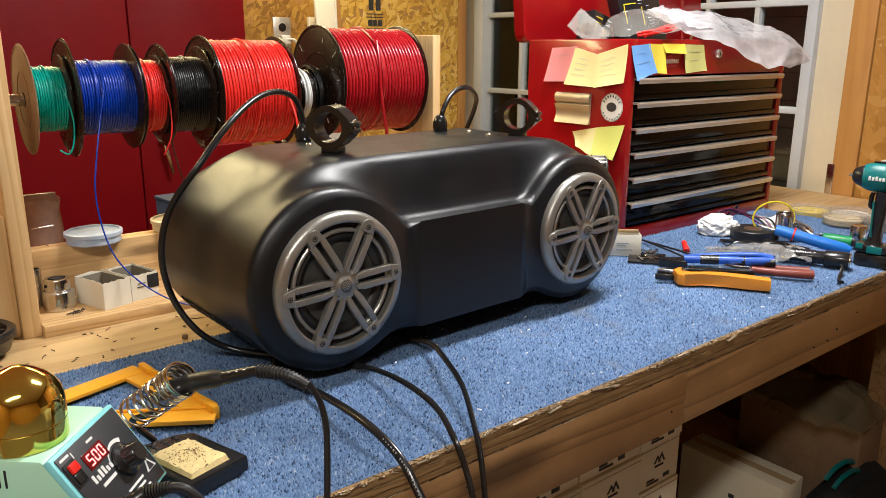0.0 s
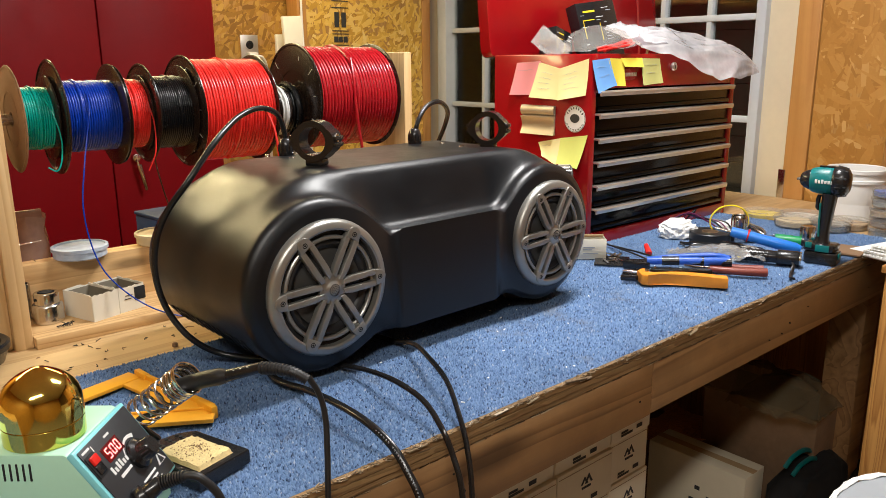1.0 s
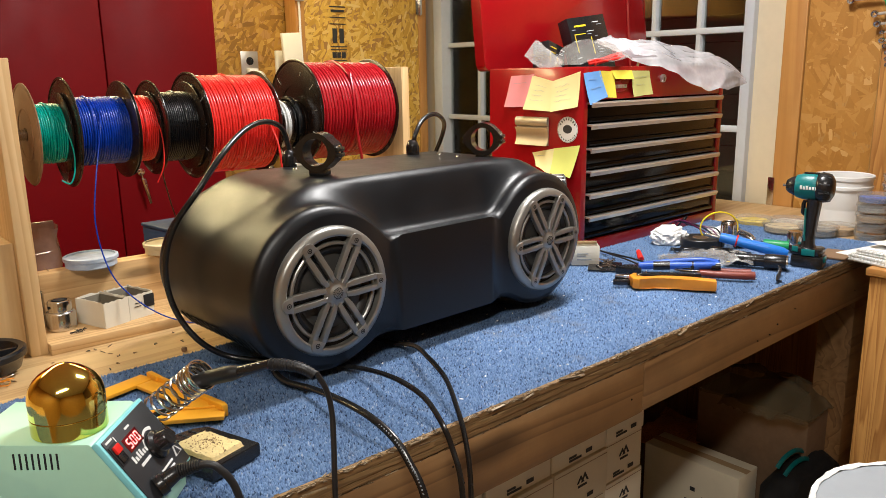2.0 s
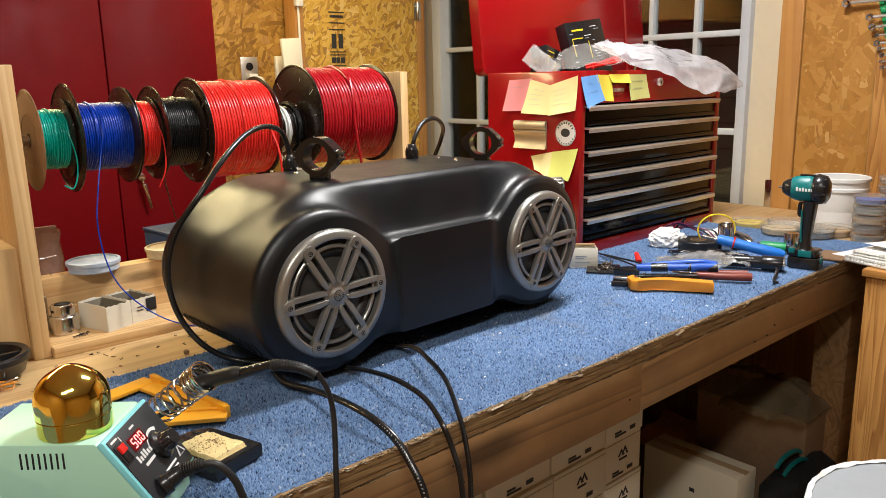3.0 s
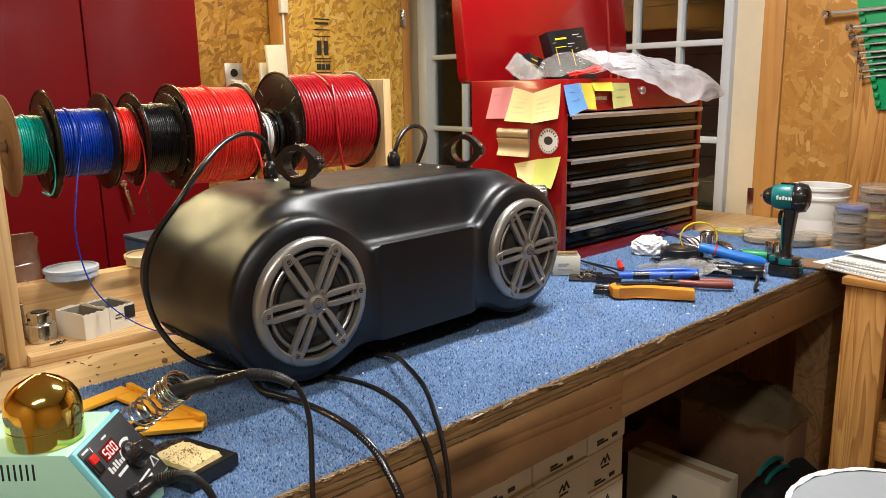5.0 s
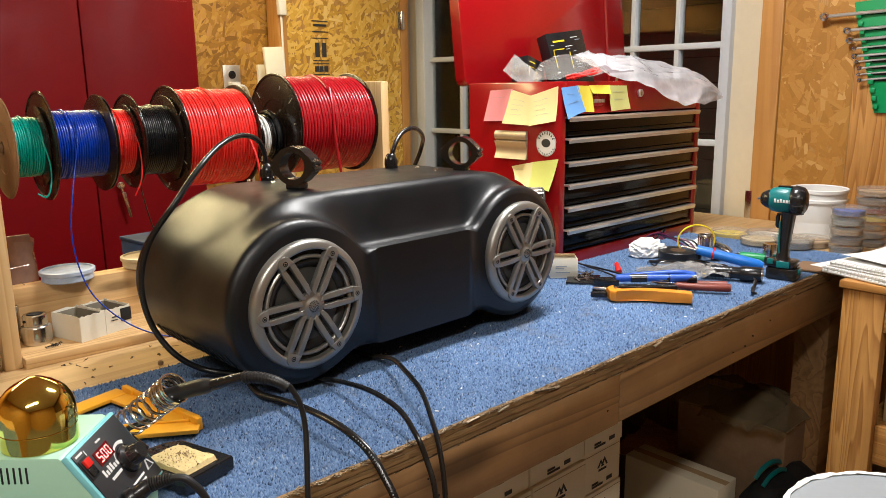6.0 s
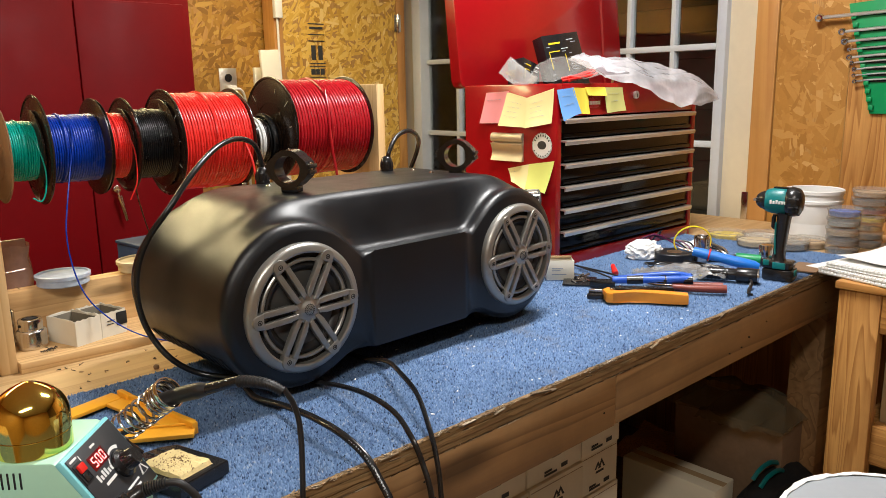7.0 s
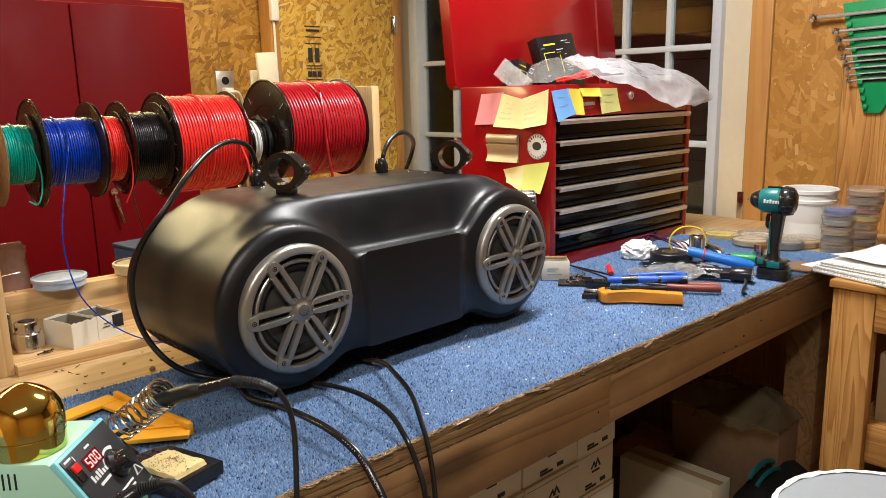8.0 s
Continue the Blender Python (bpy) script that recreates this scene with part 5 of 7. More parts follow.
knob = part("knob", bm, "hard", st, "black turning knob")
bm = B()
for k in range(16):
    a = 2 * math.pi * k / 16
    rod(bm, PANEL @ Vector((0.068 + 0.0108 * math.cos(a), -0.046 + 0.0108 * math.sin(a), 0.012)), PANEL @ Vector((0.068 + 0.0096 * math.cos(a), -0.046 + 0.0096 * math.sin(a), 0.0228)), 0.0009, seg=6)
part("grip_ribs", bm, "hard", knob)
bm = B()
pts0, pts1 = [], []
for k in range(19):
    a = radians(150 - 95 * k / 18)
    wdt = 0.0008 + 0.0035 * k / 18
    pts0.append((0.068 + 0.0185 * math.cos(a), -0.046 + 0.0185 * math.sin(a)))
    pts1.append((0.068 + (0.0185 + wdt) * math.cos(a), -0.046 + (0.0185 + wdt) * math.sin(a)))
prism(bm, pts0 + pts1[::-1], 0.0051, 0.0056, PANEL)
part("scale_arc", bm, "print", front, "white printed wedge arc")
# plain bars for the printed name and small print
for k in range(6):
    on_panel(0.0215 + 0.0055 * k, 0.0248 + 0.0055 * k, -0.0420, -0.0360 + (0.002 if k in (0, 2, 3) else -0.001), 0.0051, 0.0055, "print", "bar")
on_panel(0.027, 0.049, -0.0495, -0.0465, 0.0051, 0.0055, "print")
for u0, u1, v in ((0.005, 0.018, -0.0072), (0.044, 0.054, -0.0105), (0.046, 0.074, -0.0700), (0.048, 0.072, -0.0750), (0.056, 0.076, -0.0800)):
    on_panel(u0, u1, v, v + 0.0022, 0.0051, 0.0055, "print")
on_panel(0.0205, 0.0215, -0.0120, -0.0060, 0.0051, 0.0055, "print")
tri = B()
for s, i in ((0.0085, 0), (0.0060, 1)):
    prism(tri, [(0.090 - s, -0.0660 - s * 0.6), (0.090 + s, -0.0660 - s * 0.6), (0.090, -0.0660 + s)], 0.0051 + 0.0003 * i, 0.0055 + 0.0004 * i, PANEL) if i == 0 else None
part("warning_triangle", tri, "print", front)
tri = B()
prism(tri, [(0.085, -0.0705), (0.095, -0.0705), (0.090, -0.0610)], 0.0056, 0.0058, PANEL)
part("warning_triangle", tri, "panel", front)
# plug and its lead
bm = B()
c0 = PANEL @ Vector((0.022, -0.074, 0.005))
c1 = PANEL @ Vector((0.036, -0.075, 0.026))
rod(bm, c0, c0 + (c1 - c0) * 0.35, 0.0115, 0.0115, 24, 0.001)
rod(bm, c0 + (c1 - c0) * 0.3, c1, 0.0095, 0.0075, 24, 0.002)
plug = part("plug", bm, "hard", st, "black round plug")
bm = B()
turn_st = Matrix.Rotation(radians(-48), 3, "Z")
lead_pts = [c1 - (c1 - c0) * 0.1] + [c1 + turn_st @ Vector(p) for p in ((0.010, -0.008, 0.003), (0.022, -0.018, 0.006), (0.031, -0.026, 0.001), (0.043, -0.036, -0.022), (0.048, -0.050, -0.075), (0.045, -0.068, -0.13), (0.04, -0.075, -0.22))]
part("lead", tube(bm, lead_pts, 0.0042, 10), "rubber", plug)
for k in range(9):
    p = smooth_path(lead_pts, 12)[2 + 2 * k]
    q = smooth_path(lead_pts, 12)[3 + 2 * k]
    part("relief_ring", rod(B(), p, q, 0.0078 - 0.00025 * k, seg=14), "rubber", plug)
# vent slots as black bars in place of their shade, and a mark on top
for k in range(8):
    y = 0.034 + 0.0060 * k
    part("vent_slot", box(B(), -0.0006, 0.0012, y, y + 0.0020, SH - 0.026, SH - 0.009, 0.0004), "void", st)
part("dent", lathe(B(), [(0, 0.0006), (0.0022, 0.0003), (0.0025, 0)], Matrix.Translation((0.018, 0.014, SH)), 10), "void", st)

# gold dome standing on the station
cap = thing("gold_dome", pose(0.0945, 0.6530, 0.9997) @ Matrix.Diagonal((0.86, 0.86, 0.86, 1)), "mirror gold domed cap standing on the station", "dome cap")
part("skirt", lathe(B(), [(0, 0), (0.0405, 0), (0.0415, 0.001), (0.0415, 0.0205), (0.0408, 0.0213), (0, 0.0213)], None, 72), "brass", cap, "pale brass skirt")
part("dome", lathe(B(), [(0.0405, 0.0215), (0.0418, 0.0221), (0.0418, 0.040), (0.0408, 0.047), (0.0385, 0.054), (0.034, 0.0615), (0.028, 0.0675), (0.020, 0.0730), (0.011, 0.0775), (0.004, 0.0798), (0, 0.0802)], None, 72), "gold", cap, "dark gold mirror dome", angle=60)

# ---- iron stand, spring and iron ----
stand = thing("iron_stand", pose(0.246, 0.672, 0.8995, 0, 0, 17), "black soldering iron stand with a burnt sponge tray", "iron stand")
bm = B()
prism(bm, [(-0.036, -0.042), (0.036, -0.042), (0.036, 0.045), (0.020, 0.058), (-0.036, 0.072)], 0.0, 0.019, None, 0.003)
part("base", bm, "hard", stand)
bm = B()
for j in range(3):
    for i in range(4):
        bm2 = rod(bm, (-0.024 + 0.013 * i, 0.046 + 0.007 * j - 0.002 * i, 0.0185), (-0.024 + 0.013 * i, 0.046 + 0.007 * j - 0.002 * i, 0.0196), 0.0022, seg=10)
part("tip_holes", bm, "void", stand, "row of small tip holes")
bm = B()
rnd = random.Random(3)
n = 26
grid = []
for j in range(n + 1):
    row = []
    for i in range(n + 1):
        u, v = -0.029 + 0.048 * i / n, -0.035 + 0.068 * j / n
        edge = min(i, n - i, j, n - j)
        z = 0.0196 if edge == 0 else 0.0245 + 0.0015 * noise.noise(Vector((u * 90, v * 90, 1))) + rnd.uniform(-0.0006, 0.0006)
        row.append((u, v, z))
    grid.append(row)
sheet(bm, grid)
sponge = part("sponge", bm, "sponge", stand, "yellowed scorched sponge")
bm = B()
for k in range(150):
    u, v, r = max(-0.026, min(0.016, rnd.gauss(-0.006, 0.011))), max(-0.033, min(0.033, rnd.gauss(0.0, 0.017))), rnd.uniform(0.00012, 0.00038)
    box(bm, -r * 1.6, r * 1.6, -r, r, -0.0005, 0.0006, 0, Matrix.Translation((u, v, 0.0252)) @ Matrix.Rotation(rnd.uniform(0, 3), 4, "Z"))
part("scorch_crumbs", bm, "card", sponge, "dark burnt solder crumbs")
inv = stand.matrix_basis.inverted()
A0, A1 = inv @ Vector((0.206, 0.730, 0.957)), inv @ Vector((0.241, 0.672, 1.008))
axis = along(A0, A1)
length = (A1 - A0).length
pts = []
for k in range(260):
    t = k / 259
    a = 2 * math.pi * (9.0 * t if t < 0.6 else 5.4 + (t - 0.6) * 13.5)
    rr = 0.0165 + 0.0012 * t
    pts.append(axis @ Vector((rr * math.cos(a), rr * math.sin(a), length * (1.28 * t if t < 0.6 else 0.768 + (t - 0.6) * 0.58))))
part("spring", tube(B(), pts, 0.0016, 8, 2), "steel", stand, "steel wire spring holder")
part("collar", lathe(B(), [(0.0180, length * 0.985), (0.0194, length * 0.985), (0.0198, length * 1.005), (0.0194, length * 1.03), (0.0180, length * 1.03)], axis, 40, True), "steel", stand, "bright steel collar")
part("bracket", tube(B(), [inv @ Vector((0.228, 0.738, 0.915)), inv @ Vector((0.212, 0.742, 0.935)), A0 + Vector((0, 0, -0.006)), (A0 + A1) / 2 + Vector((0, 0, -0.017))], 0.0035, 8), "hard", stand)

iron = thing("soldering_iron", pose(0.2315, 0.638, 1.024), "black soldering iron resting in the spring holder", "soldering iron")
base = Vector((0.2315, 0.638, 1.024))
h = [Vector(p) - base for p in ((0.229, 0.690, 0.993), (0.240, 0.674, 1.0005), (0.250, 0.660, 1.007), (0.260, 0.645, 1.0125), (0.270, 0.631, 1.0165))]
part("grip", tube(B(), h, lambda t: 0.0092 if t < 0.85 else 0.0092 - 0.016 * (t - 0.85), 20, 6), "rubber", iron, "ribbed black foam grip")
h2 = [Vector(p) - base for p in ((0.269, 0.632, 1.0160), (0.281, 0.616, 1.0225), (0.2925, 0.601, 1.0285))]
part("neck", tube(B(), h2, lambda t: 0.0068 - 0.0012 * t, 20, 6), "hard", iron, "glossy black printed neck")
for k in range(3):
    p = h2[0].lerp(h2[2], 0.25 + 0.2 * k) + Vector((-0.002, -0.003, 0.0052))
    part("bar", box(B(), -0.002, 0.002, -0.0006, 0.0006, -0.0002, 0.0004, 0, Matrix.Translation(p) @ Matrix.Rotation(radians(-40), 4, "Z")), "print", iron)
h3 = [Vector(p) - base for p in ((0.292, 0.6015, 1.0280), (0.303, 0.586, 1.0285), (0.314, 0.571, 1.0260), (0.324, 0.561, 1.018))]
sp = smooth_path(h3, 10)
relief = part("strain_relief", tube(B(), h3, lambda t: 0.0060 - 0.001 * t, 14, 6), "rubber", iron, "ribbed strain relief")
for k in range(1, len(sp) - 1, 2):
    part("rib", rod(B(), sp[k], sp[k] + (sp[k + 1] - sp[k]) * 0.9, 0.0071 - 0.00004 * k, seg=16), "rubber", relief)
h4 = [Vector(p) - base for p in ((0.326, 0.561, 1.020), (0.334, 0.555, 1.000), (0.336, 0.549, 0.976), (0.331, 0.540, 0.945), (0.322, 0.528, 0.898), (0.31, 0.51, 0.82), (0.29, 0.49, 0.65), (0.26, 0.47, 0.3), (0.22, 0.44, 0.006))]
part("lead", tube(B(), h4, 0.0032, 10), "rubber", iron)

# ---- yellow square under the stand ----
sq = thing("speed_square", pose(0.258, 0.845, 0.9000, 0, 0, 0), "worn yellow plastic speed square on the carpet", "square")
pts = {"a": (0.312 - 0.258, 0.772 - 0.845), "b": (0.285 - 0.258, 0.965 - 0.845), "c": (0.090 - 0.258, 0.915 - 0.845)}
bm = B()


def bar_between(bm, p, q, wdt, z0, z1, bev=0.001):
    p, q = Vector(p), Vector(q)
    d = (q - p).normalized()
    nrm = Vector((-d.y, d.x)) * wdt / 2
    prism(bm, [p - nrm, q - nrm, q + nrm, p + nrm], z0, z1, None, bev)


bar_between(bm, pts["a"], pts["c"], 0.036, 0.003, 0.009)
part("arm", bm, "yellow", sq)
bm = B()
bar_between(bm, (pts["b"][0] - 0.003, pts["b"][1]), (pts["c"][0] + 0.03, pts["c"][1] + 0.004), 0.030, 0.0032, 0.0088)
part("arm", bm, "yellow", sq)
bm = B()
bar_between(bm, pts["a"], (pts["a"][0] - 0.004, pts["a"][1] + 0.034), 0.008, 0.0, 0.017)
part("fence", bm, "yellow", sq)
bm = B()
bar_between(bm, pts["b"], (pts["b"][0] + 0.003, pts["b"][1] - 0.030), 0.008, 0.0, 0.016)
part("fence", bm, "yellow", sq)
bm = B()
bar_between(bm, (pts["a"][0] - 0.010, pts["a"][1] + 0.03), (pts["b"][0] - 0.014, pts["b"][1] - 0.02), 0.030, 0.0034, 0.0086)
bar_between(bm, (pts["a"][0] + 0.004, pts["a"][1] + 0.012), (pts["b"][0] + 0.002, pts["b"][1] - 0.016), 0.006, 0.0, 0.0150)
part("arm", bm, "yellow", sq)
bm = B()
bar_between(bm, (pts["a"][0] - 0.006, pts["a"][1] + 0.018), (pts["c"][0] + 0.02, pts["c"][1] - 0.002), 0.003, 0.0092, 0.0125)
part("raised_rib", bm, "yellow", sq)

# ---- black driver with orange leads at the bench's left ----
drv = thing("speaker_driver", pose(0.110, 1.180, BENCH), "round black loose speaker basket on the bare bench", "speaker part")
part("basket", lathe(B(), [(0.030, 0.004), (0.052, 0.012), (0.058, 0.030), (0.062, 0.033), (0.062, 0.041), (0.058, 0.044), (0.050, 0.042), (0.044, 0.030), (0.0, 0.024), (0.0, 0.004)], None, 48), "hard", drv)
part("magnet", lathe(B(), [(0, 0), (0.03, 0), (0.03, 0.0045), (0, 0.0045)], None, 32), "steel", drv)
for k in range(5):
    a = radians(70 * k)
    part("spoke", box(B(), 0.010, 0.050, -0.004, 0.004, 0.028, 0.038, 0.001, Matrix.Rotation(a, 4, "Z")), "hard", drv)
rnd = random.Random(12)
for k in range(7):
    pts = [(rnd.uniform(-0.02, 0.03), -0.055 + rnd.uniform(-0.02, 0.01), 0.002 + rnd.uniform(0, 0.014)) for j in range(5)]
    part("lead", tube(B(), pts, 0.0009, 6), "orange" if k < 5 else "steel", drv)

# ---- cordless driver ----
dr = thing("cordless_driver", pose(1.652, 0.590, 0.8995, 0, 0, -80) @ Matrix.Diagonal((0.74, 0.82, 1.03, 1)), "teal and black cordless driver standing on its battery", "power tool")
bm = B()
prism(bm, [(-0.042, -0.026), (-0.036, -0.031), (0.040, -0.031), (0.048, -0.024), (0.048, 0.024), (0.040, 0.031), (-0.036, 0.031), (-0.042, 0.026)], 0.0, 0.026, None, 0.004)
batt = part("battery", bm, "hard", dr, "black slide battery")
part("latch", box(B(), 0.0475, 0.051, -0.012, 0.012, 0.012, 0.024, 0.001), "teal", batt)
bm = B()
prism(bm, [(-0.046, -0.025), (-0.038, -0.031), (0.036, -0.030), (0.043, -0.022), (0.043, 0.022), (0.036, 0.030), (-0.038, 0.031), (-0.046, 0.025)], 0.027, 0.043, None, 0.005)
part("foot", bm, "hard", dr)
for s in (-1, 1):
    part("foot_accent", box(B(), -0.012, 0.026, s * 0.0315 - 0.002, s * 0.0315 + 0.002, 0.028, 0.042, 0.001), "teal", dr, "teal foot accent")
    part("foot_accent", box(B(), -0.040, -0.022, s * 0.0300 - 0.0025, s * 0.0300 + 0.002, 0.034, 0.046, 0.001), "teal", dr, "teal foot accent")
# grip lofted from rings
def loft(rings, seg=20):
    bm = B()
    loops = []
    for cx, cz, rx, ry, tilt in rings:
        loop = []
        for i in range(seg):
            a = 2 * math.pi * i / seg
            u = rx * math.copysign(abs(math.cos(a)) ** 0.8, math.cos(a))
            loop.append(bm.verts.new((cx + u * math.cos(tilt), ry * math.copysign(abs(math.sin(a)) ** 0.8, math.sin(a)), cz - u * math.sin(tilt))))
        loops.append(loop)
    for a, b in zip(loops, loops[1:]):
        for i in range(seg):
            bm.faces.new((a[i], a[(i + 1) % seg], b[(i + 1) % seg], b[i]))
    bm.faces.new(loops[0][::-1])
    bm.faces.new(loops[-1])
    return bm


part("grip", loft([(-0.004, 0.040, 0.026, 0.022, 0), (-0.003, 0.050, 0.019, 0.0175, 0), (0.000, 0.075, 0.0165, 0.016, 0), (0.002, 0.10, 0.018, 0.017, 0), (0.004, 0.125, 0.0195, 0.018, 0.05), (0.006, 0.15, 0.021, 0.02, 0.1)]), "hard", dr, "black ribbed grip", angle=60)
for s in (-1, 1):
    bm = B()
    tube(bm, [(-0.010, s * 0.0165, 0.058), (-0.012, s * 0.0160, 0.078), (-0.013, s * 0.0165, 0.10), (-0.014, s * 0.0175, 0.13)], 0.0028, 8)
    part("grip_accent", bm, "teal", dr, "teal grip stripe")
turnx = Matrix.Translation((0, 0, 0.176)) @ Matrix.Rotation(-math.pi / 2, 4, "Y")  # local z -> -x
head = part("head", lathe(B(), [(0, -0.022), (0.020, -0.022), (0.0275, -0.012), (0.029, 0.0), (0.0285, 0.028), (0.026, 0.042), (0.0235, 0.050), (0, 0.050)], turnx, 32), "teal", dr, "teal motor housing", angle=50)
part("rear_cap", lathe(B(), [(0.029, -0.010), (0.0315, -0.014), (0.0325, -0.026), (0.031, -0.040), (0.026, -0.050), (0.018, -0.056), (0, -0.058)], turnx, 32), "hard", dr, "rounded black rear cap", angle=60)
for k in range(10):
    bm = B()
    a = 2 * math.pi * k / 10
    rod(bm, turnx @ Vector((0.032 * math.cos(a), 0.032 * math.sin(a), -0.020)), turnx @ Vector((0.0275 * math.cos(a), 0.0275 * math.sin(a), -0.048)), 0.0022, seg=8)
    part("cooling_rib", bm, "rubber", dr)
chuck = part("chuck", lathe(B(), [(0.0, 0.0505), (0.0215, 0.0505), (0.0215, 0.054), (0.0195, 0.060), (0.018, 0.066), (0.013, 0.076), (0.0105, 0.0785), (0.005, 0.0785), (0.005, 0.072), (0, 0.072)], turnx, 32), "hard", dr, "black chuck nose")
part("bit", rod(B(), turnx @ Vector((0, 0, 0.072)), turnx @ Vector((0, 0, 0.089)), 0.0034, seg=6), "steel", chuck)
part("trigger", loft([(-0.020, 0.112, 0.004, 0.007, 0), (-0.025, 0.118, 0.006, 0.008, 0), (-0.025, 0.138, 0.006, 0.008, 0), (-0.021, 0.146, 0.006, 0.008, 0)], 14), "hard", dr)
part("top_pad", box(B(), -0.03, 0.012, -0.007, 0.007, 0.2035, 0.2075, 0.0015), "hard", dr)
for s in (-1, 1):
    for k in range(6):
        part("bar", box(B(), -0.033 + 0.0085 * k, -0.0270 + 0.0085 * k, s * 0.0288 - 0.0012, s * 0.0288 + 0.0012, 0.172, 0.1785 + (0.002 if k in (0, 2) else 0), 0.0003), "print", head)

# ---- tools on the carpet ----
C = 0.9000


def rodthing(name, p, q, r0, r1, material, label, category, group="", seg=18, lip=0.001):
    base = Vector(p)
    return solid(name, rod(B(), (0, 0, 0), Vector(q) - base, r0, r1, seg, lip), material, Matrix.Translation(base), label, category, group)


# orange handled cutter
cut = thing("wire_stripper", pose(1.272, 0.702, C, 0, 0, -50) @ Matrix.Diagonal((0.72, 1.05, 1.1, 1)), "orange handled wire stripper lying on the carpet", "pliers")
part("handle", prism(B(), [(-0.112, -0.020), (-0.095, -0.026), (-0.080, -0.018), (-0.05, -0.011), (0.0, -0.015), (0.05, -0.022), (0.115, -0.030), (0.118, -0.008), (0.05, 0.002), (0.0, 0.007), (-0.03, 0.006), (-0.075, -0.002), (-0.092, -0.003), (-0.098, 0.012), (-0.088, 0.024), (-0.105, 0.026), (-0.120, 0.010)], 0.002, 0.022, None, 0.003), "orange", cut, "orange handle")
part("handle", prism(B(), [(-0.085, 0.012), (-0.02, 0.008), (0.06, 0.012), (0.085, 0.015), (0.085, 0.030), (0.0, 0.026), (-0.08, 0.026)], 0.006, 0.024, None, 0.003), "hard", cut, "black handle")
part("jaw", prism(B(), [(-0.115, 0.010), (-0.06, 0.012), (-0.06, 0.030), (-0.10, 0.028), (-0.150, 0.022), (-0.160, 0.016)], 0.008, 0.020, None, 0.002), "steel", cut, "steel jaws")
part("pivot", rod(B(), (-0.095, 0.002, 0.022), (-0.095, 0.002, 0.026), 0.006, seg=16, lip=0.001), "steel", cut)
for x in (-0.07, -0.03):
    part("rivet", rod(B(), (x, 0.018, 0.023), (x, 0.018, 0.0265), 0.003, seg=12), "steel", cut)
part("tip", box(B(), -0.166, -0.118, -0.004, 0.006, 0.004, 0.014, 0.002), "hard", cut)
# blue and black crimper
cr = thing("crimping_tool", pose(1.372, 0.748, C, 0, 0, -52), "blue and black crimping tool lying on its side", "pliers")
part("handle", tube(B(), [(-0.085, 0.004, 0.018), (-0.03, -0.004, 0.022), (0.03, -0.006, 0.024), (0.085, -0.004, 0.026)], 0.0085, 12), "blue", cr)
for a, b in ((-0.055, -0.020), (0.005, 0.030), (0.066, 0.086)):
    part("grip_band", tube(B(), [(a, -0.0035, 0.0205 + 0.03 * (a + 0.055) * 0.6), (b, -0.0055, 0.0225 + 0.03 * (b + 0.02) * 0.6)], 0.0096, 12), "hard", cr)
part("handle", tube(B(), [(-0.08, 0.020, 0.016), (-0.02, 0.030, 0.022), (0.05, 0.030, 0.028), (0.085, 0.010, 0.028)], 0.0065, 12), "blue", cr)
part("jaw", prism(B(), [(-0.08, -0.008), (-0.08, 0.026), (-0.115, 0.022), (-0.135, 0.012), (-0.135, 0.004), (-0.11, -0.006)], 0.0, 0.016, None, 0.002), "hard", cr)
# long probe leads from the crimper's end
cord("test_probe", [(1.372, 0.832, 0.914), (1.39, 0.88, 0.912), (1.41, 0.94, 0.908), (1.427, 0.996, 0.904)], 0.0022, "rubber", "thin black test lead on the carpet")
cord("test_probe", [(1.36, 0.840, 0.909), (1.37, 0.885, 0.913), (1.40, 0.95, 0.909), (1.435, 1.015, 0.904)], 0.0022, "rubber", "thin black test lead on the carpet")
# maroon handled pliers
pl = thing("pliers", pose(1.418, 0.660, C, 0, 0, -52) @ Matrix.Diagonal((0.8, 1, 1, 1)), "pliers with maroon rubber handles", "pliers")
part("handle", tube(B(), [(-0.075, 0.012, 0.011), (-0.02, 0.016, 0.011), (0.03, 0.013, 0.011), (0.064, 0.010, 0.011)], lambda t: 0.0065 + 0.0025 * t, 14), "maroon", pl)
part("handle", tube(B(), [(-0.075, 0.0, 0.011), (-0.02, -0.010, 0.011), (0.03, -0.013, 0.011), (0.068, -0.012, 0.011)], lambda t: 0.0065 + 0.0025 * t, 14), "maroon", pl)
part("jaw", prism(B(), [(-0.07, -0.006), (-0.07, 0.02), (-0.11, 0.016), (-0.135, 0.007), (-0.11, -0.004)], 0.004, 0.018, None, 0.002), "steel", pl)
# glasses in a clear case
gl = thing("safety_glasses", pose(1.508, 0.770, C, 0, 0, -48), "clear safety glasses in a crumpled plastic bag", "glasses")
for s in (-1, 1):
    pts = [(s * 0.033 + 0.029 * math.cos(2 * math.pi * k / 20), -0.02, 0.021 + 0.017 * math.sin(2 * math.pi * k / 20)) for k in range(21)]
    part("rim", tube(B(), pts, 0.0012, 6, 2), "hard", gl)
    bm = B()
    lathe(bm, [(0, 0.003), (0.016, 0.002), (0.027, 0)], Matrix.Translation((s * 0.033, -0.02, 0.021)) @ FRONT @ Matrix.Diagonal((1.04, 0.62, 1, 1)), 24)
    part("lens", bm, "zip", gl)
    part("temple", tube(B(), [(s * 0.062, -0.02, 0.027), (s * 0.066, 0.03, 0.026), (s * 0.062, 0.07, 0.012)], 0.0016, 6), "hard", gl)
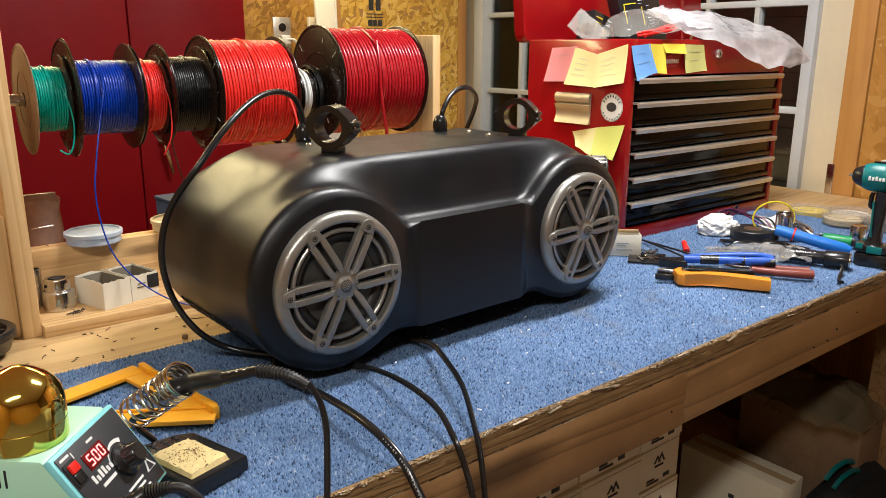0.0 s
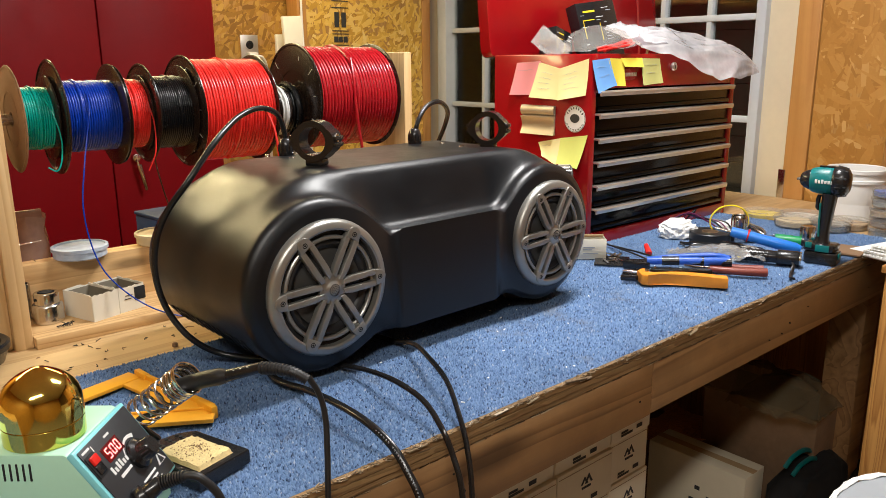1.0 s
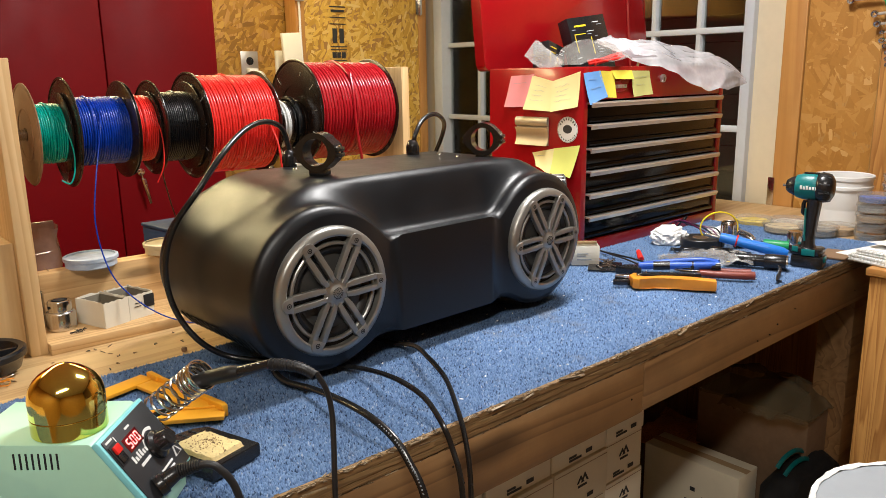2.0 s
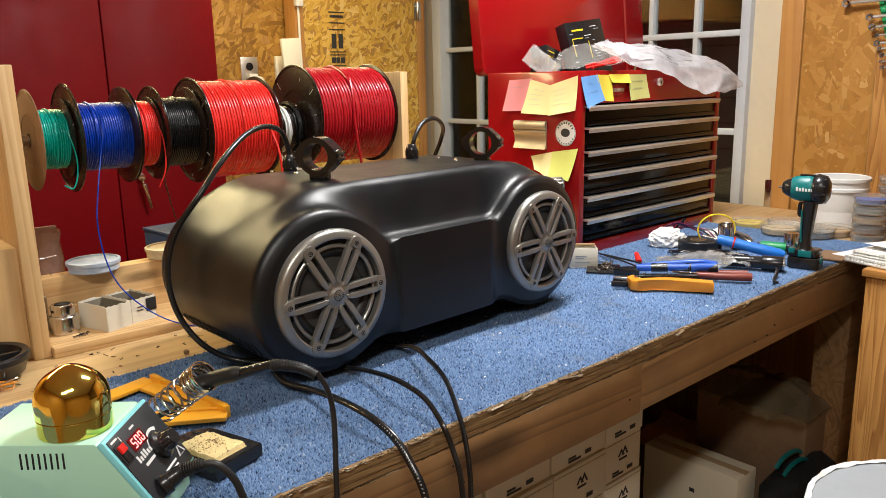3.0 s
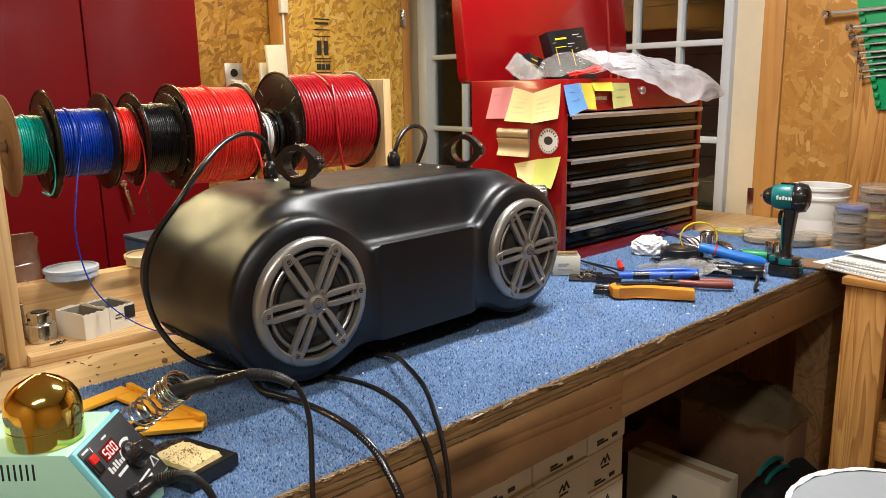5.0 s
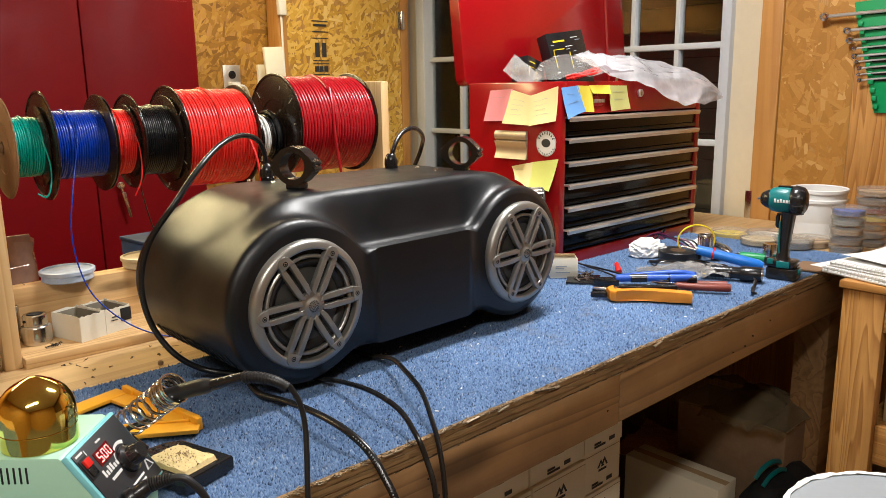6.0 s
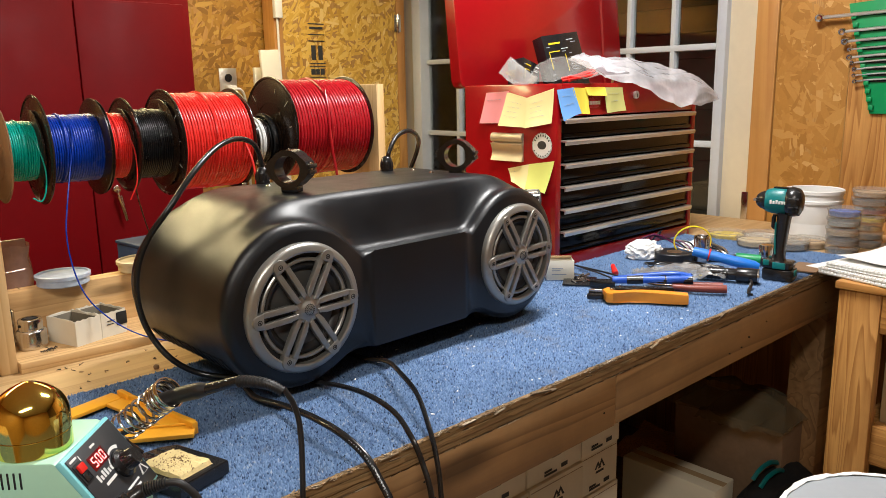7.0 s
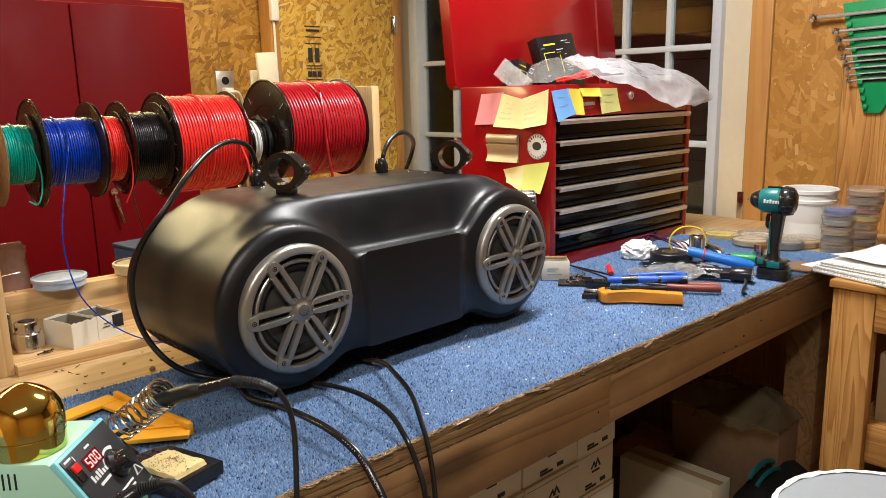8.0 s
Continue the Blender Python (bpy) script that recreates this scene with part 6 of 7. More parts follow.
part("bridge", tube(B(), [(-0.006, -0.02, 0.024), (0, -0.021, 0.027), (0.006, -0.02, 0.024)], 0.0014, 6), "hard", gl)
crumple("bag_film", pose(1.475, 0.755, C + 0.004, 0, 0, -48), lambda u, v: -0.09 + 0.20 * u, lambda u, v: -0.03 + 0.075 * v, "zip", "crinkled clear plastic bag on the carpet", "plastic bag",
        lambda u, v: 0.022 * math.sin(math.pi * u) ** 0.5 * math.sin(math.pi * v) - 0.004, 7.0, 30, 16)
solid("label_tag", box(B(), -0.02, 0.02, -0.008, 0.008, 0, 0.0015, 0.0004), "w_yellow", pose(1.535, 0.705, C + 0.012, 10, 0, -40), "yellow oval label on the clear bag", "label")
# white crumpled tissue
bm = bmesh.new()
bmesh.ops.create_icosphere(bm, subdivisions=4, radius=1.0)
for v in bm.verts:
    d = v.co.normalized()
    k = 1 + 0.30 * (1 - 2 * abs(noise.noise(d * 2.3))) + 0.16 * (1 - 2 * abs(noise.noise(d * 5.1 + Vector((3, 1, 2)))))
    v.co = Vector((d.x * 0.038 * k, d.y * 0.027 * k, max(d.z * 0.024 * k, -0.016) + 0.016))
solid("tissue", bm, "paper", pose(1.640, 0.942, C, 0, 0, -38), "crumpled white paper tissue on the carpet", "tissue", angle=22)
# black round tape and pads
tp = thing("tape_roll", pose(1.668, 0.868, C, 0, 0, 20), "black roll of tape lying flat", "tape")
part("roll", lathe(B(), [(0.020, 0.0), (0.048, 0.0), (0.050, 0.002), (0.050, 0.020), (0.048, 0.022), (0.020, 0.022)], None, 48, True), "rubber", tp)
part("core", lathe(B(), [(0.018, 0.0), (0.0199, 0.0), (0.0199, 0.0222), (0.018, 0.0222)], None, 40, True), "card", tp)
rodthing("file", (1.56, 0.885, C + 0.006), (1.605, 0.735, C + 0.016), 0.0045, 0.0035, "hard", "thin black file across the tools", "file", "", 12)
rodthing("file", (1.535, 0.845, C + 0.020), (1.545, 0.70, C + 0.030), 0.0032, 0.0025, "hard", "thin black rod across the tools", "rod", "", 12)
# flashlight
fl = thing("flashlight", pose(1.555, 0.655, C, 0, 0, -68), "black knurled flashlight lying on the carpet", "flashlight")
part("tube", rod(B(), (-0.075, 0, 0.017), (0.012, 0, 0.017), 0.0135, 0.0135, 28, 0.001), "hard", fl)
part("head", rod(B(), (0.010, 0, 0.017), (0.055, 0, 0.017), 0.0168, 0.0168, 28, 0.002), "hard", fl)
for k in range(7):
    part("ring", lathe(B(), [(0.0134, 0), (0.0148, 0.0008), (0.0148, 0.003), (0.0134, 0.0038)], along((-0.062 + 0.0085 * k, 0, 0.017), (1, 0, 0.017)), 28), "hard", fl)
part("lens_rim", lathe(B(), [(0.011, 0.0), (0.0165, 0.0), (0.0160, 0.0035), (0.0115, 0.0035)], along((0.055, 0, 0.017), (1, 0, 0.017)), 28, True), "steel", fl)
cord("wrist_strap", [(1.535, 0.600, 0.916), (1.522, 0.592, 0.914), (1.508, 0.588, 0.905), (1.490, 0.582, 0.9045), (1.472, 0.574, 0.9045), (1.460, 0.568, 0.9045), (1.462, 0.560, 0.9045)], 0.0042, "rubber", "short black wrist strap", 0.5)
# hammer with blue handle and chrome head
hm = thing("blue_tool", pose(1.60, 0.70, C, 0, 0, -66), "blue handled hand tool with a thin red band", "hand tool")
part("shank", rod(B(), (-0.105, 0.012, 0.056), (-0.06, 0.012, 0.047), 0.004, seg=10), "steel", hm, "steel shank")
sk = thing("steel_socket", pose(1.703, 0.812, C), "large polished steel socket standing on the carpet", "socket")
part("barrel", lathe(B(), [(0, 0), (0.0175, 0), (0.0195, 0.002), (0.0195, 0.058), (0.0185, 0.064), (0.0168, 0.066), (0.0145, 0.064), (0.0145, 0.054), (0, 0.054)], None, 40), "steel", sk)
hh = part("handle", loft([(0, -0.066, 0.0105, 0.013, 0), (0, -0.045, 0.0115, 0.015, 0), (0, -0.015, 0.011, 0.0135, 0), (0, 0.035, 0.0125, 0.0150, 0), (0, 0.075, 0.0120, 0.0145, 0), (0, 0.086, 0.008, 0.010, 0)], 18), "blue2", hm, "blue handle", angle=60)
hh.matrix_basis = Matrix.Translation((-0.005, 0.012, 0.038)) @ Matrix.Rotation(radians(101), 4, "Y")
bm = B()
lathe(bm, [(0.0118, 0), (0.0155, 0.001), (0.0155, 0.004), (0.0118, 0.005)], Matrix.Translation((-0.035, 0.012, 0.044)) @ Matrix.Rotation(radians(101), 4, "Y"), 24)
part("band", bm, "w_red", hm, "thin red band")
# green handled screwdriver, knobs
sd = thing("screwdriver", pose(1.735, 0.735, C, 0, 0, -70), "green and black handled screwdriver", "screwdriver")
part("handle", rod(B(), (0.0, 0, 0.014), (0.075, 0, 0.014), 0.0135, 0.0115, 12, 0.003), "green", sd)
part("cap", rod(B(), (0.058, 0, 0.014), (0.080, 0, 0.014), 0.0128, 0.011, 12, 0.003), "hard", sd)
part("shank", rod(B(), (-0.09, 0, 0.014), (0.0, 0, 0.014), 0.003, seg=10), "steel", sd)
rodthing("steel_socket", (1.765, 0.672, C), (1.765, 0.672, C + 0.052), 0.017, 0.017, "steel", "deep chromed socket standing on the carpet", "socket", "", 28, 0.002)
# purple leads and chrome clips, yellow cable loop
rnd = random.Random(21)
for k in range(4):
    pts = [(1.66 + 0.02 * k, 0.985, 0.905), (1.69 + 0.02 * k, 0.99 - 0.01 * k, 0.93 + 0.008 * k), (1.73 + 0.01 * k, 0.965, 0.945 - 0.005 * k), (1.76 + 0.01 * k, 0.93 - 0.01 * k, 0.925), (1.775, 0.90 - 0.012 * k, 0.905)]
    cord("thin_lead", pts, 0.0022, "w_purple" if k % 2 == 0 else "w_black", "thin dark purple lead among the tools", 1.0, 8)
loop = [(1.725 + 0.036 * math.cos(2 * math.pi * k / 18), 0.850 - 0.032 * math.cos(2 * math.pi * k / 18), 0.942 + 0.040 * math.sin(2 * math.pi * k / 18)) for k in range(-4, 15)]
cord("yellow_loop", loop + [(1.72, 0.80, 0.910), (1.78, 0.75, 0.904), (1.82, 0.71, 0.9035)], 0.0021, "w_yellow", "springy loop of yellow cable standing among the tools", 1.0, 8)
solid("leaflet", thicken(sheet(B(), [[(0.03 * i, 0.022 * j, 0.008 * i * i * 0.6 + 0.003 * j) for i in range(3)] for j in range(4)]), 0.0004), "paper", pose(1.762, 0.880, C + 0.004, 2, 0, -40), "white curled paper leaflet among the tools", "paper")
for k, (x, y, a) in enumerate(((1.79, 0.845, 20), (1.80, 0.815, 75))):
    c = thing("spring_clip", pose(x, y, C, 0, 0, a), "shiny steel spring clip among the tools", "clip", "clips among the tools")
    part("jaw", tube(B(), [(-0.03, 0, 0.004), (-0.01, 0.004, 0.012), (0.02, 0.0, 0.016), (0.035, 0, 0.012)], 0.0045, 10), "steel", c)
    part("jaw", tube(B(), [(-0.03, 0, 0.008), (-0.01, -0.004, 0.018), (0.02, 0.0, 0.024), (0.034, 0, 0.03)], 0.0045, 10), "steel", c)
    part("boot", tube(B(), [(0.03, 0, 0.014), (0.05, 0, 0.018), (0.065, 0, 0.015)], 0.0065, 10), "w_red", c)
rodthing("black_handle", (1.70, 0.80, C + 0.008), (1.80, 0.72, C + 0.010), 0.008, 0.006, "hard", "black tool handle among the tools", "handle", "", 14)
rodthing("black_handle", (1.60, 0.80, C + 0.010), (1.60, 0.70, C + 0.012), 0.011, 0.009, "hard", "black ribbed tool handle among the tools", "handle", "", 14)
# small red cap
rodthing("marker_cap", (1.437, 0.888, C), (1.458, 0.912, C + 0.014), 0.0075, 0.0055, "w_red", "small red screw cap on the carpet", "cap", "", 18, 0.002)
# screws on a dark card
card = thing("screw_tray", pose(1.318, 0.905, C, 0, 0, -55), "small dark tray with loose bright screws", "tray")
part("plate", box(B(), -0.038, 0.038, -0.042, 0.040, 0.0, 0.003, 0.001), "hard", card)
rnd = random.Random(6)
for k in range(13):
    m = Matrix.Translation((rnd.uniform(-0.026, 0.028), rnd.uniform(-0.022, 0.050), 0.005)) @ Matrix.Rotation(rnd.uniform(0, 3), 4, "Z")
    bm = B()
    rod(bm, m @ Vector((-0.014, 0, 0)), m @ Vector((0.012, 0, 0.001)), 0.0021, seg=8)
    rod(bm, m @ Vector((0.011, 0, 0.001)), m @ Vector((0.014, 0, 0.001)), 0.0034, seg=12)
    part("screw", bm, "steel", card)
# white carton near the chest
wb = thing("small_carton", pose(1.277, 0.970, C, 0, 0, -44), "small torn white carton with faint print", "small box")
for a in ((0, 0.064, 0, 0.0015), (0, 0.064, 0.0365, 0.038), (0, 0.0015, 0.0018, 0.0362), (0.0625, 0.064, 0.0018, 0.0362)):
    part("side", box(B(), a[0], a[1], a[2], a[3], 0.0015, 0.044 + 0.002 * random.Random(int(a[2] * 1e4)).random(), 0.0003), "carton", wb)
part("base", box(B(), 0, 0.064, 0, 0.038, 0, 0.0014), "carton", wb)
part("flap", box(B(), 0.002, 0.062, 0.034, 0.0375, 0.044, 0.050, 0.0003), "kraft", wb, "torn brown flap")
for z, w in ((0.026, 0.026), (0.021, 0.020), (0.012, 0.034)):
    part("bar", box(B(), 0.012, 0.012 + w, -0.0008, -0.0003, z, z + 0.0022), "grey", wb)
# grey power tool behind the pod
gt = thing("drill_head", pose(1.322, 1.100, BENCH, 0, 0, -38), "grey and silver power tool standing behind the pod", "power tool")
part("body", loft([(0, 0.0, 0.030, 0.026, 0), (0, 0.05, 0.020, 0.018, 0), (0, 0.15, 0.019, 0.018, 0)]), "hard", gt)
part("motor", rod(B(), (-0.050, 0, 0.176), (0.022, 0, 0.176), 0.030, 0.030, 32, 0.004), "titan", gt, "grey motor housing")
part("red_collar", rod(B(), (-0.060, 0, 0.178), (-0.049, 0, 0.178), 0.027, 0.029, 28, 0.002), "w_red", gt, "red collar")
for k in range(14):
    a = 2 * math.pi * k / 14
    part("fin", box(B(), 0.021, 0.050, -0.0022, 0.0022, 0.014, 0.0300 - 0.0015 * (k % 2), 0.0008, Matrix.Translation((0, 0, 0.176)) @ Matrix.Rotation(a, 4, "X")), "alu", gt, "cast cooling fin")
part("end_cap", rod(B(), (0.021, 0, 0.176), (0.044, 0, 0.176), 0.022, 0.019, 28, 0.002), "hard", gt)
part("end_rim", lathe(B(), [(0.019, 0.0), (0.0295, 0.0), (0.0300, 0.003), (0.0275, 0.0055), (0.019, 0.0055)], along((0.047, 0, 0.176), (1, 0, 0.176)), 32, True), "cone", gt)

# pale specks and lint on the carpet
rnd = random.Random(77)
bm = B()
for k in range(70):
    x, y = rnd.uniform(0.55, 1.9), rnd.uniform(0.575, 0.86)
    a = rnd.uniform(0, 6.28)
    l, w = rnd.uniform(0.0006, 0.0028), rnd.uniform(0.0004, 0.0010)
    box(bm, -l, l, -w, w, 0, 0.0012, 0, Matrix.Translation((x - 0.8, y - 0.8, 0.0075)) @ Matrix.Rotation(a, 4, "Z"))
solid("lint", bm, "paper", pose(0.8, 0.8, BENCH), "pale lint and specks in the carpet pile", "lint", kind="stuff")
# worn and frayed upper lip of the bench edge
bm = B()
for k in range(1500):
    x, l, w = rnd.uniform(0.05, 1.97), rnd.uniform(0.0010, 0.0046), rnd.uniform(0.0002, 0.0006)
    lift = rnd.random() ** 2
    place = Matrix.Translation((x - 0.8, rnd.uniform(-0.0022, 0.0055), 0.0005 + 0.0042 * lift))
    box(bm, -l, l, -w, w, -w, w, 0, place @ Matrix.Rotation(rnd.gauss(0, 0.25) if rnd.random() < 0.7 else rnd.uniform(-1.6, 1.6), 4, "Z") @ Matrix.Rotation(rnd.gauss(0, 0.22), 4, "Y"))
for k in range(40):
    x, l = rnd.uniform(0.1, 1.95), rnd.uniform(0.006, 0.018)
    box(bm, -l, l, -0.0012, 0.0012, -0.0008, 0.0008, 0, Matrix.Translation((x - 0.8, rnd.uniform(-0.0015, 0.003), rnd.uniform(-0.012, 0.002))) @ Matrix.Rotation(rnd.gauss(0, 0.06), 4, "Z") @ Matrix.Rotation(rnd.gauss(0, 0.05), 4, "Y"))
for k in range(420):
    x, l = rnd.uniform(0.05, 2.2), rnd.uniform(0.003, 0.020)
    t = rnd.uniform(0.0003, 0.0011)
    box(bm, -l, l, -0.0009, 0.0009, -t, t, 0, Matrix.Translation((x - 0.8, 0.0048 + rnd.uniform(-0.0008, 0.0004), -0.0278 + rnd.gauss(0, 0.0010))) @ Matrix.Rotation(rnd.gauss(0, 0.03), 4, "Z") @ Matrix.Rotation(rnd.gauss(0, 0.03), 4, "Y"))
for k, (x, l) in enumerate(((0.752, 0.020), (0.772, 0.013), (0.60, 0.012), (1.06, 0.014), (1.31, 0.012))):
    box(bm, -l, l, -0.0022, 0.0022, -0.0014, 0.0014, 0.0005, Matrix.Translation((x - 0.8, -0.0016, 0.0012 - 0.003 * (k % 2))) @ Matrix.Rotation(0.10 - 0.07 * k, 4, "Y") @ Matrix.Rotation(0.06 * k - 0.1, 4, "Z"))
solid("splinters", bm, "worn", pose(0.8, 0.5490, 0.8945), "frayed and splintered lip along the bench edge", "splinters", kind="stuff")

# ---- far end of the bench: bucket and tubs ----
bk = thing("bucket", pose(2.215, 0.742, BENCH), "white plastic bucket with ribbed rim", "bucket")
part("pail", lathe(B(), [(0, 0.0), (0.066, 0.0), (0.068, 0.003), (0.075, 0.112), (0.0790, 0.112), (0.0795, 0.120), (0.0755, 0.122), (0.0765, 0.138), (0.0800, 0.139), (0.0805, 0.148), (0.0780, 0.150), (0.0740, 0.148), (0.0700, 0.010), (0, 0.008)], None, 56), "bucket", bk)


def tub(x, y, z, rr, h, fill, label="round clear plastic tub of small parts"):
    t = thing("parts_tub", pose(x, y, z), label, "tub", "stacked tubs")
    part("wall", lathe(B(), [(0, 0.0006), (rr * 0.9, 0.0006), (rr * 0.93, 0.002), (rr * 0.95, h - 0.008), (rr * 0.93, h - 0.008), (rr * 0.91, 0.003), (0, 0.0022)], None, 36), "tub", t)
    part("lid", lathe(B(), [(0, h - 0.003), (rr * 0.92, h - 0.003), (rr * 0.93, h - 0.001), (rr * 0.98, h - 0.0005), (rr, h - 0.002), (rr, h - 0.009), (rr * 0.975, h - 0.009)], None, 36), "tub", t)
    part("contents", lathe(B(), [(0, 0.0035), (rr * 0.86, 0.0035), (rr * 0.88, h * 0.58), (rr * 0.5, h * 0.66), (0, h * 0.62)], None, 24), fill, t)


for k, (fill, dx) in enumerate((("steel", 0), ("card", 0.002), ("kraft", -0.002), ("grey", 0.001), ("blue", 0))):
    tub(2.060 + dx, 0.600, BENCH + 0.0255 * k, 0.043, 0.025, fill)
for k, (fill, rr, dx) in enumerate((("card", 0.038, 0), ("steel", 0.038, 0.001), ("brass", 0.036, 0), ("w_yellow", 0.043, 0), ("w_deep", 0.044, 0.001), ("card", 0.050, 0.0), ("kraft", 0.050, 0.002))):
    tub(2.205 + dx, 0.585, BENCH + 0.0235 * k, rr, 0.023, fill)
tub(2.005, 0.715, BENCH + 0.008, 0.052, 0.030, "steel", "flat clear tub of screws on the bench")
tub(1.985, 0.800, BENCH + 0.008, 0.055, 0.026, "tan", "flat clear tub of parts on the bench")
tub(2.090, 0.700, BENCH, 0.050, 0.028, "kraft", "flat clear tub of parts on the bench")
tub(2.100, 0.835, BENCH, 0.055, 0.026, "bucket", "flat clear tub of parts on the bench")
tub(2.060, 0.925, BENCH, 0.055, 0.024, "w_yellow", "flat clear tub with a yellow label")
tub(2.20, 0.465, BENCH, 0.050, 0.040, "tan", "clear tub beside the wall")
solid("wood_offcut", box(B(), -0.09, 0.09, -0.02, 0.02, 0, 0.022, 0.002), "shade", pose(2.09, 0.50, BENCH, 0, 0, 12), "dark wood offcut on the bench end", "offcut")

# ---- wooden cabinet with notebooks ----
wc = thing("wooden_cabinet", pose(2.0, 0.15, 0), "open pine cabinet with heavy posts and a top board", "cabinet")


def wbox(name, x0, x1, y0, y1, z0, z1, material, bevel=0.003, label=""):
    return part(name, box(B(), x0 - 2.0, x1 - 2.0, y0 - 0.15, y1 - 0.15, z0, z1, bevel), material, wc, label)


for x in (1.720, 2.30):
    for y in (0.390, -0.35):
        wbox("post", x, x + 0.038, y, y + 0.089, 0.0, 0.884, "fir")
wbox("top", 1.712, 2.345, -0.36, 0.486, 0.8845, 0.902, "fir_y")
wbox("rail", 1.722, 1.758, -0.26, 0.389, 0.795, 0.884, "fir_y")
wbox("rail", 1.738, 1.776, -0.26, 0.389, 0.476, 0.572, "fir_y")
wbox("rail", 1.738, 1.776, -0.26, 0.389, 0.10, 0.19, "fir_y")
wbox("shelf", 1.777, 2.29, -0.30, 0.43, 0.545, 0.563, "fir_y", 0.001)
wbox("shelf", 1.777, 2.29, -0.30, 0.43, 0.165, 0.183, "fir_y", 0.001)
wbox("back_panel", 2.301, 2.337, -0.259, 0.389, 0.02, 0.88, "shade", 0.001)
solid("kraft_box", box(B(), -0.12, 0.12, -0.20, 0.20, 0, 0.165, 0.003), "kraft", pose(1.91, 0.19, 0.5635), "brown cardboard box in the open cabinet", "box")
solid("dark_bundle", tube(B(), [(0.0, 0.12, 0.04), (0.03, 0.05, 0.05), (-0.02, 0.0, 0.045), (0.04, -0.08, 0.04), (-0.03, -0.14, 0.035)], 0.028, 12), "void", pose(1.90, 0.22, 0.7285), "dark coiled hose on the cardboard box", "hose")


def notebook(x, y, z, rot, sx, sy, t, label, top="paper"):
    n = thing("notebook", pose(x, y, z, 0, 0, rot), label, "notebook", "notebooks on the cabinet")
    rnd = random.Random(int(z * 1e4))
    part("cover", box(B(), -sx / 2, sx / 2, -sy / 2, sy / 2, 0, 0.0012), "card", n)
    for k in range(6):
        z0 = 0.0013 + (t - 0.002) * k / 6
        d = rnd.uniform(-0.003, 0.003)
        part("leaf_block", box(B(), -sx / 2 + d, sx / 2 - 0.004 + d, -sy / 2 + 0.002 + d, sy / 2 - 0.002 + d, z0, z0 + (t - 0.002) / 6 - 0.0004, 0.0003), top, n)
    for k in range(int(sy / 0.0085)):
        yy = -sy / 2 + 0.008 + 0.0085 * k
        if yy > sy / 2 - 0.006:
            break
        pts = [(-sx / 2 + 0.004 + (0.0062) * math.cos(a), yy, t / 2 + (t / 2 + 0.002) * math.sin(a)) for a in [2 * math.pi * i / 10 for i in range(11)]]
        part("ring", tube(B(), pts, 0.0007, 4, 2), "alu", n)


notebook(1.825, 0.375, 0.9025, -17, 0.22, 0.29, 0.016, "thick spiral notebook with frayed pages")
notebook(1.845, 0.372, 0.9190, -12, 0.22, 0.28, 0.012, "spiral notebook lying on another")
bm = B()
sheet(bm, [[(-0.10 + 0.02 * i, -0.13 + 0.026 * j, 0.001 + 0.006 * (abs(i - 5) / 5) ** 2 + 0.002 * math.sin(j * 0.8)) for i in range(11)] for j in range(11)])
solid("paper_sheet", thicken(bm, 0.0003), "paper", pose(1.865, 0.37, 0.934, 0, 0, -14), "loose white written sheet on the notebooks", "paper")
solid("paper_sheet", box(B(), -0.09, 0.09, -0.05, 0.05, 0, 0.001), "paper", pose(1.885, 0.520, 0.9035, 0, 0, -14), "white paper scrap under the notebooks", "paper")
solid("cardboard_scrap", box(B(), -0.05, 0.05, -0.03, 0.03, 0, 0.003), "card", pose(1.80, 0.585, 0.9005, 0, 0, 10), "brown cardboard scrap on the carpet", "cardboard")

# ---- under the bench ----


def stack_carton(x0, x1, y0, z0, z1, seed):
    c = thing("stacked_carton", pose((x0 + x1) / 2, y0 + 0.15, z0), "white printed shipping carton stacked under the bench", "carton", "cartons under the bench")
    w, h = x1 - x0, z1 - z0
    body = part("body", box(B(), -w / 2, w / 2, -0.15, 0.15, 0, h, 0.002), "pale_carton", c)
    if seed % 3 != 2:
        u = w * 0.02
        for k, (c, top) in enumerate(((-0.006, 0.70), (0.007, 0.74))):
            peak = [(c - 0.013, 0.52 * h), (c - 0.001, top * h), (c + 0.011, 0.52 * h), (c + 0.0055, 0.52 * h), (c - 0.001, (top - 0.09) * h), (c - 0.0075, 0.52 * h)]
            part("logo_peak", prism(B(), [(u + q, w_) for q, w_ in peak], 0.0, 0.0006 + 0.0002 * k, Matrix.Translation((0, -0.1503, 0)) @ FRONT), "ink", body)
        for z, u0, u1 in ((0.42, -0.012, 0.016), (0.14, -0.035, -0.012), (0.07, -0.035, 0.004)):
            part("bar", box(B(), u0, u1, -0.1510, -0.1504, h * z, h * z + 0.005), "ink", body)
        part("bar", box(B(), 0.018, 0.038, -0.1510, -0.1504, h * 0.10, h * 0.10 + 0.009), "ink", body)
    part("seam", box(B(), -w / 2 + 0.004, w / 2 - 0.004, -0.1508, -0.1503, h * 0.90, h * 0.90 + 0.001), "card", body)


zz = [0.0, 0.096, 0.192, 0.288, 0.384, 0.480, 0.576, 0.672]
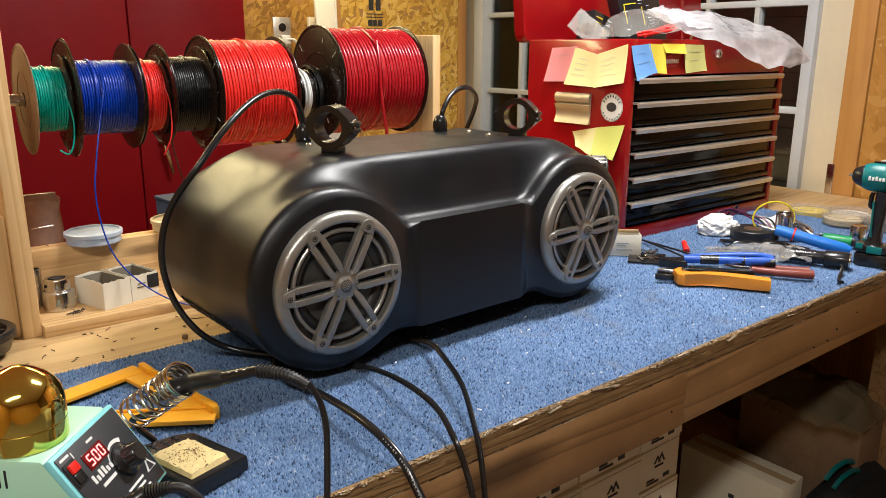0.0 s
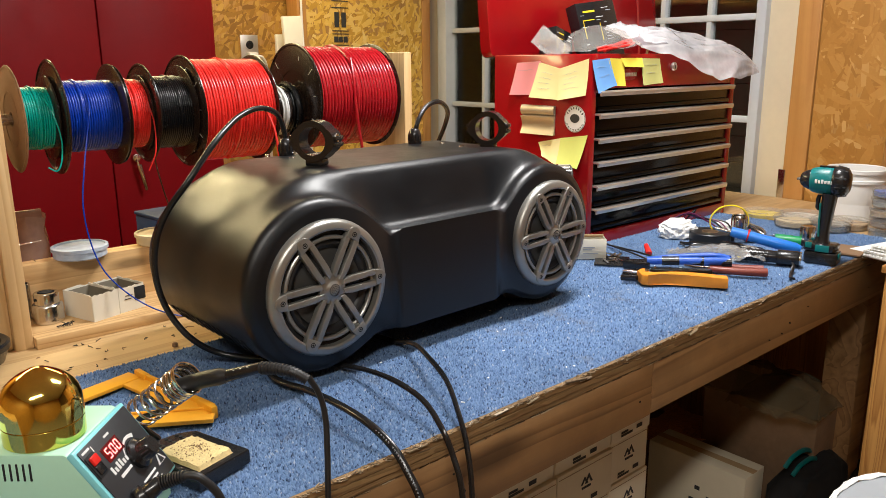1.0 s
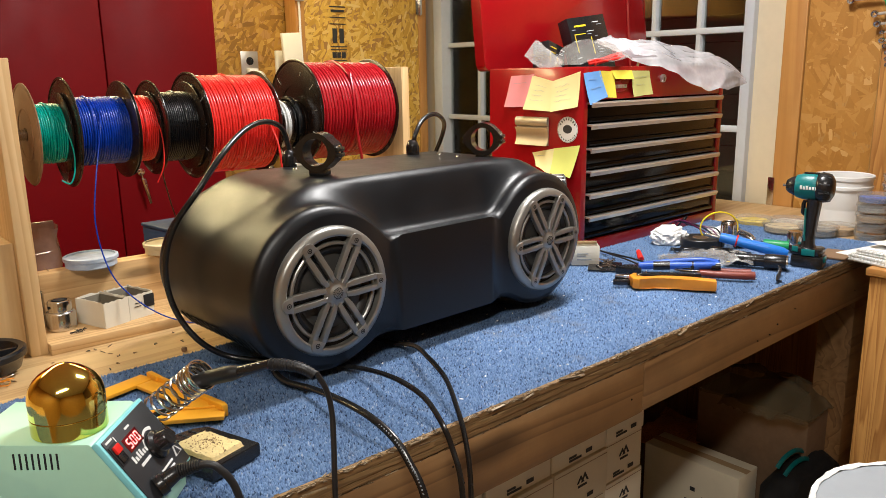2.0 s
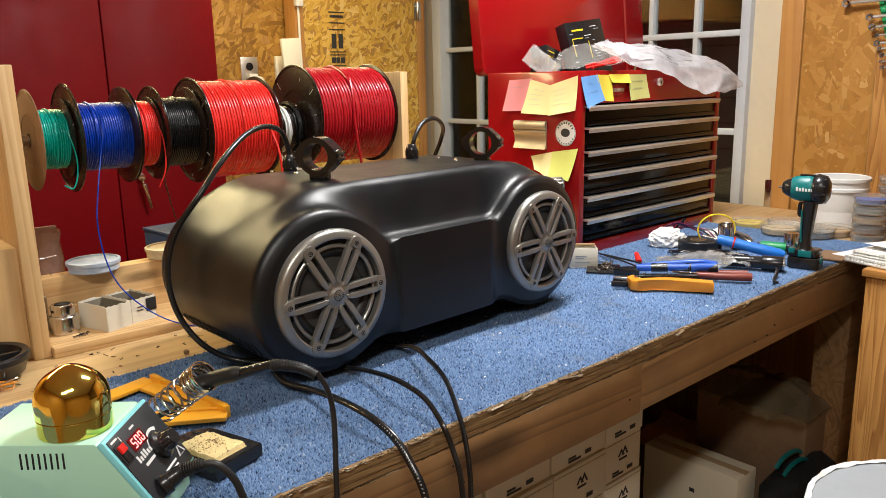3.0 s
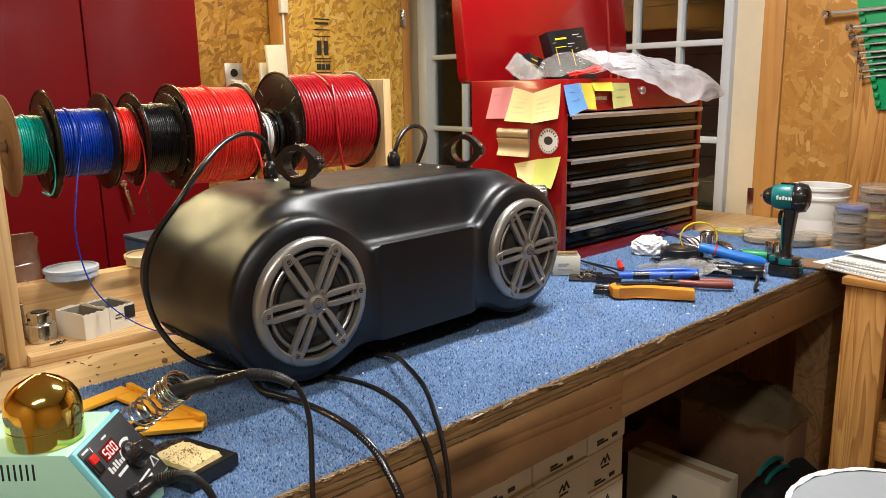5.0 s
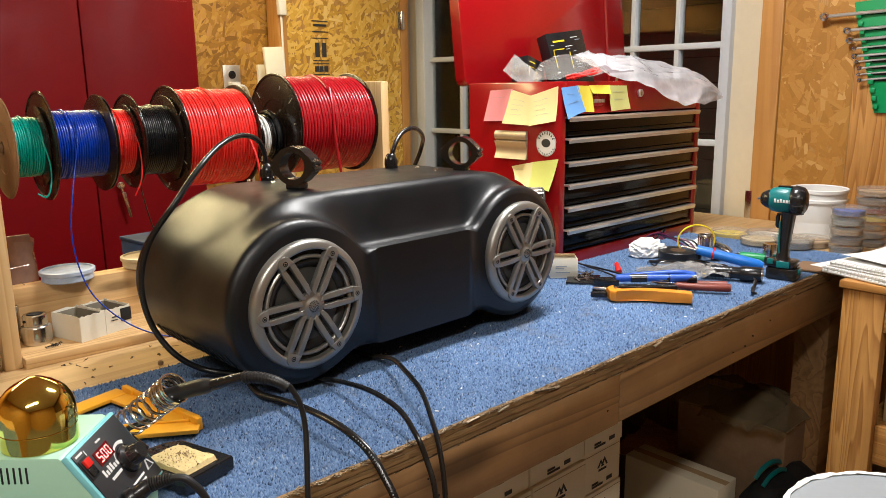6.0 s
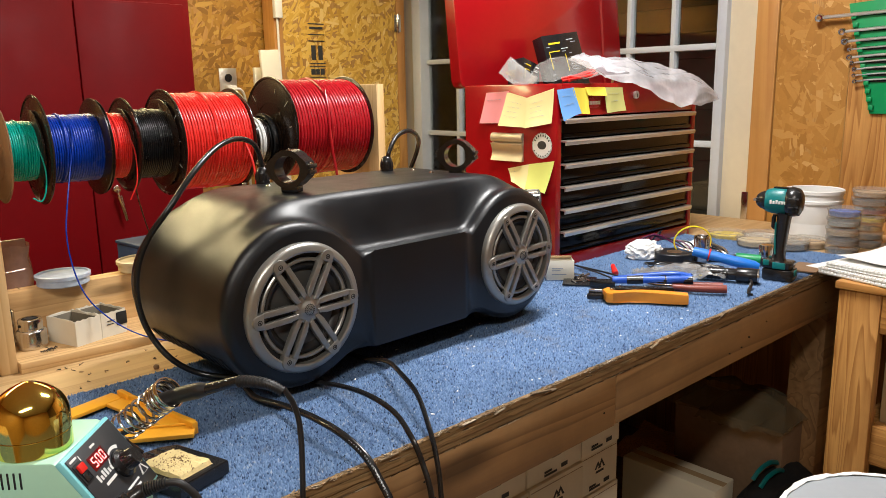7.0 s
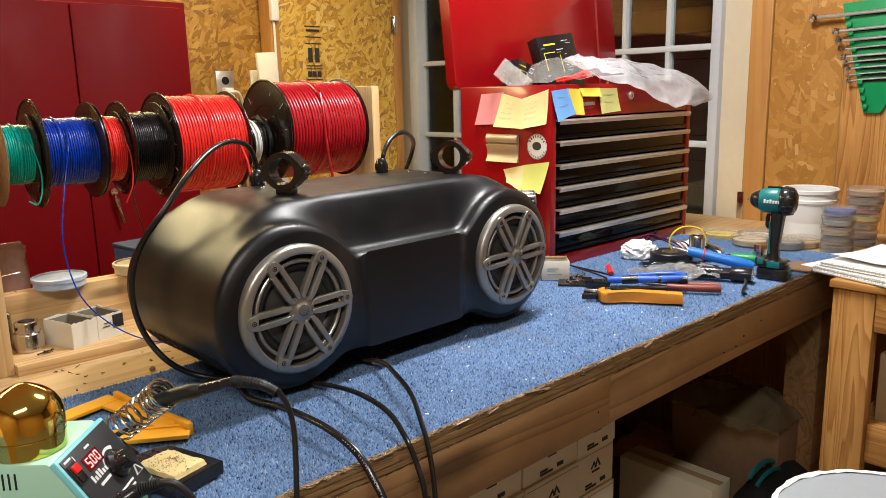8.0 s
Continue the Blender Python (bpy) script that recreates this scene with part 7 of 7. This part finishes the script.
for k, z in enumerate(zz):
    stack_carton(1.131, 1.266, 0.75 + 0.004 * (k % 2), z, z + 0.0955, k * 3 + (0 if k in (4, 5) else 1))
    stack_carton(0.955, 1.126, 0.742 + 0.006 * ((k + 1) % 2), z, z + 0.0955, k * 3)
    stack_carton(0.775, 0.950, 0.748 - 0.004 * (k % 3), z, z + 0.0955, k * 3 + 1)
    stack_carton(0.590, 0.770, 0.752, z, z + 0.0955, k * 3)
    stack_carton(0.405, 0.585, 0.750, z, z + 0.0955, k * 3 + 1)

big = thing("carton", pose(1.722, 0.862, 0), "pale cardboard carton on the floor under the bench", "carton")
part("body", box(B(), -0.05, 0.05, -0.143, 0.143, 0, 0.298, 0.003), "pale_carton", big)
part("tape", box(B(), -0.012, 0.012, -0.1434, 0.1434, 0.2984, 0.2990), "kraft", big, "brown tape strip")
for y, z, l in ((-0.06, 0.19, 0.02), (-0.02, 0.21, 0.015), (-0.01, 0.17, 0.02)):
    part("bar", box(B(), -0.0508, -0.0503, y, y + l, z, z + 0.012), "ink", big)
brown = thing("kraft_box", pose(1.965, 0.80, 0), "brown cardboard box under the bench holding bubble wrap", "box")
for x0, x1, y0, y1 in ((-0.09, -0.086, -0.16, 0.16), (0.086, 0.09, -0.16, 0.16), (-0.0855, 0.0855, -0.16, -0.156), (-0.0855, 0.0855, 0.156, 0.16)):
    # sides darker than kraft, with the under-bench shade in their colour
    part("side", box(B(), x0, x1, y0, y1, 0.004, 0.42, 0.001), "card", brown)
part("base", box(B(), -0.09, 0.09, -0.16, 0.16, 0, 0.0035), "kraft", brown)
for y, a in ((-0.05, 0), (0.06, 1)):
    crumple("bubble_wrap", pose(1.965, 0.80 + y, 0.405, 0, 0, 90 * a), lambda u, v: -0.15 + 0.30 * u, lambda u, v: -0.12 + 0.24 * v, "bubble", "crumpled clear bubble wrap in the box", "bubble wrap",
            lambda u, v: 0.065 * math.sin(math.pi * u) * math.sin(math.pi * v) + 0.01, 11.0 + y * 40, 34, 30)
bagt = thing("tool_bag", pose(1.862, 0.640, 0) @ Matrix.Diagonal((1.55, 1.1, 1.12, 1)), "black and teal canvas tool bag on the floor", "tool bag")
bm = bmesh.new()
bmesh.ops.create_icosphere(bm, subdivisions=4, radius=1.0)
for v in bm.verts:
    d = v.co.normalized()
    k = 1 + 0.10 * noise.noise(d * 3)
    v.co = Vector((math.copysign(abs(d.x) ** 0.6, d.x) * 0.11 * k, math.copysign(abs(d.y) ** 0.6, d.y) * 0.055 * k - 0.0, max(0, 0.14 + math.copysign(abs(d.z) ** 0.6, d.z) * 0.14 * k)))
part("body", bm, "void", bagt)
bag_inv = bagt.matrix_basis.inverted()
for run in (((1.735, 0.652, 0.335), (1.765, 0.648, 0.354), (1.82, 0.645, 0.356), (1.885, 0.648, 0.330)), ((1.752, 0.638, 0.312), (1.785, 0.634, 0.330), (1.84, 0.632, 0.330), (1.90, 0.636, 0.305)), ((1.97, 0.66, 0.305), (2.03, 0.655, 0.322), (2.11, 0.655, 0.306), (2.19, 0.66, 0.272))):
    part("strap", tube(B(), [bag_inv @ Vector(p) for p in run], 0.0055, 10, 8, 0.4), "teal", bagt, "teal padded strap")
solid("lime_tag", prism(B(), rounded(-0.03, 0.03, -0.02, 0.02, 0.006), 0, 0.006, Matrix.Rotation(0.5, 4, "X"), 0.001), "lime", pose(2.10, 0.62, 0.215, 0, 0, 30), "bright lime plastic tag on the dark heap", "tag")
# black heap added to fill the dark space under the bench
solid("dark_bundle", tube(B(), [(0, 0, 0.1), (0.05, 0.02, 0.14), (0.12, -0.02, 0.12), (0.16, 0.03, 0.09)], 0.09, 14), "void", pose(2.04, 0.60, 0.0), "dark rounded heap added under the bench", "cloth")
for k in range(5):
    cord("hanging_cord", [(1.52 + 0.05 * k, 1.20, 0.62 - 0.03 * k), (1.55 + 0.04 * k, 1.19, 0.45), (1.60 + 0.03 * k, 1.17, 0.36 + 0.03 * k), (1.66 + 0.02 * k, 1.18, 0.45), (1.68 + 0.04 * k, 1.2, 0.60)], 0.005, "w_black", "black cord hanging under the bench", 1.0, 8)
# black block added deep under the bench, in place of its shade
solid("dark_cabinet", box(B(), -0.25, 0.25, -0.12, 0.12, 0, 0.62, 0.004), "void", pose(1.62, 1.36, 0), "black block added to darken the space under the bench", "case")
solid("orange_cloth", thicken(sheet(B(), [[(0.05 * i, 0.035 * j, 0.012 * math.sin(i * 1.7 + j) + 0.012) for i in range(6)] for j in range(6)]), 0.002), "fir", pose(1.79, 0.93, 0.235, 0, 0, 10), "rusty orange rag beside the carton", "rag")
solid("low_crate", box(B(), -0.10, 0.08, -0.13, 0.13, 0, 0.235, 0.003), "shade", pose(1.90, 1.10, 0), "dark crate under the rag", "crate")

# ---- waste bin before the bench ----
wbn = thing("waste_bin", pose(0.945, 0.098, 0), "tall grey waste bin with a torn white liner", "waste bin")
part("bin", lathe(B(), [(0, 0), (0.12, 0), (0.125, 0.004), (0.150, 0.755), (0.154, 0.757), (0.154, 0.768), (0.148, 0.768), (0.144, 0.75), (0, 0.748)], None, 56), "grey", wbn)
bm = B()
grid = []
for j, (rr, z) in enumerate(((0.1555, 0.700), (0.1575, 0.735), (0.1585, 0.765), (0.157, 0.779), (0.1535, 0.781), (0.1490, 0.779))):
    row = []
    for i in range(97):
        a = 2 * math.pi * (i % 96) / 96
        e = noise.noise(Vector((math.cos(a) * 5, math.sin(a) * 5, j * 0.4)))
        f = noise.noise(Vector((math.cos(a) * 14, math.sin(a) * 14, j * 0.9)))
        k = rr + 0.002 * e + 0.002 * f
        row.append((k * math.cos(a), k * math.sin(a), z + 0.0022 * f + (0.010 * e if j == 0 else 0)))
    grid.append(row)
sheet(bm, grid)
bmesh.ops.remove_doubles(bm, verts=bm.verts, dist=1e-6)
part("liner", thicken(bm, 0.0008), "paper", wbn, "torn white liner rim")
part("content", lathe(B(), [(0, 0.7770), (0.10, 0.7775), (0.1502, 0.7772), (0.1510, 0.766)], None, 56), "grey", wbn, "flat grey sheet inside")

# ---- wall things ----
hold = thing("wrench_rack", pose(2.4295, 0.678, 1.25), "green plastic wrench rack with chromed wrenches on the wall", "wrench rack")
part("backing", prism(B(), [(-0.041, 0.0), (0.005, 0.0), (0.083, 0.300), (0.088, 0.322), (-0.15, 0.335), (-0.10, 0.1)], 0.0, 0.012, Matrix(((0, 0, -1, 0), (1, 0, 0, 0), (0, 1, 0, 0), (0, 0, 0, 1))), 0.003), "green", hold)
WRENCHES = [(0.287, 0.166, 0.0125), (0.242, 0.097, 0.0105), (0.213, 0.087, 0.0100), (0.189, 0.072, 0.0062), (0.166, 0.070, 0.0088), (0.150, 0.062, 0.0060), (0.131, 0.053, 0.0070), (0.113, 0.054, 0.0055), (0.096, 0.050, 0.0064)]
for z, y1, rr in WRENCHES:
    left = 0.005 + 0.26 * z
    wr = part("wrench", tube(B(), [(-0.018, -0.16, z + 0.010), (-0.020, 0.0, z + 0.004), (-0.021, y1 - rr, z)], rr * 0.5, 8, 4, 0.7), "alu", hold, "chromed combination wrench")
    bm = B()
    lathe(bm, [(rr * 0.45, -rr * 0.5), (rr * 0.9, -rr * 0.55), (rr, 0), (rr * 0.9, rr * 0.55), (rr * 0.45, rr * 0.5)], Matrix.Translation((-0.022, y1, z)) @ Matrix.Rotation(radians(75), 4, "Y"), 20, True)
    part("ring_end", bm, "steel", wr)
    part("slot", box(B(), -0.0165, -0.0120, -0.10, left - 0.018, z - 0.0035, z + 0.0065, 0.001), "void", hold)
for k in range(12):
    z = 0.012 + 0.024 * k
    part("tooth", box(B(), -0.022, -0.0122, 0.26 * z - 0.010, 0.26 * z + 0.004, z, z + 0.013, 0.002), "green", hold)
ol = thing("wall_outlet", pose(1.515, 2.9185, 1.385), "steel wall outlet plate with a white plug", "outlet")
part("plate", box(B(), -0.040, 0.040, -0.005, 0.0, -0.062, 0.062, 0.002), "alu", ol)
part("socket_face", rod(B(), (0, -0.0052, 0.022), (0, -0.008, 0.022), 0.017, seg=24, lip=0.001), "hard", ol)
part("plug", box(B(), -0.02, 0.02, -0.04, -0.0052, -0.045, -0.008, 0.005), "bucket", ol)
part("lead", tube(B(), [(0.0, -0.035, -0.025), (0.035, -0.045, -0.03), (0.055, -0.04, -0.08), (0.05, -0.03, -0.2), (0.06, -0.03, -0.5)], 0.006, 8), "bucket", ol)
for x0, x1, z0, z1, ang in ((1.612, 1.648, 1.00, 1.44, 0), (1.640, 1.720, 1.10, 1.506, -3)):
    solid("pale_offcut", box(B(), x0 - (x0 + x1) / 2, (x1 - x0) / 2, -0.008, 0.008, 0, z1 - 0.9, 0.002), "carton", pose((x0 + x1) / 2 - 0.14, 2.62 + 0.02 * ang, 0.9, 0, ang, 0), "pale plastic offcut leaning by the wall", "offcut", "pale offcuts")
solid("low_cabinet", box(B(), -0.3, 0.3, -0.15, 0.15, 0, 0.9, 0.004), "shade", pose(1.62, 2.70, 0), "low dark cabinet against the back wall", "cabinet")
cord("white_cord", [(1.690, 2.80, 1.72), (1.700, 2.798, 1.64), (1.702, 2.80, 1.50), (1.705, 2.80, 1.30), (1.70, 2.80, 0.92)], 0.005, "bucket", "white lamp cord hanging down the board edge")
solid("cord_switch", box(B(), -0.018, 0.018, -0.018, 0.010, -0.05, 0.05, 0.006), "bucket", pose(1.700, 2.795, 1.70), "white inline cord connector on the board edge", "connector")
hg = thing("hinge", pose(2.372, 2.813, 1.66), "old steel hinge on the board edge", "hinge")
part("leaf", box(B(), -0.02, 0.02, -0.003, 0.0, -0.04, 0.04, 0.001), "steel", hg)
part("knuckle", rod(B(), (0, -0.006, -0.045), (0, -0.006, 0.045), 0.006, seg=14, lip=0.001), "steel", hg)
hg2 = thing("hinge", pose(2.423, 1.049, 0.935), "old steel hinge on the stud edge", "hinge")
part("leaf", box(B(), -0.003, 0.0, -0.01, 0.012, -0.05, 0.05, 0.001), "steel", hg2)
# grade stamp as plain bars
stamp = thing("grade_stamp", pose(1.905, 2.8165, 1.30), "black printed grade stamp bars on the strand board", "stamp")
for z, w, h in ((0.335, 0.085, 0.005), (0.315, 0.07, 0.010), (0.29, 0.085, 0.004), (0.262, 0.085, 0.004), (0.165, 0.085, 0.004), (0.152, 0.085, 0.004), (0.105, 0.085, 0.004), (0.045, 0.085, 0.005), (0.022, 0.07, 0.010), (-0.01, 0.085, 0.004)):
    part("bar", box(B(), -w / 2, w / 2, -0.0012, -0.0006, z, z + h), "ink", stamp)
for u0, u1, z0, z1 in ((-0.03, -0.006, 0.182, 0.245), (0.006, 0.030, 0.182, 0.245), (-0.035, -0.012, 0.118, 0.143), (-0.010, 0.010, 0.118, 0.143), (0.014, 0.036, 0.118, 0.143)):
    part("bar", box(B(), u0, u1, -0.0012, -0.0006, z0, z1), "ink", stamp)
